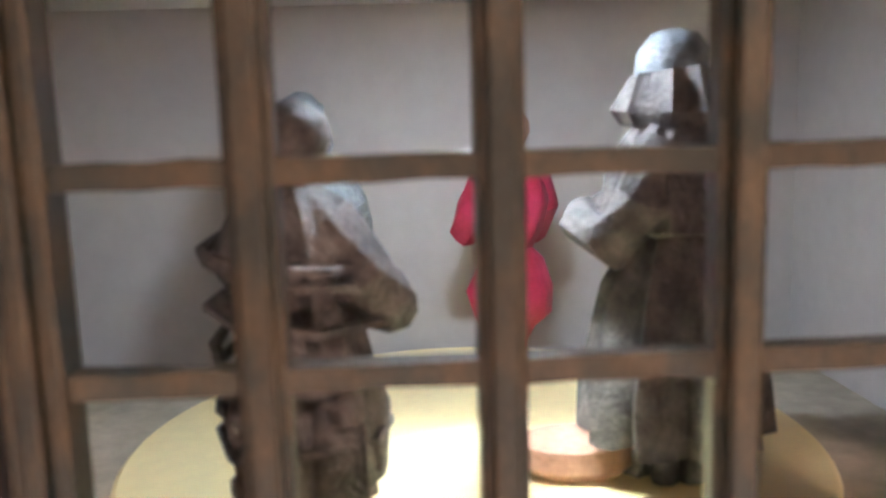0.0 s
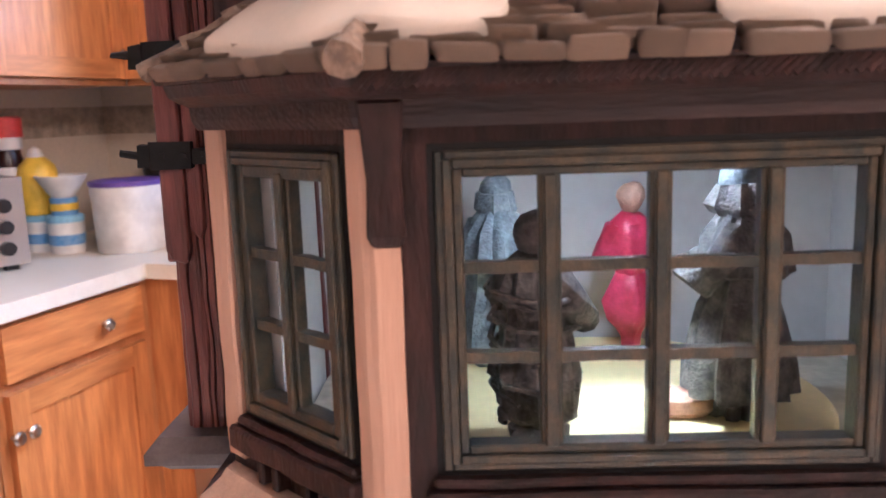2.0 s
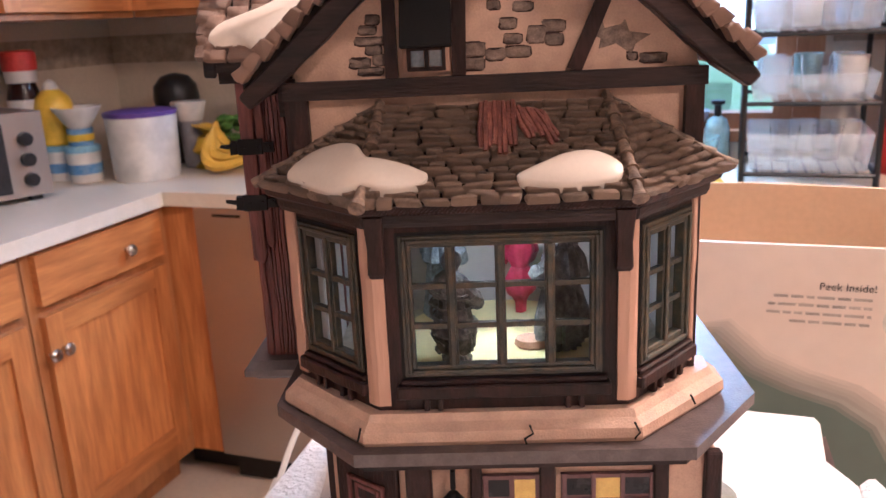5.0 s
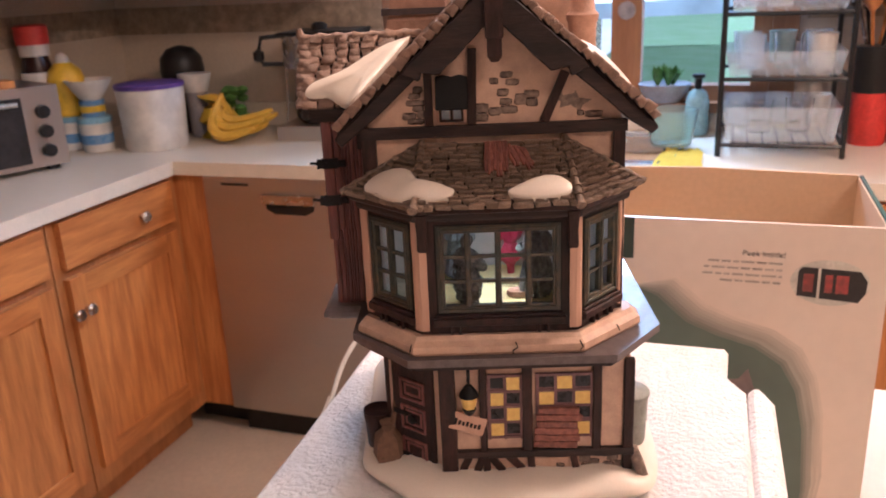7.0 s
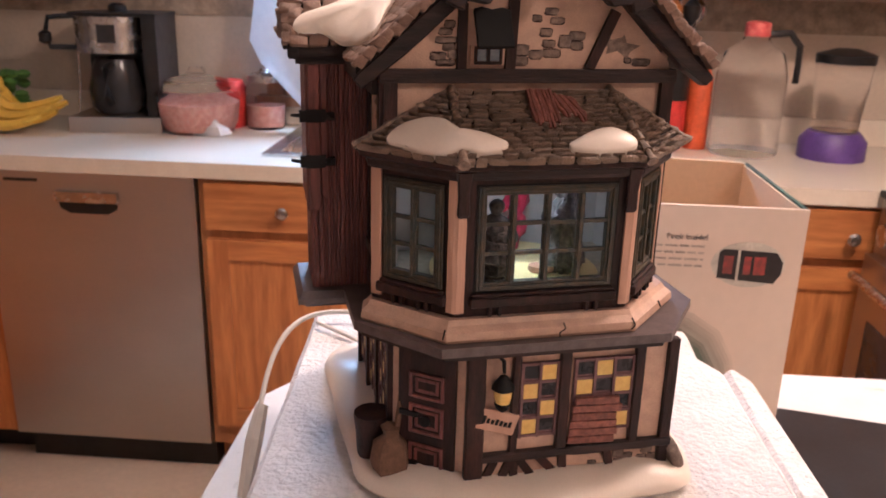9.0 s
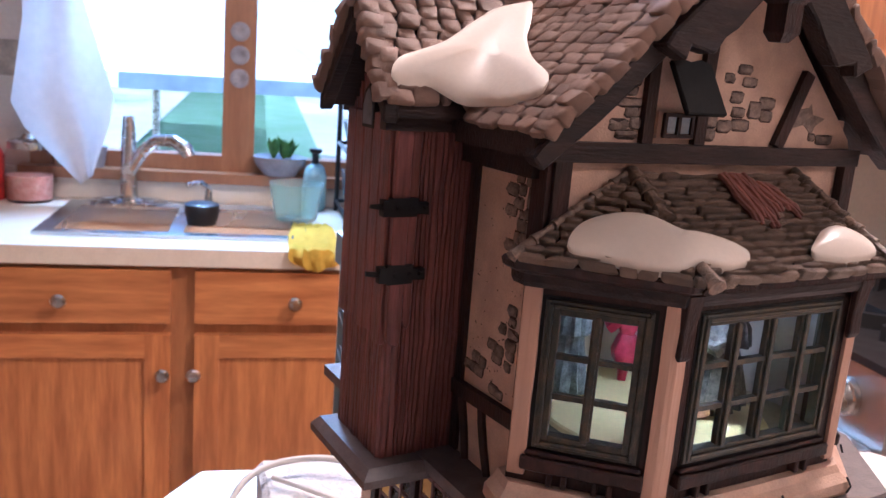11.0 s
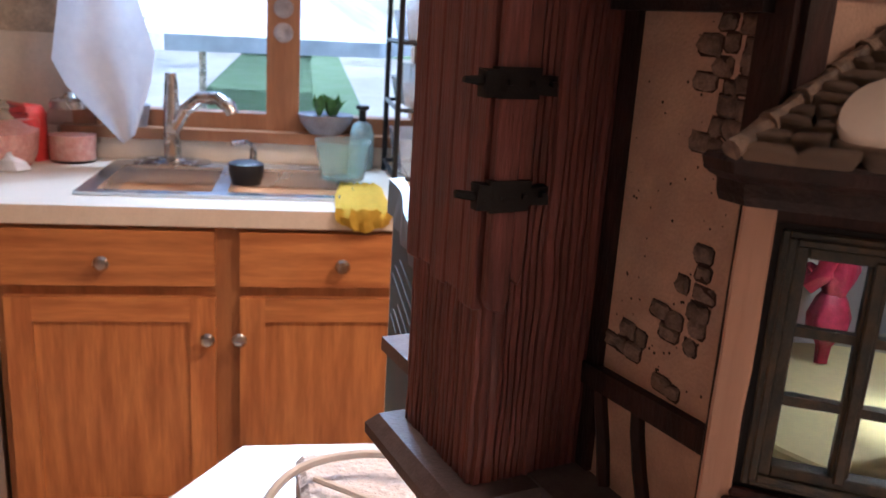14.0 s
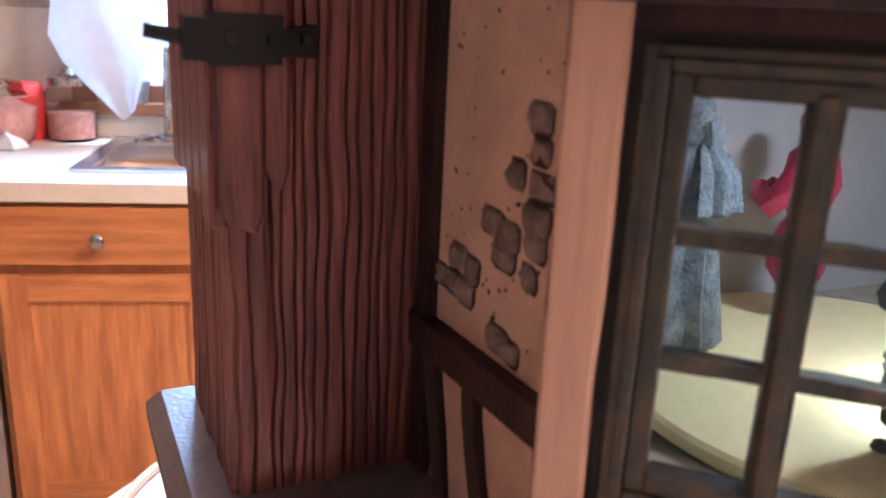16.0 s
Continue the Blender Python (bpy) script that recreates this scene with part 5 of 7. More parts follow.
for a, b in ((WU0 + 0.05, MU - 0.045), (MU + 0.045, WU1 - 0.05)):
    bm = bmnew()
    box(bm, a, b, V1 + 0.040, V1 + 0.044, WZA + 0.045, WZB - 0.05)
    p = part("pane", bm, PANE, win)
    p.visible_shadow = False
for z in (1.27, 1.335, 1.40):
    bm = bmnew()
    lathe(bm, [(0.02, 0), (0.027, 0.002), (0.027, 0.006), (0.016, 0.008), (0.010, 0.005)], 20, m=Matrix.Translation((MU, V1 + 0.002, z)) @ Matrix.Rotation(radians(90), 4, "X"))
    solo("wall_badge", bm, TERRA, K, "small round grey ornament on the window post", "ornament", "ornaments on the window post", smooth=True)

# ---- base cabinets ----
FACE_V, FACE_U = 1.755, -1.475


def knob(parent, x, z, m):
    bm = bmnew()
    lathe(bm, [(0.006, 0), (0.006, 0.012), (0.015, 0.016), (0.017, 0.022), (0.012, 0.028), (0.004, 0.029)], 14, m=m @ Matrix.Translation((x, 0, z)) @ Matrix.Rotation(radians(90), 4, "X"))
    part("knob", bm, CHROME, parent, "satin nickel knob", smooth=True)


def panel_door(cab, name, x0, x1, z0, z1, y, knob_at, raised=True):
    """A door or drawer front of oak; y is its front plane, facing -y."""
    bm = bmnew()
    if raised:
        box(bm, x0 + 0.05, x1 - 0.05, y + 0.008, y + 0.0195, z0 + 0.05, z1 - 0.05)
    else:
        box(bm, x0, x1, y, y + 0.02, z0, z1)
        bevel(bm, 0.006, 2)
    d = part(name, bm, OAK if raised else OAK_H, cab)
    if raised:
        w = 0.055
        for pname, a in (("stile", (x0, x0 + w, z0, z1)), ("stile", (x1 - w, x1, z0, z1)), ("rail", (x0 + w, x1 - w, z0, z0 + w)), ("rail", (x0 + w, x1 - w, z1 - w, z1))):
            bm = bmnew()
            box(bm, a[0], a[1], y, y + 0.02, a[2], a[3])
            bevel(bm, 0.004)
            part(pname, bm, OAK if pname == "stile" else OAK_H, d)
    if knob_at:
        knob(d, knob_at[0], knob_at[1], Matrix.Translation((0, y, 0)))
    return d


def base_cabinet(label, m, width, doors, drawers, depth=0.575):
    """A base unit in its own axes: x along its front, face at y = 0."""
    cab = thing("base_cabinet", label, "cabinet", m, "base cabinets")
    bm = bmnew()
    box(bm, 0, width, 0.0, depth, 0.1, 0.868)
    box(bm, 0, width, 0.07, depth, 0.0, 0.1)
    part("body", bm, OAK_DARK, cab)
    for x0, x1, kx in drawers:
        panel_door(cab, "drawer", x0, x1, 0.735, 0.858, -0.02, (kx, 0.79), raised=False)
    for x0, x1, kx in doors:
        panel_door(cab, "door", x0, x1, 0.165, 0.708, -0.02, (kx, 0.617))
    return cab


WEST = K @ pose(FACE_U, 0, 0, 0, 0, 90)      # x runs along +v, faces +u
base_cabinet("oak base cabinet under the sink with paired doors and drawers", K @ pose(-0.795, FACE_V, 0), 0.93, ((0.02, 0.455, 0.44), (0.508, 0.908, 0.508)), ((0.02, 0.455, 0.225), (0.508, 0.908, 0.73)))
base_cabinet("oak base cabinet beside the sink unit", K @ pose(0.14, FACE_V, 0), 0.45, ((0.02, 0.43, 0.05),), ((0.02, 0.43, 0.22),))
base_cabinet("oak base cabinet beside the sink unit", K @ pose(0.595, FACE_V, 0), 0.93, ((0.02, 0.45, 0.05), (0.48, 0.91, 0.86)), ((0.02, 0.45, 0.235), (0.48, 0.91, 0.695)))
base_cabinet("oak corner base cabinet with a drawer over a door", WEST @ pose(1.235, 0, 0), 0.52, ((0.025, 0.475, 0.062),), ((0.025, 0.475, 0.325),))
base_cabinet("oak base cabinet with a drawer over a door", WEST @ pose(0.72, 0, 0), 0.51, ((0.025, 0.485, 0.535),), ((0.025, 0.485, 0.25),))
base_cabinet("oak base cabinet with a drawer over a door", WEST @ pose(0.2, 0, 0), 0.515, ((0.025, 0.485, 0.25),), ((0.025, 0.485, 0.25),))
base_cabinet("oak base cabinet with a drawer over a door", WEST @ pose(-0.6, 0, 0), 0.79, ((0.025, 0.38, 0.33), (0.41, 0.76, 0.46)), ((0.025, 0.38, 0.2), (0.41, 0.76, 0.6)))
slab("corner_filler", [(-1.475, -1.362, FACE_V - 0.002, FACE_V + 0.02, 0.1, 0.868), (-1.495, -1.475, 1.757, FACE_V + 0.02, 0.1, 0.868)], OAK, "oak filler strip in the cabinet corner", "trim")
slab("toe_kick", [(-1.55, -1.36, 1.835, 1.85, 0.0, 0.1)], BLACK, "dark toe kick board", "trim")
# dishwasher
dw = thing("dishwasher", "brushed steel dishwasher with a pocket handle", "dishwasher", K @ pose(-1.36, FACE_V, 0))
bm = bmnew()
box(bm, 0.0, 0.560, -0.018, 0.55, 0.105, 0.868)
bevel(bm, 0.006, 2)
part("front_panel", bm, STEEL, dw, "brushed steel front")
bm = bmnew()
box(bm, 0.006, 0.554, 0.04, 0.5, 0.0, 0.1)
part("kick_plate", bm, BLACK, dw)
# flat black plate paints the shadow in the recess below the handle
bm = bmnew()
prism(bm, [(0.20, 0.80), (0.36, 0.80), (0.355, 0.775), (0.33, 0.762), (0.23, 0.762), (0.205, 0.775)], 0.0165, 0.0195, Matrix(((1, 0, 0, 0), (0, 0, -1, 0), (0, 1, 0, 0), (0, 0, 0, 1))))
part("handle_pocket", bm, BLACK, dw, "handle recess, its shadow put in as flat black")
bm = bmnew()
box(bm, 0.197, 0.363, -0.034, -0.016, 0.795, 0.822)
bevel(bm, 0.006, 2)
part("handle", bm, CHROME, dw, "curved steel handle")
bm = bmnew()
box(bm, 0.06, 0.15, -0.0192, -0.0172, 0.842, 0.850)
part("vent", bm, BLACK, dw)

# worktop with the sink cut out, and its upstand
SU0, SU1, SV0, SV1 = -0.62, -0.06, 1.86, 2.22
bm = bmnew()
for a in ((U0, -1.45, V0 + 1.7, 1.73), (U0, SU0, 1.73, V1 - 0.004), (SU1, U1 - 0.004, 1.73, V1 - 0.004), (SU0, SU1, 1.73, SV0), (SU0, SU1, SV1, V1 - 0.004)):
    box(bm, *a, 0.87, 0.91)
bmesh.ops.remove_doubles(bm, verts=bm.verts, dist=0.0005)
top = solo("worktop", bm, LAMINATE, K, "cream laminate worktop running round the corner", "worktop")
bm = bmnew()
box(bm, U0 + 0.002, -0.8, V1 - 0.022, V1 - 0.005, 0.911, 0.99)
box(bm, 0.3, U1 - 0.004, V1 - 0.022, V1 - 0.005, 0.911, 0.99)
box(bm, -0.795, 0.295, V1 - 0.022, V1 - 0.005, 0.911, 0.965)
part("upstand", bm, LAMINATE, top, "low laminate upstand")
# steel sink
sink = thing("kitchen_sink", "double-bowl stainless steel sink set in the worktop", "sink", K)
bm = bmnew()
rim = 0.918
for a in ((SU0 - 0.03, SU1 + 0.03, SV0 - 0.025, SV0 + 0.01), (SU0 - 0.03, SU1 + 0.03, SV1 - 0.03, SV1 + 0.05), (SU0 - 0.03, SU0 + 0.01, SV0 + 0.01, SV1 - 0.03), (SU1 - 0.01, SU1 + 0.03, SV0 + 0.01, SV1 - 0.03), (-0.36, -0.325, SV0 + 0.01, SV1 - 0.03)):
    box(bm, *a, 0.9105, rim)
bevel(bm, 0.002)
part("rim", bm, SINK, sink)
for a, b in ((SU0 + 0.004, -0.352), (-0.333, SU1 - 0.004)):
    bm = bmnew()
    r0 = [(a, SV0 + 0.004), (b, SV0 + 0.004), (b, SV1 - 0.02), (a, SV1 - 0.02)]
    c = ((a + b) / 2, (SV0 + SV1) / 2)
    loft(bm, [[(c[0] + (x - c[0]) * k, c[1] + (y - c[1]) * k, z) for x, y in r0] for z, k in ((rim - 0.002, 1), (0.80, 0.96), (0.76, 0.9))], cap=False)
    bm.faces.new([v for v in bm.verts if v.co.z < 0.77])
    part("bowl", bm, SINK, sink)
tap = thing("kitchen_tap", "satin nickel pull-out kitchen tap", "tap", kit(-0.50, 2.245, rim + 0.0005) @ Matrix.Diagonal((0.78, 0.78, 0.76, 1)))
bm = bmnew()
lathe(bm, [(0.13, 0), (0.13, 0.006), (0.06, 0.012), (0.03, 0.02), (0.027, 0.13), (0.026, 0.2), (0.02, 0.29), (0.018, 0.31)], 20, fold=lambda a, z: 1 if z > 0.03 else 0.45 + 0.55 * abs(math.cos(a)))
part("tap_body", bm, CHROME, tap, smooth=True)
bm = bmnew()
tube(bm, [(0.01, 0, 0.12), (0.05, -0.03, 0.19), (0.10, -0.06, 0.235), (0.16, -0.09, 0.24), (0.20, -0.11, 0.215), (0.21, -0.115, 0.19)], [0.022, 0.022, 0.022, 0.023, 0.025, 0.022], 14)
part("spout", bm, CHROME, tap, smooth=True)
bm = bmnew()
lathe(bm, [(0.016, 0), (0.012, 0.05), (0.010, 0.07), (0.003, 0.075)], 14, (-0.25 + 0.5 + 0.02, 0.0, 0.0))
tube(bm, [(0.27, 0, 0.068), (0.25, -0.02, 0.085), (0.20, -0.05, 0.08)], 0.008, 8)
part("soap_pump", bm, CHROME, tap, "small nickel soap pump", smooth=True)

# ---- things on the worktop ----
def turned(name, profile, material, m, label, category, n=28, group=""):
    bm = bmnew()
    lathe(bm, profile, n)
    return solo(name, bm, material, m, label, category, group, smooth=True)


def jar(name, label, category, m, pieces, n=28):
    """A vessel of turned pieces: (part name, profile, material)."""
    t = thing(name, label, category, m)
    for pname, prof, mt in pieces:
        bm = bmnew()
        lathe(bm, prof, n)
        part(pname, bm, mt, t, smooth=True)
    return t


TOPZ = 0.9105
# toaster oven
oven = thing("toaster_oven", "steel toaster oven with a dark glass door", "toaster oven", kit(-1.955, 1.46, TOPZ, 68))
bm = bmnew()
box(bm, -0.24, 0.24, -0.15, 0.15, 0.015, 0.24)
bevel(bm, 0.008, 2)
part("body", bm, STEEL, oven)
bm = bmnew()
box(bm, -0.225, 0.13, -0.158, -0.148, 0.03, 0.215)
part("door", bm, DARK_GLASS, oven, "dark glass door")
bm = bmnew()
tube(bm, [(-0.2, -0.175, 0.2), (0.11, -0.175, 0.2)], 0.008, 8)
part("handle", bm, CHROME, oven)
for z in (0.06, 0.115, 0.17):
    bm = bmnew()
    lathe(bm, [(0.02, 0), (0.018, 0.016), (0.004, 0.018)], 14, m=Matrix.Translation((0.185, -0.15, z)) @ Matrix.Rotation(radians(90), 4, "X"))
    part("control_knob", bm, BLACK, oven, smooth=True)
for x in (-0.2, 0.2):
    for y in (-0.12, 0.12):
        bm = bmnew()
        box(bm, x - 0.015, x + 0.015, y - 0.015, y + 0.015, 0, 0.016)
        part("foot", bm, BLACK, oven)
bm = bmnew()
box(bm, -0.17, 0.14, -0.12, 0.12, 0, 0.02)
bevel(bm, 0.004)
solo("cutting_board", bm, OAK, kit(-1.955, 1.46, TOPZ + 0.2405, 68), "small wooden board on the toaster oven", "board")
bm = bmnew()
for k in range(3):
    box(bm, -0.13 + k * 0.006, 0.11, -0.10, 0.09, 0.021 + k * 0.016, 0.034 + k * 0.016)
bevel(bm, 0.003)
solo("baking_trays", bm, STEEL, kit(-1.955, 1.46, TOPZ + 0.2405, 66), "stack of metal trays on the wooden board", "trays")
jar("soda_bottle", "dark cola bottle with a red cap and label", "bottle", kit(-1.99, 1.84, TOPZ), (("bottle", [(0.045, 0), (0.05, 0.01), (0.05, 0.17), (0.048, 0.2), (0.05, 0.25), (0.035, 0.31), (0.02, 0.34)], COLA), ("label", [(0.0505, 0.19), (0.0507, 0.25)], WHITE_PLASTIC), ("cap", [(0.05, 0.335), (0.05, 0.39), (0.04, 0.395)], RED), ("neck", [(0.045, 0.30), (0.046, 0.335)], WHITE_PLASTIC)))
jar("mustard_bottle", "yellow squeeze bottle with a blue base label", "bottle", kit(-1.915, 1.87, TOPZ + 0.1105), (("bottle", [(0.05, 0), (0.056, 0.01), (0.054, 0.06), (0.060, 0.10), (0.050, 0.14), (0.024, 0.165)], YELLOW), ("nozzle", [(0.024, 0.165), (0.018, 0.185), (0.003, 0.195)], WHITE_PLASTIC)))
for u, v in ((-1.915, 1.87), (-1.815, 1.855)):
    jar("plastic_tub", "white plastic tub with blue label and lid", "tub", kit(u, v, TOPZ), (("tub", [(0.046, 0), (0.048, 0.01), (0.05, 0.09)], WHITE_PLASTIC), ("label", [(0.0492, 0.025), (0.0506, 0.055)], BLUE), ("lid", [(0.052, 0.09), (0.052, 0.106), (0.046, 0.11)], PALE_LID)))
jar("upper_tub", "yellow and blue tub stacked on another", "tub", kit(-1.815, 1.855, TOPZ + 0.1103), (("tub", [(0.036, 0), (0.038, 0.05)], BLUE), ("band", [(0.039, 0.014), (0.039, 0.034)], YELLOW)))
turned("white_bowl", [(0.03, 0), (0.045, 0.02), (0.07, 0.06), (0.072, 0.064), (0.06, 0.06), (0.035, 0.02), (0.005, 0.012)], WHITE_PLASTIC, kit(-1.815, 1.855, TOPZ + 0.1606), "white bowl stacked on the tubs", "bowl")
jar("canister", "tall cream canister with a purple lid", "canister", kit(-1.648, 1.93, TOPZ), (("canister", [(0.095, 0), (0.098, 0.006), (0.105, 0.19)], WHITE_PLASTIC), ("lid", [(0.108, 0.19), (0.108, 0.203), (0.09, 0.206), (0.005, 0.207)], PURPLE)))
jar("pepper_grinder", "clear grinder with a cream top", "grinder", kit(-1.61, 2.12, TOPZ), (("grinder", [(0.03, 0), (0.032, 0.01), (0.034, 0.10), (0.038, 0.15)], TERRA), ("top", [(0.04, 0.15), (0.055, 0.20), (0.055, 0.21), (0.01, 0.212)], WHITE_PLASTIC)))
jar("steel_shaker", "steel shaker with a black lid", "shaker", kit(-1.83, 2.12, TOPZ), (("body", [(0.035, 0), (0.04, 0.15)], STEEL), ("lid", [(0.041, 0.15), (0.041, 0.185), (0.03, 0.19)], CHROME)))
turned("round_black_kettle", [(0.05, 0), (0.06, 0.02), (0.065, 0.16), (0.075, 0.21), (0.07, 0.255), (0.045, 0.285), (0.01, 0.295)], BLACK, kit(-1.71, 2.2, TOPZ), "glossy black round kettle", "kettle")
# bananas
bunch = thing("bananas", "bunch of ripe yellow bananas on the worktop", "bananas", kit(-1.43, 2.06, TOPZ, 10) @ Matrix.Diagonal((0.86, 0.86, 0.86, 1)))
for k in range(5):
    bm = bmnew()
    p0, p1, p2 = Vector((-0.045, 0.0, 0.165)), Vector((-0.145 + 0.022 * k, -0.10 + 0.045 * k, 0.028 - 0.075 + 0.022 * (k % 3))), Vector((0.10 + 0.012 * ((k * 2) % 5), -0.085 + 0.042 * k, 0.045 + 0.028 * (k % 3)))
    pts, rad = [], []
    for i in range(14):
        t = i / 13
        pts.append(p0 * (1 - t) ** 2 + p1 * 2 * t * (1 - t) + p2 * t * t + Vector((0, 0, 0.012)))
        rad.append(0.0065 if t < 0.10 else 0.008 if t > 0.97 else 0.010 + 0.0105 * math.sin(math.pi * min(1, (t - 0.05) * 1.05)) ** 0.6)
    low = min(p.z - r for p, r in zip(pts, rad))
    tube(bm, [p + Vector((0, 0, max(0.0, 0.001 - low) * (1 - abs(0.55 - j / 13)))) for j, p in enumerate(pts)], rad, 6)
    for v in bm.verts:
        v.co.z = max(v.co.z, 0.0008)
    part("banana", bm, BANANA, bunch, smooth=True)
produce = thing("green_produce", "bag of dark green produce", "produce", kit(-1.53, 2.2, TOPZ))
bm = bmnew()
lathe(bm, [(0.002, -0.016), (0.016, -0.008), (0.021, 0.002), (0.014, 0.011), (0.002, 0.014)], 8)
piece = part("sprout", bm, LEAF, produce, smooth=True, m=Matrix.Translation((0, 0, 0.017)))
for k in range(25):
    share("sprout", piece.data, produce, Matrix.Translation((rng.uniform(-0.05, 0.05), rng.uniform(-0.03, 0.03), rng.uniform(0.017, 0.15))))
bm = bmnew()
tube(bm, [(0, 0, 0), (0.005, 0, 0.06), (-0.005, 0, 0.10), (0, 0, 0.13)], [0.05, 0.055, 0.03, 0.045], 12)
rough_up(bm, 0.012, 0.04, 2)
solo("yellow_bag", bm, YELLOW, kit(-1.545, 2.11, TOPZ + 0.0005), "crumpled yellow snack bag", "bag", smooth=True)
# coffee maker
cm = thing("coffee_maker", "black and steel drip coffee maker with a glass pot", "coffee maker", kit(-1.17, 2.2, TOPZ, 6))
bm = bmnew()
box(bm, -0.125, 0.14, -0.13, 0.11, 0, 0.045)
bevel(bm, 0.012, 2)
part("base", bm, STEEL, cm, "steel base")
bm = bmnew()
box(bm, -0.10, 0.135, 0.02, 0.11, 0.045, 0.33)
box(bm, 0.095, 0.135, -0.10, 0.02, 0.045, 0.33)
bevel(bm, 0.01)
part("tower", bm, BLACK, cm)
bm = bmnew()
prism(bm, [(-0.105, 0.03)] + [(-0.01 + 0.10 * math.cos(math.pi + math.pi * i / 14), -0.045 + 0.085 * math.sin(math.pi + math.pi * i / 14)) for i in range(15)] + [(0.092, 0.03)], 0.225, 0.325)
bevel(bm, 0.004)
part("brew_head", bm, CHROME, cm, "rounded steel brew head", smooth=True)
bm = bmnew()
box(bm, -0.02, 0.03, -0.132, -0.128, 0.255, 0.305)
part("control_panel", bm, DARK_GLASS, cm, "small dark control panel")
bm = bmnew()
box(bm, -0.11, 0.137, -0.10, 0.11, 0.325, 0.336)
lathe(bm, [(0.026, 0.335), (0.026, 0.352), (0.015, 0.36)], 12)
bevel(bm, 0.003)
part("lid", bm, BLACK, cm)
bm = bmnew()
lathe(bm, [(0.06, 0.048), (0.078, 0.07), (0.082, 0.115), (0.068, 0.175), (0.058, 0.205)], 20, (-0.005, -0.04, 0))
part("glass_pot", bm, DARK_GLASS, cm, "dark glass pot", smooth=True)
bm = bmnew()
tube(bm, [(0.0, -0.10, 0.19), (0.0, -0.145, 0.185), (0.0, -0.15, 0.11), (0.0, -0.118, 0.085)], 0.011, 8)
part("pot_handle", bm, BLACK, cm, smooth=True)
bm = bmnew()
tube(bm, [(-0.10, -0.02, 0.325), (-0.185, -0.05, 0.318), (-0.195, -0.055, 0.27), (-0.185, -0.05, 0.235), (-0.10, -0.02, 0.232)], 0.008, 8)
lathe(bm, [(0.006, -0.02), (0.018, -0.012), (0.018, 0.012), (0.006, 0.02)], 10, (-0.195, -0.055, 0.262))
part("side_handle", bm, BLACK, cm, smooth=True)
bm = bmnew()
tube(bm, [(-0.115, -0.03, 0.235), (-0.118, -0.03, 0.14), (-0.13, -0.03, 0.046)], 0.003, 6)
part("hanging_lead", bm, CHROME, cm, smooth=True)
# candy jar, red canister, storage jar by the sink
jar("candy_jar", "clear tub of pink sweets with a clear lid", "jar", kit(-0.935, 2.17, TOPZ), (("tub", [(0.10, 0), (0.115, 0.02), (0.125, 0.11), (0.12, 0.12)], TINT), ("sweets", [(0.09, 0.006), (0.105, 0.03), (0.112, 0.085), (0.05, 0.11), (0.004, 0.115)], PALE_PINK), ("lid", [(0.10, 0.122), (0.09, 0.15), (0.03, 0.165), (0.02, 0.185)], TINT)))
turned("red_canister", [(0.05, 0), (0.052, 0.01), (0.05, 0.12), (0.04, 0.14), (0.01, 0.145)], RED, kit(-0.87, 2.27, TOPZ), "red kitchen canister on the worktop", "canister")
jar("storage_jar", "clear glass storage jar with a metal lid", "jar", kit(-0.755, 2.26, TOPZ), (("jar", [(0.055, 0), (0.06, 0.01), (0.06, 0.12), (0.05, 0.14)], TINT), ("contents", [(0.05, 0.006), (0.054, 0.07), (0.01, 0.075)], PALE_PINK), ("lid", [(0.052, 0.141), (0.052, 0.16), (0.02, 0.168), (0.012, 0.18)], CHROME)))
bm = bmnew()
pts = [(-0.05, 0), (0.0, 0.03), (0.05, 0.0), (0.03, -0.03)]
loft(bm, [[(x * k, y * k, z) for x, y in pts] for z, k in ((0, 1.2), (0.02, 1.0), (0.035, 0.4), (0.05, 0.2))])
rough_up(bm, 0.008, 0.02, 4)
solo("crumpled_napkin", bm, PAPER, kit(-0.87, 2.1, TOPZ + 0.003), "crumpled white paper napkin on the worktop", "napkin")
# hanging paper towel
bm = bmnew()
corner = [(-0.745, 1.52), (-0.60, 1.52), (-0.585, 1.09), (-0.655, 0.99), (-0.80, 1.14)]
grid = []
for i in range(15):
    t = i / 14
    l = Vector((-0.75 - 0.05 * max(0, (t - 0.35)) * 1.6, 1.56 - 0.45 * t - 0.05 * t * t)) if t < 0.8 else Vector((-0.807 + 0.95 * (t - 0.8), 1.168 - 1.0 * (t - 0.8)))
    r = Vector((-0.655 + 0.145 * t ** 0.9, 1.60 - 0.46 * t)) if t < 0.9 else Vector((-0.523 - 0.6 * (t - 0.9), 1.186 - 1.9 * (t - 0.9)))
    grid.append([bm.verts.new((l.x + (r.x - l.x) * s / 8, 2.21 + 0.012 * math.sin(s * 1.1 + t * 3) - 0.01 * s / 8, l.y + (r.y - l.y) * s / 8)) for s in range(9)])
for a, b in zip(grid, grid[1:]):
    for i in range(8):
        bm.faces.new((a[i], a[i + 1], b[i + 1], b[i]))
bmesh.ops.solidify(bm, geom=bm.faces, thickness=0.002)
holder = thing("paper_towel_roll", "roll of white paper towel hanging with a loose sheet", "paper towel", K)
part("loose_sheet", bm, PAPER, holder, smooth=True)
bm = bmnew()
tube(bm, [(-0.80, 2.24, 1.60), (-0.56, 2.24, 1.60)], 0.055, 20)
part("roll", bm, PAPER, holder, smooth=True)
bm = bmnew()
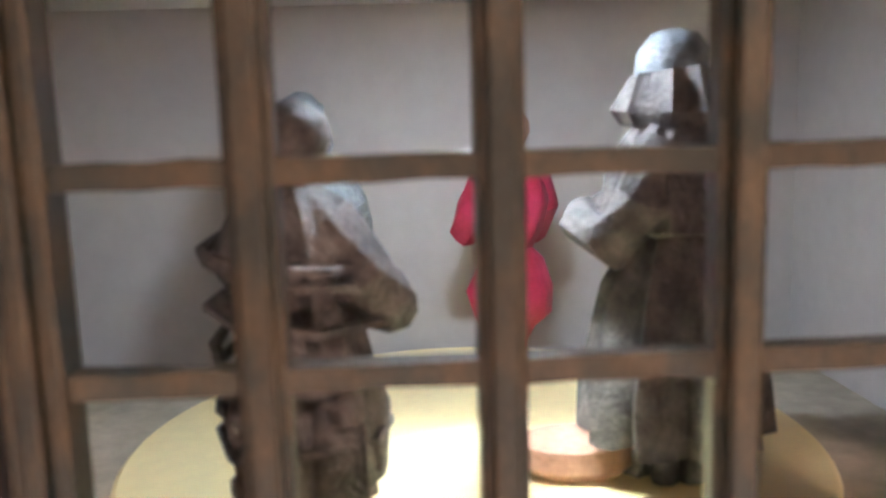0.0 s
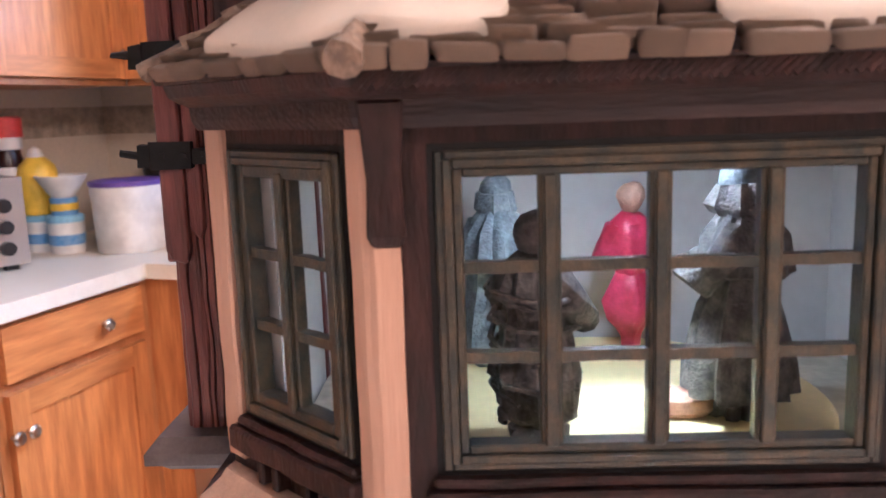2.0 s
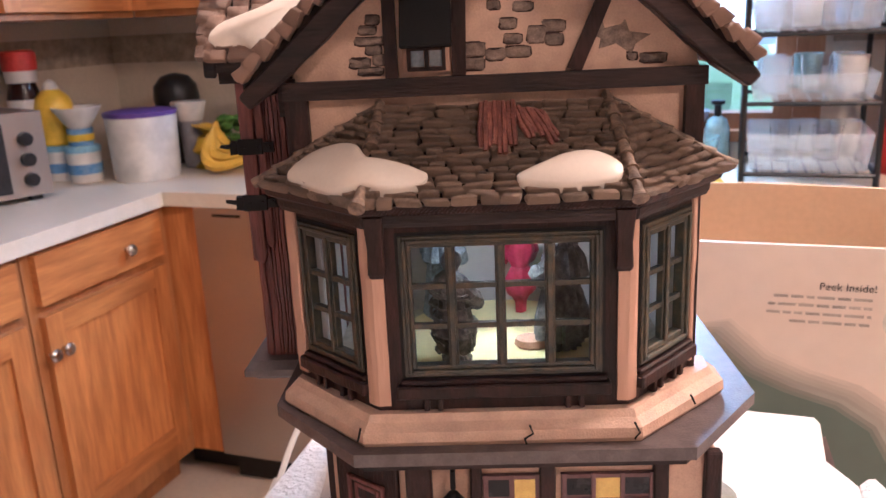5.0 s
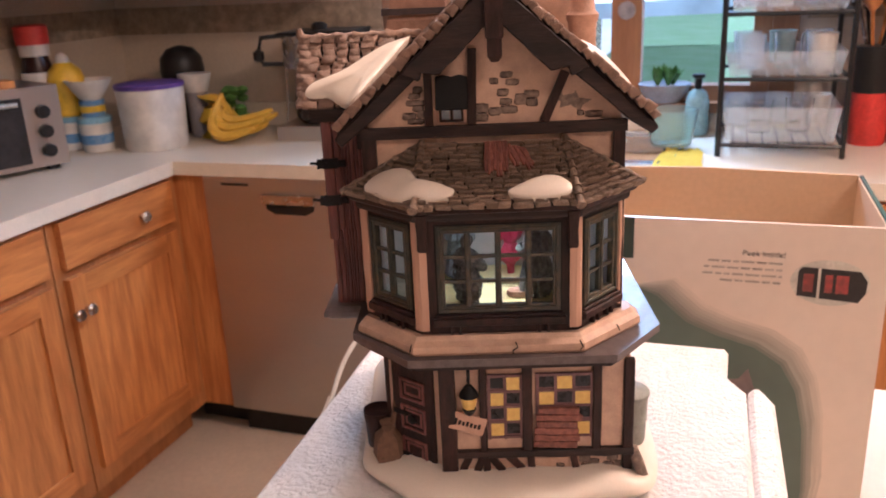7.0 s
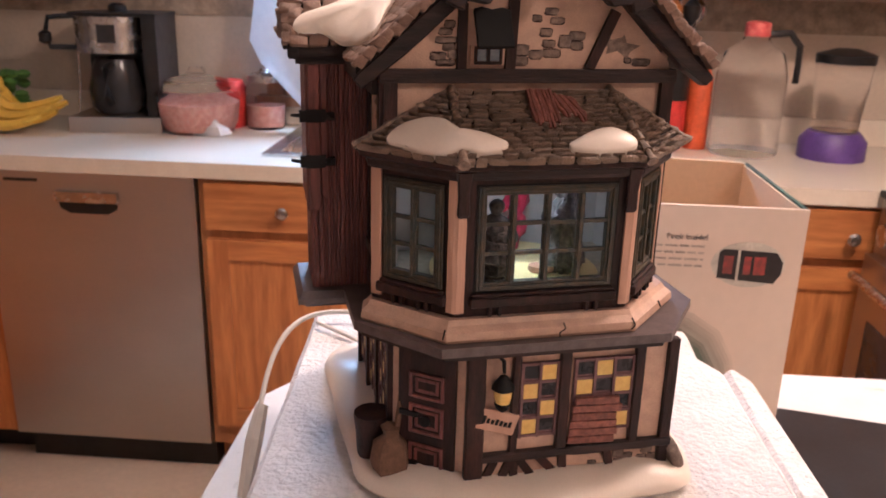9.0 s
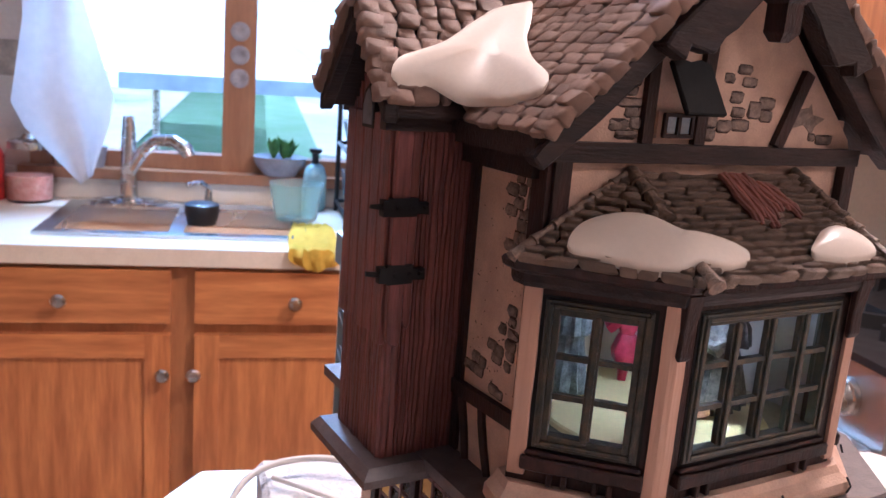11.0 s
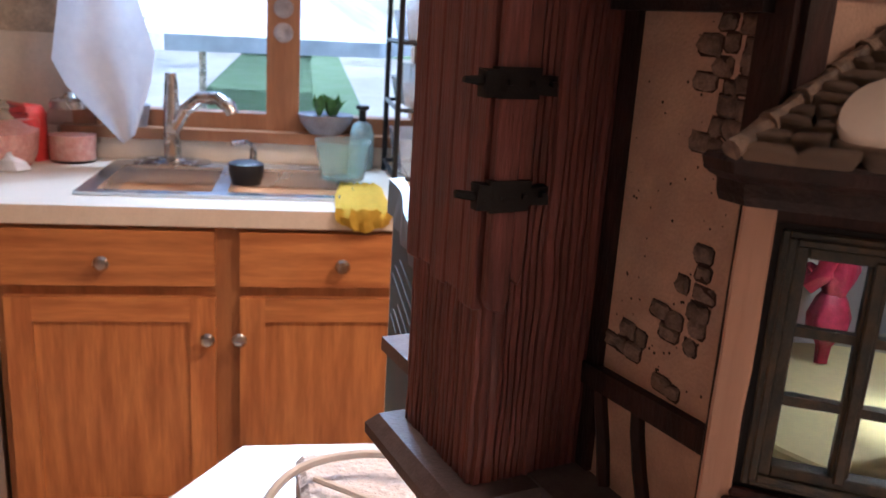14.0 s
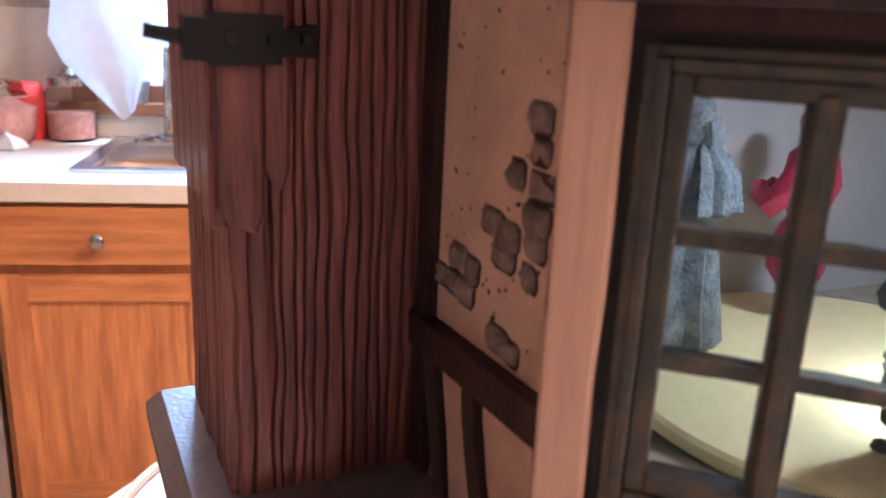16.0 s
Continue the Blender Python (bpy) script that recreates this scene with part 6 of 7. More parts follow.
tube(bm, [(-0.815, 2.24, 1.60), (-0.545, 2.24, 1.60)], 0.012, 10)
for u in (-0.81, -0.55):
    box(bm, u - 0.006, u + 0.006, 2.23, V1 - 0.023, 1.585, 1.615)
part("rail", bm, CASING, holder)
# yellow cloth over the worktop's edge
bm = bmnew()
grid = []
prof = [(2.02, 0.9135), (1.95, 0.916), (1.85, 0.9145), (1.77, 0.9165), (1.722, 0.912), (1.716, 0.902), (1.717, 0.893), (1.72, 0.886)]
for i, (v, z) in enumerate(prof):
    row = []
    for s in range(13):
        x = s / 12
        w = 0.135 - 0.010 * abs(i - 4)
        row.append(bm.verts.new((-0.02 + (x - 0.5) * w + 0.004 * math.sin(i * 2), v + (0.008 * math.sin(s * 1.7) if i > 4 else 0) - (0.004 if i > 4 else 0), z + (0.010 * abs(math.sin(s * 1.3 + i)) if i < 5 else 0.02 * (0.5 - abs(x - 0.45)) * (i - 5) * -1))))
    grid.append(row)
for a, b in zip(grid, grid[1:]):
    for i in range(12):
        bm.faces.new((a[i], a[i + 1], b[i + 1], b[i]))
bmesh.ops.solidify(bm, geom=bm.faces, thickness=0.003)
solo("yellow_cloth", bm, CLOTH_YELLOW, K, "yellow dishcloth draped over the worktop edge", "dishcloth", smooth=True)
turned("glass_bowl", [(0.05, 0), (0.055, 0.004), (0.068, 0.07), (0.072, 0.10), (0.068, 0.10), (0.062, 0.07), (0.05, 0.012), (0.004, 0.01)], AQUA_GLASS, kit(-0.055, 2.075, rim), "pale aqua glass bowl by the sink", "bowl")
# a black cup, modelled without its white top
turned("black_strainer", [(0.035, 0), (0.042, 0.03), (0.042, 0.05), (0.03, 0.055)], BLACK, kit(-0.29, 1.985, 0.917), "small black cup at the sink", "strainer")
jar("soap_bottle", "green soap bottle with a black pump", "soap bottle", kit(0.005, 2.28, TOPZ), (("bottle", [(0.03, 0), (0.034, 0.01), (0.034, 0.10), (0.026, 0.125), (0.012, 0.135)], AQUA), ("pump", [(0.01, 0.135), (0.01, 0.165), (0.018, 0.168), (0.018, 0.178)], BLACK)))


def leaves(bm, n, reach, h, width, spread):
    for k in range(n):
        a = k * 2.4
        tip = Vector((math.cos(a) * reach * rng.uniform(0.4, 1), math.sin(a) * reach * rng.uniform(0.4, 1), h * rng.uniform(0.6, 1)))
        side = Vector((-math.sin(a), math.cos(a), 0)) * width
        mid = tip * 0.55 + Vector((0, 0, h * spread))
        p = [bm.verts.new(q) for q in (Vector((0, 0, 0)), mid + side, tip, mid - side)]
        bm.faces.new(p)


pot = thing("sill_plant", "leafy plant in a blue-grey pot on the windowsill", "potted plant", kit(-0.605, 2.325, WZA + 0.001))
bm = bmnew()
lathe(bm, [(0.028, 0), (0.036, 0.05), (0.039, 0.058), (0.034, 0.055)], 18)
part("pot", bm, TERRA, pot, smooth=True)
bm = bmnew()
leaves(bm, 22, 0.06, 0.28, 0.013, 0.12)
bmesh.ops.translate(bm, vec=(0, 0, 0.05), verts=bm.verts)
part("foliage", bm, LEAF, pot)
pot = thing("sill_planter", "low bowl of small succulents on the windowsill", "potted plant", kit(-0.095, 2.325, WZA + 0.001))
bm = bmnew()
lathe(bm, [(0.045, 0), (0.07, 0.03), (0.078, 0.055), (0.072, 0.052)], 20)
part("bowl", bm, TERRA, pot, smooth=True)
bm = bmnew()
for k in range(5):
    b2 = bmnew()
    leaves(b2, 12, 0.035, 0.07, 0.010, 0.1)
    bmesh.ops.translate(b2, vec=(0.025 * math.cos(k * 1.3), 0.025 * math.sin(k * 1.3), 0.045), verts=b2.verts)
    me = bpy.data.meshes.new("tmp")
    b2.to_mesh(me)
    b2.free()
    bm.from_mesh(me)
    bpy.data.meshes.remove(me)
part("foliage", bm, LEAF, pot)

# dish tower with its trays and glasses
rack = thing("dish_rack", "black wire dish tower with clear trays and glasses", "dish rack", kit(0.07, 1.98, TOPZ))
RW, RD, RH = 0.30, 0.30, 0.78
for x in (0, RW):
    for y in (0, RD):
        bm = bmnew()
        tube(bm, [(x, y, 0), (x, y, RH)], 0.007, 8)
        part("upright", bm, BLACK, rack, smooth=True)
for z in (0.03, 0.20, 0.36, 0.56):
    bm = bmnew()
    for a, b in (((0, 0), (RW, 0)), ((RW, 0), (RW, RD)), ((RW, RD), (0, RD)), ((0, RD), (0, 0))):
        tube(bm, [(*a, z), (*b, z)], 0.006, 6)
    shelf = part("shelf", bm, BLACK, rack, smooth=True)
    for k in range(1, 8):
        bm = bmnew()
        tube(bm, [(RW * k / 8, 0, z), (RW * k / 8, RD, z)], 0.0025, 5)
        part("wire", bm, BLACK, shelf, smooth=True)
for z, h in ((0.037, 0.09), (0.207, 0.06), (0.367, 0.07)):
    bm = bmnew()
    loft(bm, [[(a, b, c) for a, b in ((0.02 - k, 0.02 - k), (RW - 0.02 + k, 0.02 - k), (RW - 0.02 + k, RD - 0.02 + k), (0.02 - k, RD - 0.02 + k))] for c, k in ((z, 0), (z + h, 0.012))], cap=False)
    bmesh.ops.solidify(bm, geom=bm.faces, thickness=0.003)
    part("clear_tray", bm, FROST, rack)
for x, y, z, mt in ((0.07, 0.08, 0.215, FROST), (0.16, 0.1, 0.215, TINT), (0.24, 0.09, 0.215, WHITE_PLASTIC), (0.06, 0.19, 0.215, FROST), (0.15, 0.2, 0.215, AQUA), (0.24, 0.2, 0.215, FROST), (0.13, 0.06, 0.375, WHITE_PLASTIC), (0.05, 0.07, 0.375, FROST), (0.05, 0.2, 0.045, FROST), (0.25, 0.2, 0.045, WHITE_PLASTIC), (0.15, 0.22, 0.045, FROST), (0.08, 0.2, 0.375, TINT), (0.2, 0.12, 0.375, TINT), (0.24, 0.22, 0.375, BLUE), (0.1, 0.1, 0.045, TINT), (0.2, 0.12, 0.045, TINT)):
    turned("tumbler", [(0.03, 0), (0.036, 0.09), (0.033, 0.09), (0.027, 0.006), (0.002, 0.005)], mt, K @ pose(0.07 + x, 1.98 + y, TOPZ + z), "clear drinking tumbler drying in the rack", "tumbler", group="tumblers in the rack")
bm = bmnew()
lathe(bm, [(0.10, 0), (0.13, 0.04), (0.14, 0.1), (0.12, 0.13), (0.02, 0.14)], 20)
solo("dark_colander", bm, BLACK, K @ pose(0.22, 2.13, TOPZ + 0.57), "dark colander on top of the dish rack", "colander", smooth=True)
jar("utensil_crock", "red and black crock full of kitchen utensils", "crock", kit(0.45, 2.19, TOPZ), (("crock", [(0.045, 0), (0.048, 0.01), (0.048, 0.14)], RED), ("band", [(0.049, 0.14), (0.049, 0.26), (0.04, 0.262)], BLACK)))
for k in range(6):
    bm = bmnew()
    a = k * 1.05
    tube(bm, [(0.02 * math.cos(a), 0.02 * math.sin(a), 0.25), (0.05 * math.cos(a), 0.05 * math.sin(a), 0.36)], 0.005, 6)
    lathe(bm, [(0.006, 0), (0.022, 0.02), (0.024, 0.05), (0.006, 0.07)], 10, (0.05 * math.cos(a), 0.05 * math.sin(a), 0.35))
    solo("utensil", bm, (CHROME, OAK, BLACK)[k % 3], kit(0.45, 2.19, TOPZ), "kitchen utensil standing in the crock", "utensil", "utensils in the crock", smooth=True)
turned("orange_bottle", [(0.032, 0), (0.034, 0.01), (0.034, 0.2), (0.03, 0.21), (0.02, 0.23)], ORANGE, kit(0.535, 2.2, TOPZ), "tall orange-red bottle on the worktop", "bottle")
jug = jar("water_jug", "large clear plastic water jug with a pink cap", "jug", kit(0.66, 2.15, TOPZ), (("jug", [(0.09, 0), (0.095, 0.01), (0.095, 0.22), (0.08, 0.28), (0.04, 0.31), (0.03, 0.33)], TINT), ("cap", [(0.034, 0.325), (0.034, 0.36), (0.02, 0.365)], PINK)))
bm = bmnew()
tube(bm, [(0.03, 0, 0.33), (0.09, 0, 0.335), (0.12, 0, 0.30), (0.12, 0, 0.2)], 0.010, 8)
part("handle", bm, BLACK, jug, smooth=True)
jar("blender_jar", "clear blender jar on a dark blue base", "blender", kit(0.90, 2.13, TOPZ), (("base", [(0.09, 0), (0.09, 0.05), (0.07, 0.075)], PURPLE), ("jar", [(0.06, 0.08), (0.075, 0.26), (0.07, 0.26)], TINT), ("lid", [(0.078, 0.262), (0.078, 0.285), (0.03, 0.30)], BLACK)))

# upper cabinets
def upper(label, m, width, z0=1.385, z1=2.15, depth=0.32, n=2):
    cab = thing("wall_cabinet", label, "cabinet", m, "wall cabinets")
    bm = bmnew()
    box(bm, 0, width, 0, depth, z0, z1)
    part("body", bm, OAK_DARK, cab)
    w = width / n
    for k in range(n):
        panel_door(cab, "door", k * w + 0.012, (k + 1) * w - 0.012, z0 + 0.02, z1 - 0.02, -0.02, (k * w + (w - 0.045 if k % 2 == 0 else 0.045), z0 + 0.09))
    return cab


UW = K @ pose(-1.745, 0, 0, 0, 0, 90)
upper("oak wall cabinet above the worktop", UW @ pose(1.555, 0, 0), 0.53, n=1)
upper("oak wall cabinet above the worktop", UW @ pose(0.75, 0, 0), 0.80)
upper("oak wall cabinet above the worktop", UW @ pose(-0.1, 0, 0), 0.84)
upper("oak wall cabinet beside the window", K @ pose(0.42, 2.025, 0), 0.80)
upper("oak wall cabinet over the cooker", K @ pose(1.205, 1.72, 0, 0, 0, -90), 0.76)
upper("oak wall cabinet in the corner", K @ pose(-1.74, 2.085, 0), 0.60, depth=0.26, n=1)

# cooker and counter on the other side
cook = thing("cooker", "steel cooker with a row of knobs and black hob", "cooker", K @ pose(0.882, 1.722, 0, 0, 0, -90))
bm = bmnew()
box(bm, 0, 0.76, 0, 0.64, 0.05, 0.90)
bevel(bm, 0.008)
part("body", bm, STEEL, cook)
bm = bmnew()
box(bm, 0.0, 0.76, -0.01, 0.64, 0.9, 0.915)
part("hob", bm, BLACK, cook, "black hob")
bm = bmnew()
box(bm, 0.10, 0.66, -0.032, -0.026, 0.30, 0.62)
part("oven_window", bm, DARK_GLASS, cook)
bm = bmnew()
tube(bm, [(0.06, -0.065, 0.72), (0.70, -0.065, 0.72)], 0.012, 10)
part("handle", bm, CHROME, cook, smooth=True)
for k in range(5):
    bm = bmnew()
    lathe(bm, [(0.036, 0), (0.034, 0.012), (0.030, 0.014), (0.027, 0.036), (0.004, 0.038)], 18, m=Matrix.Translation((0.1 + 0.14 * k, 0, 0.83)) @ Matrix.Rotation(radians(90), 4, "X"))
    part("control_knob", bm, CHROME, cook, smooth=True)
bm = bmnew()
for x in (0.2, 0.56):
    for y in (0.18, 0.46):
        for a in (0, 60, 120):
            c, s = math.cos(radians(a)) * 0.1, math.sin(radians(a)) * 0.1
            beam(bm, (x - c, y - s, 0.93), (x + c, y + s, 0.93), 0.012, 0.03)
part("grate", bm, BLACK, cook, "black iron grates")
# upright black panel puts the shadow below the wall cabinet into colour
bm = bmnew()
box(bm, 0.0, 0.76, 0.60, 0.64, 0.916, 1.17)
bevel(bm, 0.01, 2)
part("backguard", bm, BLACK, cook, "black upright backguard drawn for the shadow behind the hob")
bm = bmnew()
box(bm, 0.02, 0.74, -0.028, -0.002, 0.10, 0.765)
bevel(bm, 0.008, 2)
part("oven_door", bm, STEEL, cook, "steel oven door")

# ceiling lamps out of view; the last two are added fill
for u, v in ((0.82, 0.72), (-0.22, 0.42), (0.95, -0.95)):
    fit = thing("unseen_ceiling_lamp", "assumed round flush ceiling lamp out of view, glowing warm", "ceiling lamp", kit(u, v, 2.335), "ceiling lamps")
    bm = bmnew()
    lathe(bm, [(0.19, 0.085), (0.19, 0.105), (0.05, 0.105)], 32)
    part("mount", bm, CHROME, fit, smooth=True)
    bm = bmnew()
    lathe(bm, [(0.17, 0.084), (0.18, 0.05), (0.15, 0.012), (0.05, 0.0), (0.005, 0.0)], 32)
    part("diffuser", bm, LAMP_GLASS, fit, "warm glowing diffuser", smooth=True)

# ---- island with what stands on it ----
isl = thing("kitchen_island", "oak island with a white laminate top and clipped corners", "island", K)
bm = bmnew()
prism(bm, [(-0.29, 0.565), (-0.29, -1.2), (0.70, -1.2), (0.70, 0.615), (0.615, 0.70), (-0.205, 0.70)], 0.872, 0.9095)
bevel(bm, 0.004)
part("top", bm, WHITE_TOP, isl, "white laminate top")
bm = bmnew()
prism(bm, [(-0.2, 0.53), (-0.2, -1.1), (0.62, -1.1), (0.62, 0.6), (-0.14, 0.6)], 0.0, 0.872)
part("body", bm, OAK, isl)

# polystyrene block
foam = thing("polystyrene_block", "white polystyrene packing block carrying the model house", "packing block", K)
bm = bmnew()
out = [(-0.128, -0.15), (0.112, -0.15), (0.108, 0.03), (0.104, 0.195), (0.093, 0.214), (0.0935, 0.254), (-0.152, 0.254), (-0.138, 0.06)]
prism(bm, out, 0.9105, 1.1495)
bmesh.ops.subdivide_edges(bm, edges=[e for e in bm.edges if e.calc_length() > 0.03], cuts=7)
rough_up(bm, 0.0009, 0.012, 5)
for v in bm.verts:
    v.co.z = max(v.co.z, 0.9105) if v.co.z < 1 else min(v.co.z, 1.1498)
bevel(bm, 0.003)
part("block", bm, FOAM, foam)
bm = bmnew()
prism(bm, [(0.1135, -0.15), (0.127, -0.15), (0.121, 0.19), (0.1135, 0.206), (0.1055, 0.204), (0.1065, 0.10)], 0.9105, 1.147)
bmesh.ops.subdivide_edges(bm, edges=[e for e in bm.edges if e.calc_length() > 0.02], cuts=9)
rough_up(bm, 0.0012, 0.008, 9)
bevel(bm, 0.003)
part("rim", bm, FOAM, foam, "chipped raised rim")
bm = bmnew()
for k in range(16):
    v0 = -0.14 + k * 0.021
    lathe(bm, [(0.0004, -0.0012), (0.0018, 0), (0.0004, 0.0012)], 6, (0.1245 - 0.01 * (v0 + 0.14) / 0.34 + rng.uniform(-0.001, 0.002), v0, 1.1465))
part("crumbs", bm, FOAM, foam, "loose foam crumbs")
# lead of the house lamp with its switch
cord = thing("lamp_cord", "white lamp cord with an inline switch over the foam", "cord", K)
def flowing(pts, n=6):
    """Points of a smooth curve through pts."""
    q = [Vector(p) for p in pts]
    q = [q[0]] + q + [q[-1]]
    out = []
    for i in range(1, len(q) - 2):
        for k in range(n):
            t = k / n
            out.append(0.5 * (2 * q[i] + (q[i + 1] - q[i - 1]) * t + (2 * q[i - 1] - 5 * q[i] + 4 * q[i + 1] - q[i + 2]) * t * t + (3 * q[i] - q[i - 1] - 3 * q[i + 1] + q[i + 2]) * t ** 3))
    return out + [q[-1]]


bm = bmnew()
tube(bm, flowing([(-0.075, 0.20, 1.1523), (-0.095, 0.225, 1.1555), (-0.125, 0.236, 1.1575), (-0.155, 0.226, 1.1545), (-0.168, 0.20, 1.138), (-0.170, 0.16, 1.10), (-0.172, 0.12, 1.05), (-0.190, 0.07, 0.98), (-0.235, 0.00, 0.915), (-0.262, -0.2, 0.913)]), 0.0017, 8)
part("cable", bm, WHITE_PLASTIC, cord, smooth=True)
bm = bmnew()
tube(bm, flowing([(-0.08, 0.17, 1.1515), (-0.11, 0.20, 1.152), (-0.145, 0.226, 1.1535)]), 0.0013, 7)
part("second_wire", bm, WHITE_PLASTIC, cord, smooth=True)
bm = bmnew()
tube(bm, [(-0.1690, 0.178, 1.118), (-0.1700, 0.163, 1.103), (-0.1710, 0.142, 1.078)], [0.004, 0.0055, 0.004], 8)
part("switch", bm, WHITE_PLASTIC, cord, "inline rocker switch")

# product box, open at the top
carton = thing("product_box", "open printed carton with bare card inside and torn top edge", "carton", K @ pose(-0.084, 0.385, 0.9105))
BW, BD, BH = 0.294, 0.175, 0.29
T = 0.003
bm = bmnew()
box(bm, 0, BW, 0, T, 0, BH)
part("front_panel", bm, PRINT_WHITE, carton, "cream printed front")
bm = bmnew()
box(bm, 0, T, T, BD, 0, BH)
part("side_panel", bm, PRINT_GREEN, carton, "dark green printed side")
bm = bmnew()
box(bm, BW - T, BW, T, BD, 0, BH)
part("side_panel", bm, PRINT_GREEN, carton)
bm = bmnew()
prism(bm, [(0, 0), (BW, 0), (BW, BH - 0.004), (BW - 0.006, BH + 0.0), (BW * 0.5, BH + 0.004), (0.0, BH)], -BD - T, -BD, Matrix.Rotation(radians(90), 4, "X"))
part("back_panel", bm, KRAFT, carton, "bare card back")
for x0, x1, y0, y1 in ((T, BW - T, T, T * 1.5), (T, T * 1.5, T, BD), (BW - T * 1.5, BW - T, T, BD)):
    bm = bmnew()
    box(bm, x0, x1, y0, y1, 0.002, BH - 0.002)
    part("lining", bm, KRAFT, carton, "bare card lining")
bm = bmnew()
box(bm, T, BW - T, T, BD, 0.0, 0.003)
part("bottom", bm, KRAFT, carton)
# worn folded edge at the top of the side
bm = bmnew()
loft(bm, [[(-0.004 - 0.003 * math.sin(i * 0.8), BD * i / 8, BH + 0.003), (0.006, BD * i / 8, BH + 0.005), (0.008, BD * i / 8, BH - 0.012), (-0.005 - 0.002 * (i % 2), BD * i / 8, BH - 0.016 - 0.002 * (i % 2))] for i in range(9)])
part("folded_edge", bm, FOIL, carton, "worn glossy folded edge")


def printed(name, pts, material, label, lift=0.0004, bar=False):
    bm = bmnew()
    prism(bm, pts, 0.0, lift, Matrix.Rotation(radians(90), 4, "X"))
    return part(name, bm, material, carton, label)


def rect(x0, x1, z0, z1):
    return [(x0, z0), (x1, z0), (x1, z1), (x0, z1)]


printed("green_band", rect(0.0, 0.100, BH - 0.036, BH - 0.0005), PRINT_GREEN, "dark green printed band")
for k in range(10):
    printed("band_lettering", rect(0.006 + k * 0.0078, 0.0105 + k * 0.0078, BH - 0.0225, BH - 0.0165), PRINT_PALE, "pale printed lettering", 0.0008)
def words(text, size, x, z, material, label):
    """Printed words on the carton's front, from x to the right."""
    curve = bpy.data.curves.new("words", "FONT")
    curve.body, curve.size = text, size
    ob = bpy.data.objects.new("words", curve)
    flat = bpy.data.meshes.new_from_object(ob)
    flat.materials.append(material)
    bpy.data.objects.remove(ob)
    made = tagged(new("printed_words", flat), label)
    made.parent = carton
    made.matrix_local = pose(x, -0.0007, z, 90, 0, 0)


words("A", 0.0125, 0.043, 0.2325, PRINT_GOLD, "gold printed capital letter")
words("CHRISTMAS", 0.0105, 0.0310, 0.2205, PRINT_GOLD, "gold printed title word")
for k in range(5):
    printed("title_lettering", rect(0.05 + k * 0.007, 0.0545 + k * 0.007, 0.209, 0.216 - 0.001 * (k % 2)), PRINT_GOLD, "gold printed lettering", 0.0006)
printed("quill", [(0.022, 0.212), (0.030, 0.232), (0.038, 0.246), (0.036, 0.236), (0.027, 0.222), (0.024, 0.210)], PRINT_GOLD, "gold printed quill", 0.0006)
printed("inkwell", [(0.012, 0.203), (0.026, 0.203), (0.025, 0.209), (0.020, 0.212), (0.015, 0.209)], PRINT_GOLD, "gold printed inkwell", 0.0006)
hill = [(0.085, 0.0), (0.242, 0.0), (0.247, 0.05), (0.243, 0.11), (0.235, 0.145), (0.222, 0.168), (0.20, 0.182), (0.17, 0.190), (0.145, 0.20), (0.12, 0.222), (0.10, 0.23), (0.088, 0.22)]
for k in range(9):
    t = k / 8
    tone = mat("misty_print", tuple(a + (b - a) * t ** 1.3 for a, b in zip((0.70, 0.59, 0.49), (0.115, 0.155, 0.125))), 0.4, scale=9, bump=0.0, spread=0.03)
    d = 0.017 * (1 - t)
    printed("printed_scene", [(x + d * 0.9, z + d) if x > 0.1 else (x, z) for x, z in hill], tone, "misty green printed night scene", 0.0003 + 0.00008 * k)
printed("printed_roof", [(0.09, 0.0), (0.225, 0.0), (0.222, 0.06), (0.213, 0.11), (0.204, 0.142), (0.197, 0.162), (0.19, 0.152), (0.165, 0.148), (0.12, 0.153), (0.115, 0.18), (0.102, 0.18), (0.10, 0.15)], PRINT_ROOF, "mauve printed rooftop", 0.0011)
for k, (a, b, z) in enumerate(((0.160, 0.218, 0.2565), (0.157, 0.217, 0.2510), (0.156, 0.217, 0.2455), (0.170, 0.217, 0.2400))):
    x = a
    while x < b - 0.002:
        w = rng.uniform(0.004, 0.011)
        printed("small_print", rect(x, min(x + w, b), z - 0.0008, z + 0.0008), PRINT_INK, "line of small grey print", 0.0005)
        x += w + 0.0018
fc = bpy.data.curves.new("peek_text", "FONT")
fc.body, fc.size, fc.align_x = "Peek Inside!", 0.0068, "RIGHT"
fo = bpy.data.objects.new("peek_text", fc)
me = bpy.data.meshes.new_from_object(fo)
me.materials.append(PRINT_DARK)
txt = new("printed_words", me)
txt.parent = carton
txt.matrix_local = pose(0.219, -0.0007, 0.2620, 90, 0, 0)
ell = [(0.2525 + 0.029 * math.cos(i * math.pi / 16), 0.243 + 0.019 * math.sin(i * math.pi / 16)) for i in range(32)]
printed("printed_oval", ell, PRINT_PALE, "oval printed picture", 0.0004)
printed("picture_window", [(0.229, 0.231), (0.274, 0.228), (0.279, 0.236), (0.2795, 0.246), (0.274, 0.254), (0.232, 0.2555), (0.229, 0.252)], PRINT_DARK, "dark printed window", 0.0008)
for x0, x1 in ((0.233, 0.2405), (0.249, 0.2545), (0.257, 0.266)):
    printed("picture_glow", rect(x0, x1, 0.235, 0.250), PRINT_RED, "red printed figure", 0.0012)
printed("picture_post", rect(0.2435, 0.2455, 0.229, 0.255), PRINT_PALE, "", 0.0014)
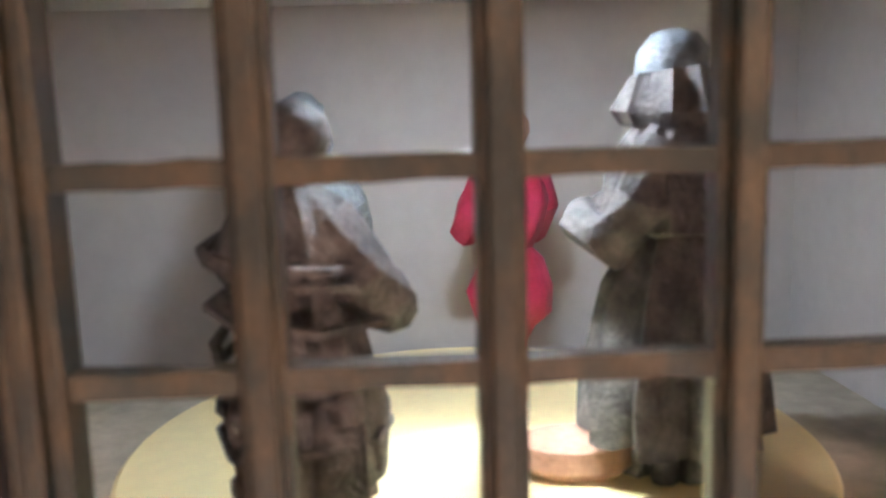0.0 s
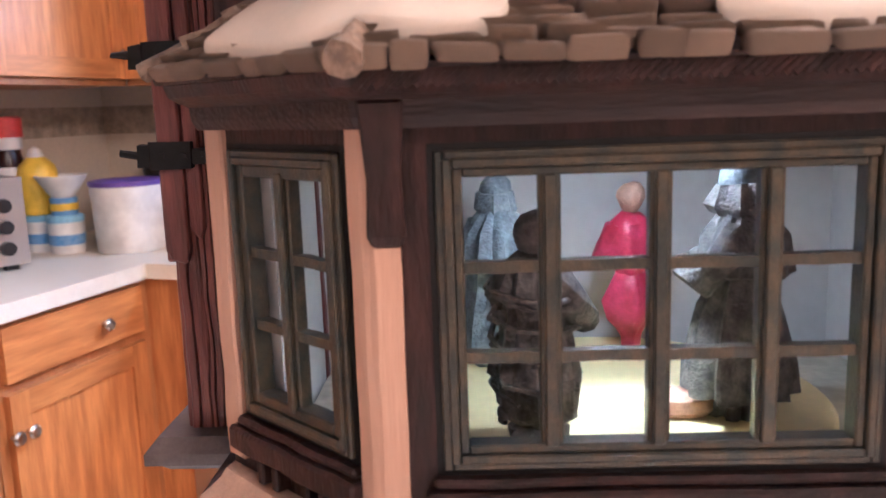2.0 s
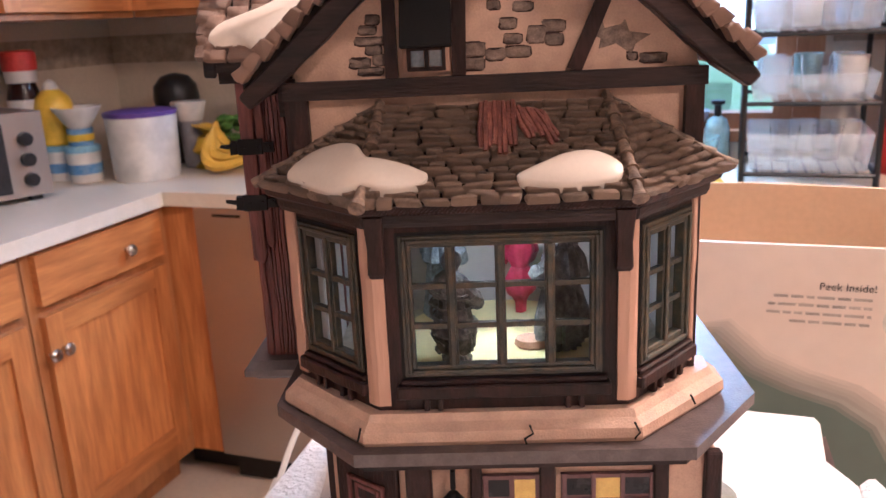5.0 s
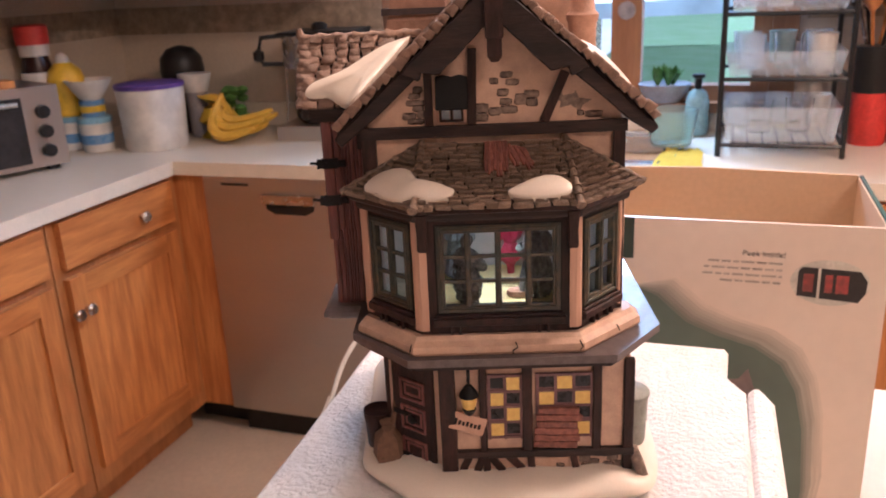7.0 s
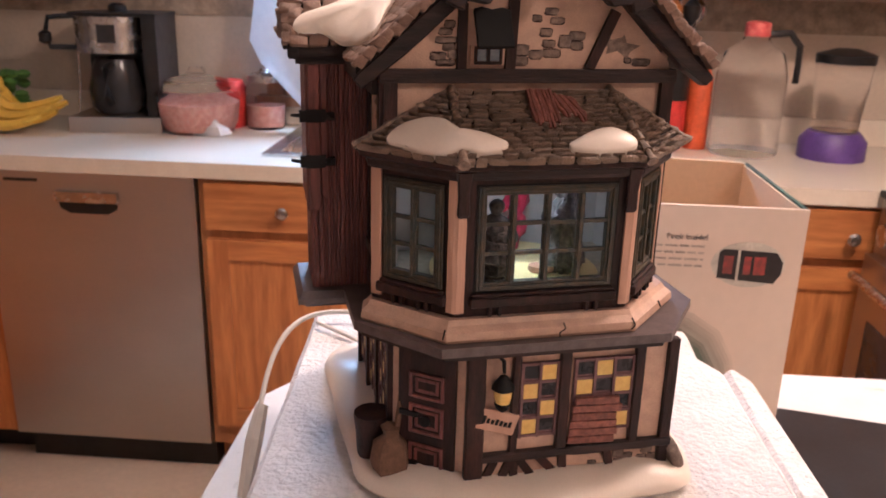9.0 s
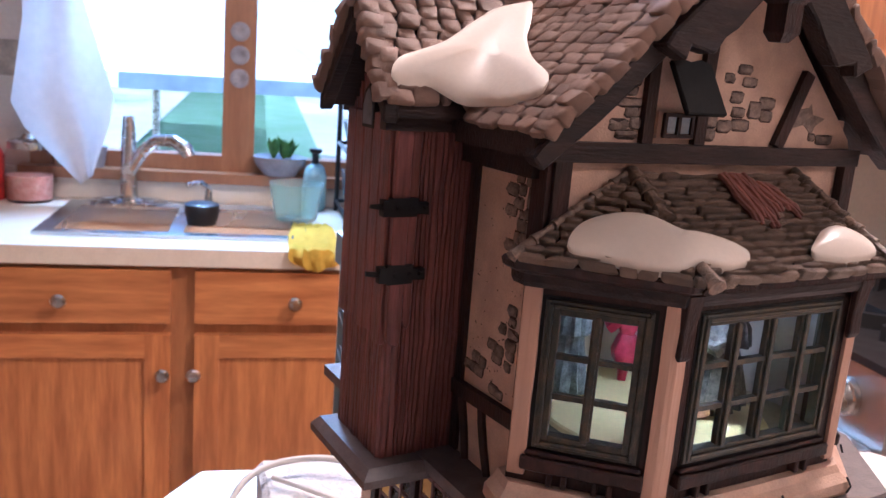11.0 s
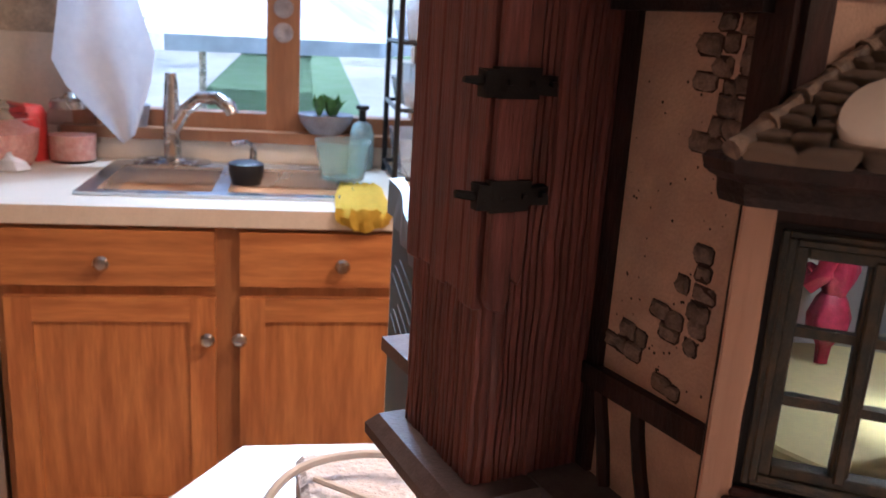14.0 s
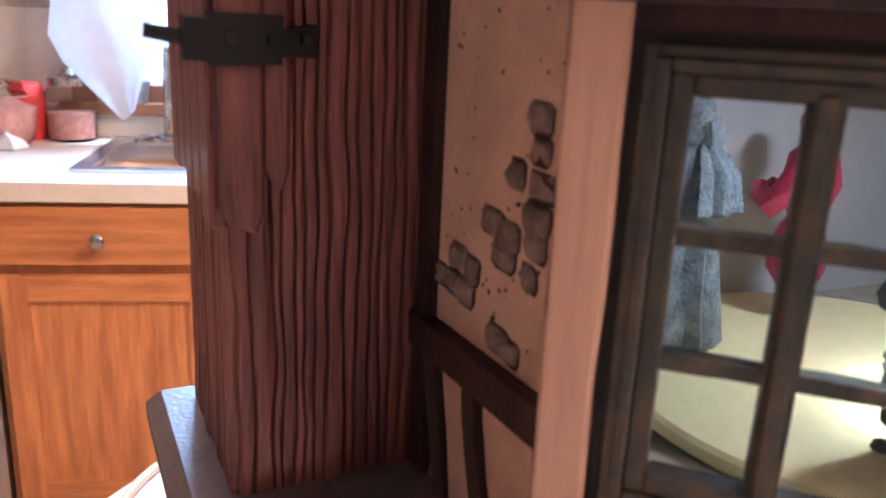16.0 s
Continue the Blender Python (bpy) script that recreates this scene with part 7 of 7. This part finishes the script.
for k in range(6):
    bm = bmnew()
    y0 = 0.02 + (k % 3) * 0.006
    box(bm, -0.0006, 0, y0, y0 + 0.10 + 0.03 * ((k * 7) % 3) * 0.5, 0, 0.0014)
    part("side_print", bm, PRINT_HILL, carton, "line of pale side print", m=Matrix.Translation((0, 0, 0.245 - k * 0.011)) @ Matrix.Rotation(radians(0), 4, "X"))
# tablet and its cable on the island
tab = thing("tablet", "dark tablet lying face up on the island", "tablet", kit(0.355, 0.42, 0.9098, -12))
bm = bmnew()
box(bm, -0.11, 0.14, -0.16, 0.155, 0, 0.009)
bevel(bm, 0.003, 2)
part("case", bm, CHROME, tab)
bm = bmnew()
box(bm, -0.108, 0.138, -0.158, 0.153, 0.0091, 0.0105)
part("screen", bm, BLACK, tab, "dark glass screen")
bm = bmnew()
tube(bm, [(0.235, 0.36, 0.9125), (0.255, 0.30, 0.9125), (0.29, 0.26, 0.9125), (0.36, 0.22, 0.9125)], 0.0025, 7)
solo("charging_cable", bm, BLACK, K, "thin black cable on the island", "cable", smooth=True)

# ---- outside the window ----
def bank(v):
    """Height of the garden, which rises away from the window."""
    return -0.9 + 0.03 * (min(v, 40) - 3) + 0.004 * max(0, v - 40)


def sheet(name, rows, material, label, lift=0.0):
    """A ground sheet from pairs of edges (v, u0, u1)."""
    bm = bmnew()
    last = None
    for v, u0, u1 in rows:
        pair = [bm.verts.new((u0 + (u1 - u0) * i / 6, v, bank(v) + lift)) for i in range(7)]
        if last:
            for i in range(6):
                bm.faces.new((last[i], last[i + 1], pair[i + 1], pair[i]))
        last = pair
    bmesh.ops.solidify(bm, geom=bm.faces, thickness=0.02)
    solo(name, bm, material, K, label, "ground", kind="structure")


sheet("lawn", [(v, -150, 150) for v in (V1 + 0.5, 6, 12, 20, 30, 60, 300)], GRASS, "sunlit lawn rising outside the window")
sheet("driveway", [(v, 1.0, 9.0) for v in (V1 + 0.6, 8, 16, 24, 32)], CONCRETE, "pale sunlit concrete drive", 0.02)
sheet("patio", [(v, -14.0, -2.4) for v in (V1 + 0.6, 8, 16, 24, 32)], CONCRETE, "pale sunlit concrete patio", 0.02)
umb = thing("patio_umbrella", "large white patio umbrella outside the window", "umbrella", kit(-1.0, 7.2, -0.78))
bm = bmnew()
n = 8
ring = [(1.9 * math.cos(2 * math.pi * i / n), 1.9 * math.sin(2 * math.pi * i / n), 1.95) for i in range(n)]
vs = [bm.verts.new(p) for p in ring]
lo = [bm.verts.new((x * 1.0, y * 1.0, 1.85)) for x, y, z in ring]
apex = bm.verts.new((0, 0, 2.95))
for i in range(n):
    bm.faces.new((vs[i], vs[(i + 1) % n], apex))
    bm.faces.new((lo[i], lo[(i + 1) % n], vs[(i + 1) % n], vs[i]))
part("canopy", bm, CANVAS, umb)
bm = bmnew()
tube(bm, [(0, 0, 0.0), (0, 0, 2.9)], 0.03, 10)
part("pole", bm, CHROME, umb)


def shrub(u, v, r, h, seed, label):
    sh = thing("shrub", label, "shrub", kit(u, v, bank(v) - 0.02))
    r_ = random.Random(seed)
    bm = bmnew()
    tube(bm, [(0, 0, 0), (0.02, 0, h * 0.3), (0, 0.02, h * 0.7)], [0.07, 0.05, 0.02], 7)
    part("trunk", bm, OAK_DARK, sh)
    co, fc_ = [], []
    for k in range(2600):
        a, b = r_.uniform(0, 2 * math.pi), math.acos(r_.uniform(-0.5, 1))
        rr = r_.uniform(0.72, 1.05) * (1 + 0.12 * math.sin(5 * a + seed))
        p = Vector((r * rr * math.sin(b) * math.cos(a), r * rr * math.sin(b) * math.sin(a), h * 0.5 + h * 0.5 * rr * math.cos(b)))
        q = Euler((r_.uniform(0, 6), r_.uniform(0, 6), r_.uniform(0, 6))).to_matrix()
        s = r_.uniform(0.05, 0.10)
        i = len(co)
        co += [tuple(p + q @ Vector(d) * s) for d in ((-1, 0, 0), (0, 0.6, 0.1), (1, 0, 0), (0, -0.6, 0.1))]
        fc_.append((i, i + 1, i + 2, i + 3))
    me = bpy.data.meshes.new("crown")
    me.from_pydata(co, [], fc_)
    me.materials.append(BUSH)
    ob = new("crown", me)
    ob.parent = sh


shrub(-7.5, 16, 0.9, 1.6, 1, "rounded green shrub in sunlight")
shrub(-5.6, 17, 0.8, 1.5, 2, "rounded green shrub in sunlight")
shrub(-9.5, 15, 1.2, 2.3, 3, "large green shrub behind the umbrella")
shrub(6.5, 24, 2.6, 5.5, 4, "tall leafy tree at the garden's end")
shrub(-9.0, 24, 3.0, 6.5, 5, "tall leafy tree at the garden's end")
nb = thing("neighbour_house", "pale neighbouring house with a grey roof", "house", kit(6.5, 34, bank(34)))
bm = bmnew()
box(bm, -2.4, 5, 0, 5, 0, 2.9)
part("wall", bm, SIDING, nb)
bm = bmnew()
prism(bm, [(-0.5, 2.9), (5.5, 2.9), (2.5, 4.8)], -2.8, 5.4, Matrix(((0, 0, 1, 0), (1, 0, 0, 0), (0, 1, 0, 0), (0, 0, 0, 1))))
part("roof", bm, ROOFING, nb)
for x in (-1.2, 1.0):
    bm = bmnew()
    box(bm, x, x + 0.9, -0.04, 0.02, 0.9, 2.2)
    part("window", bm, DARK_GLASS, nb)
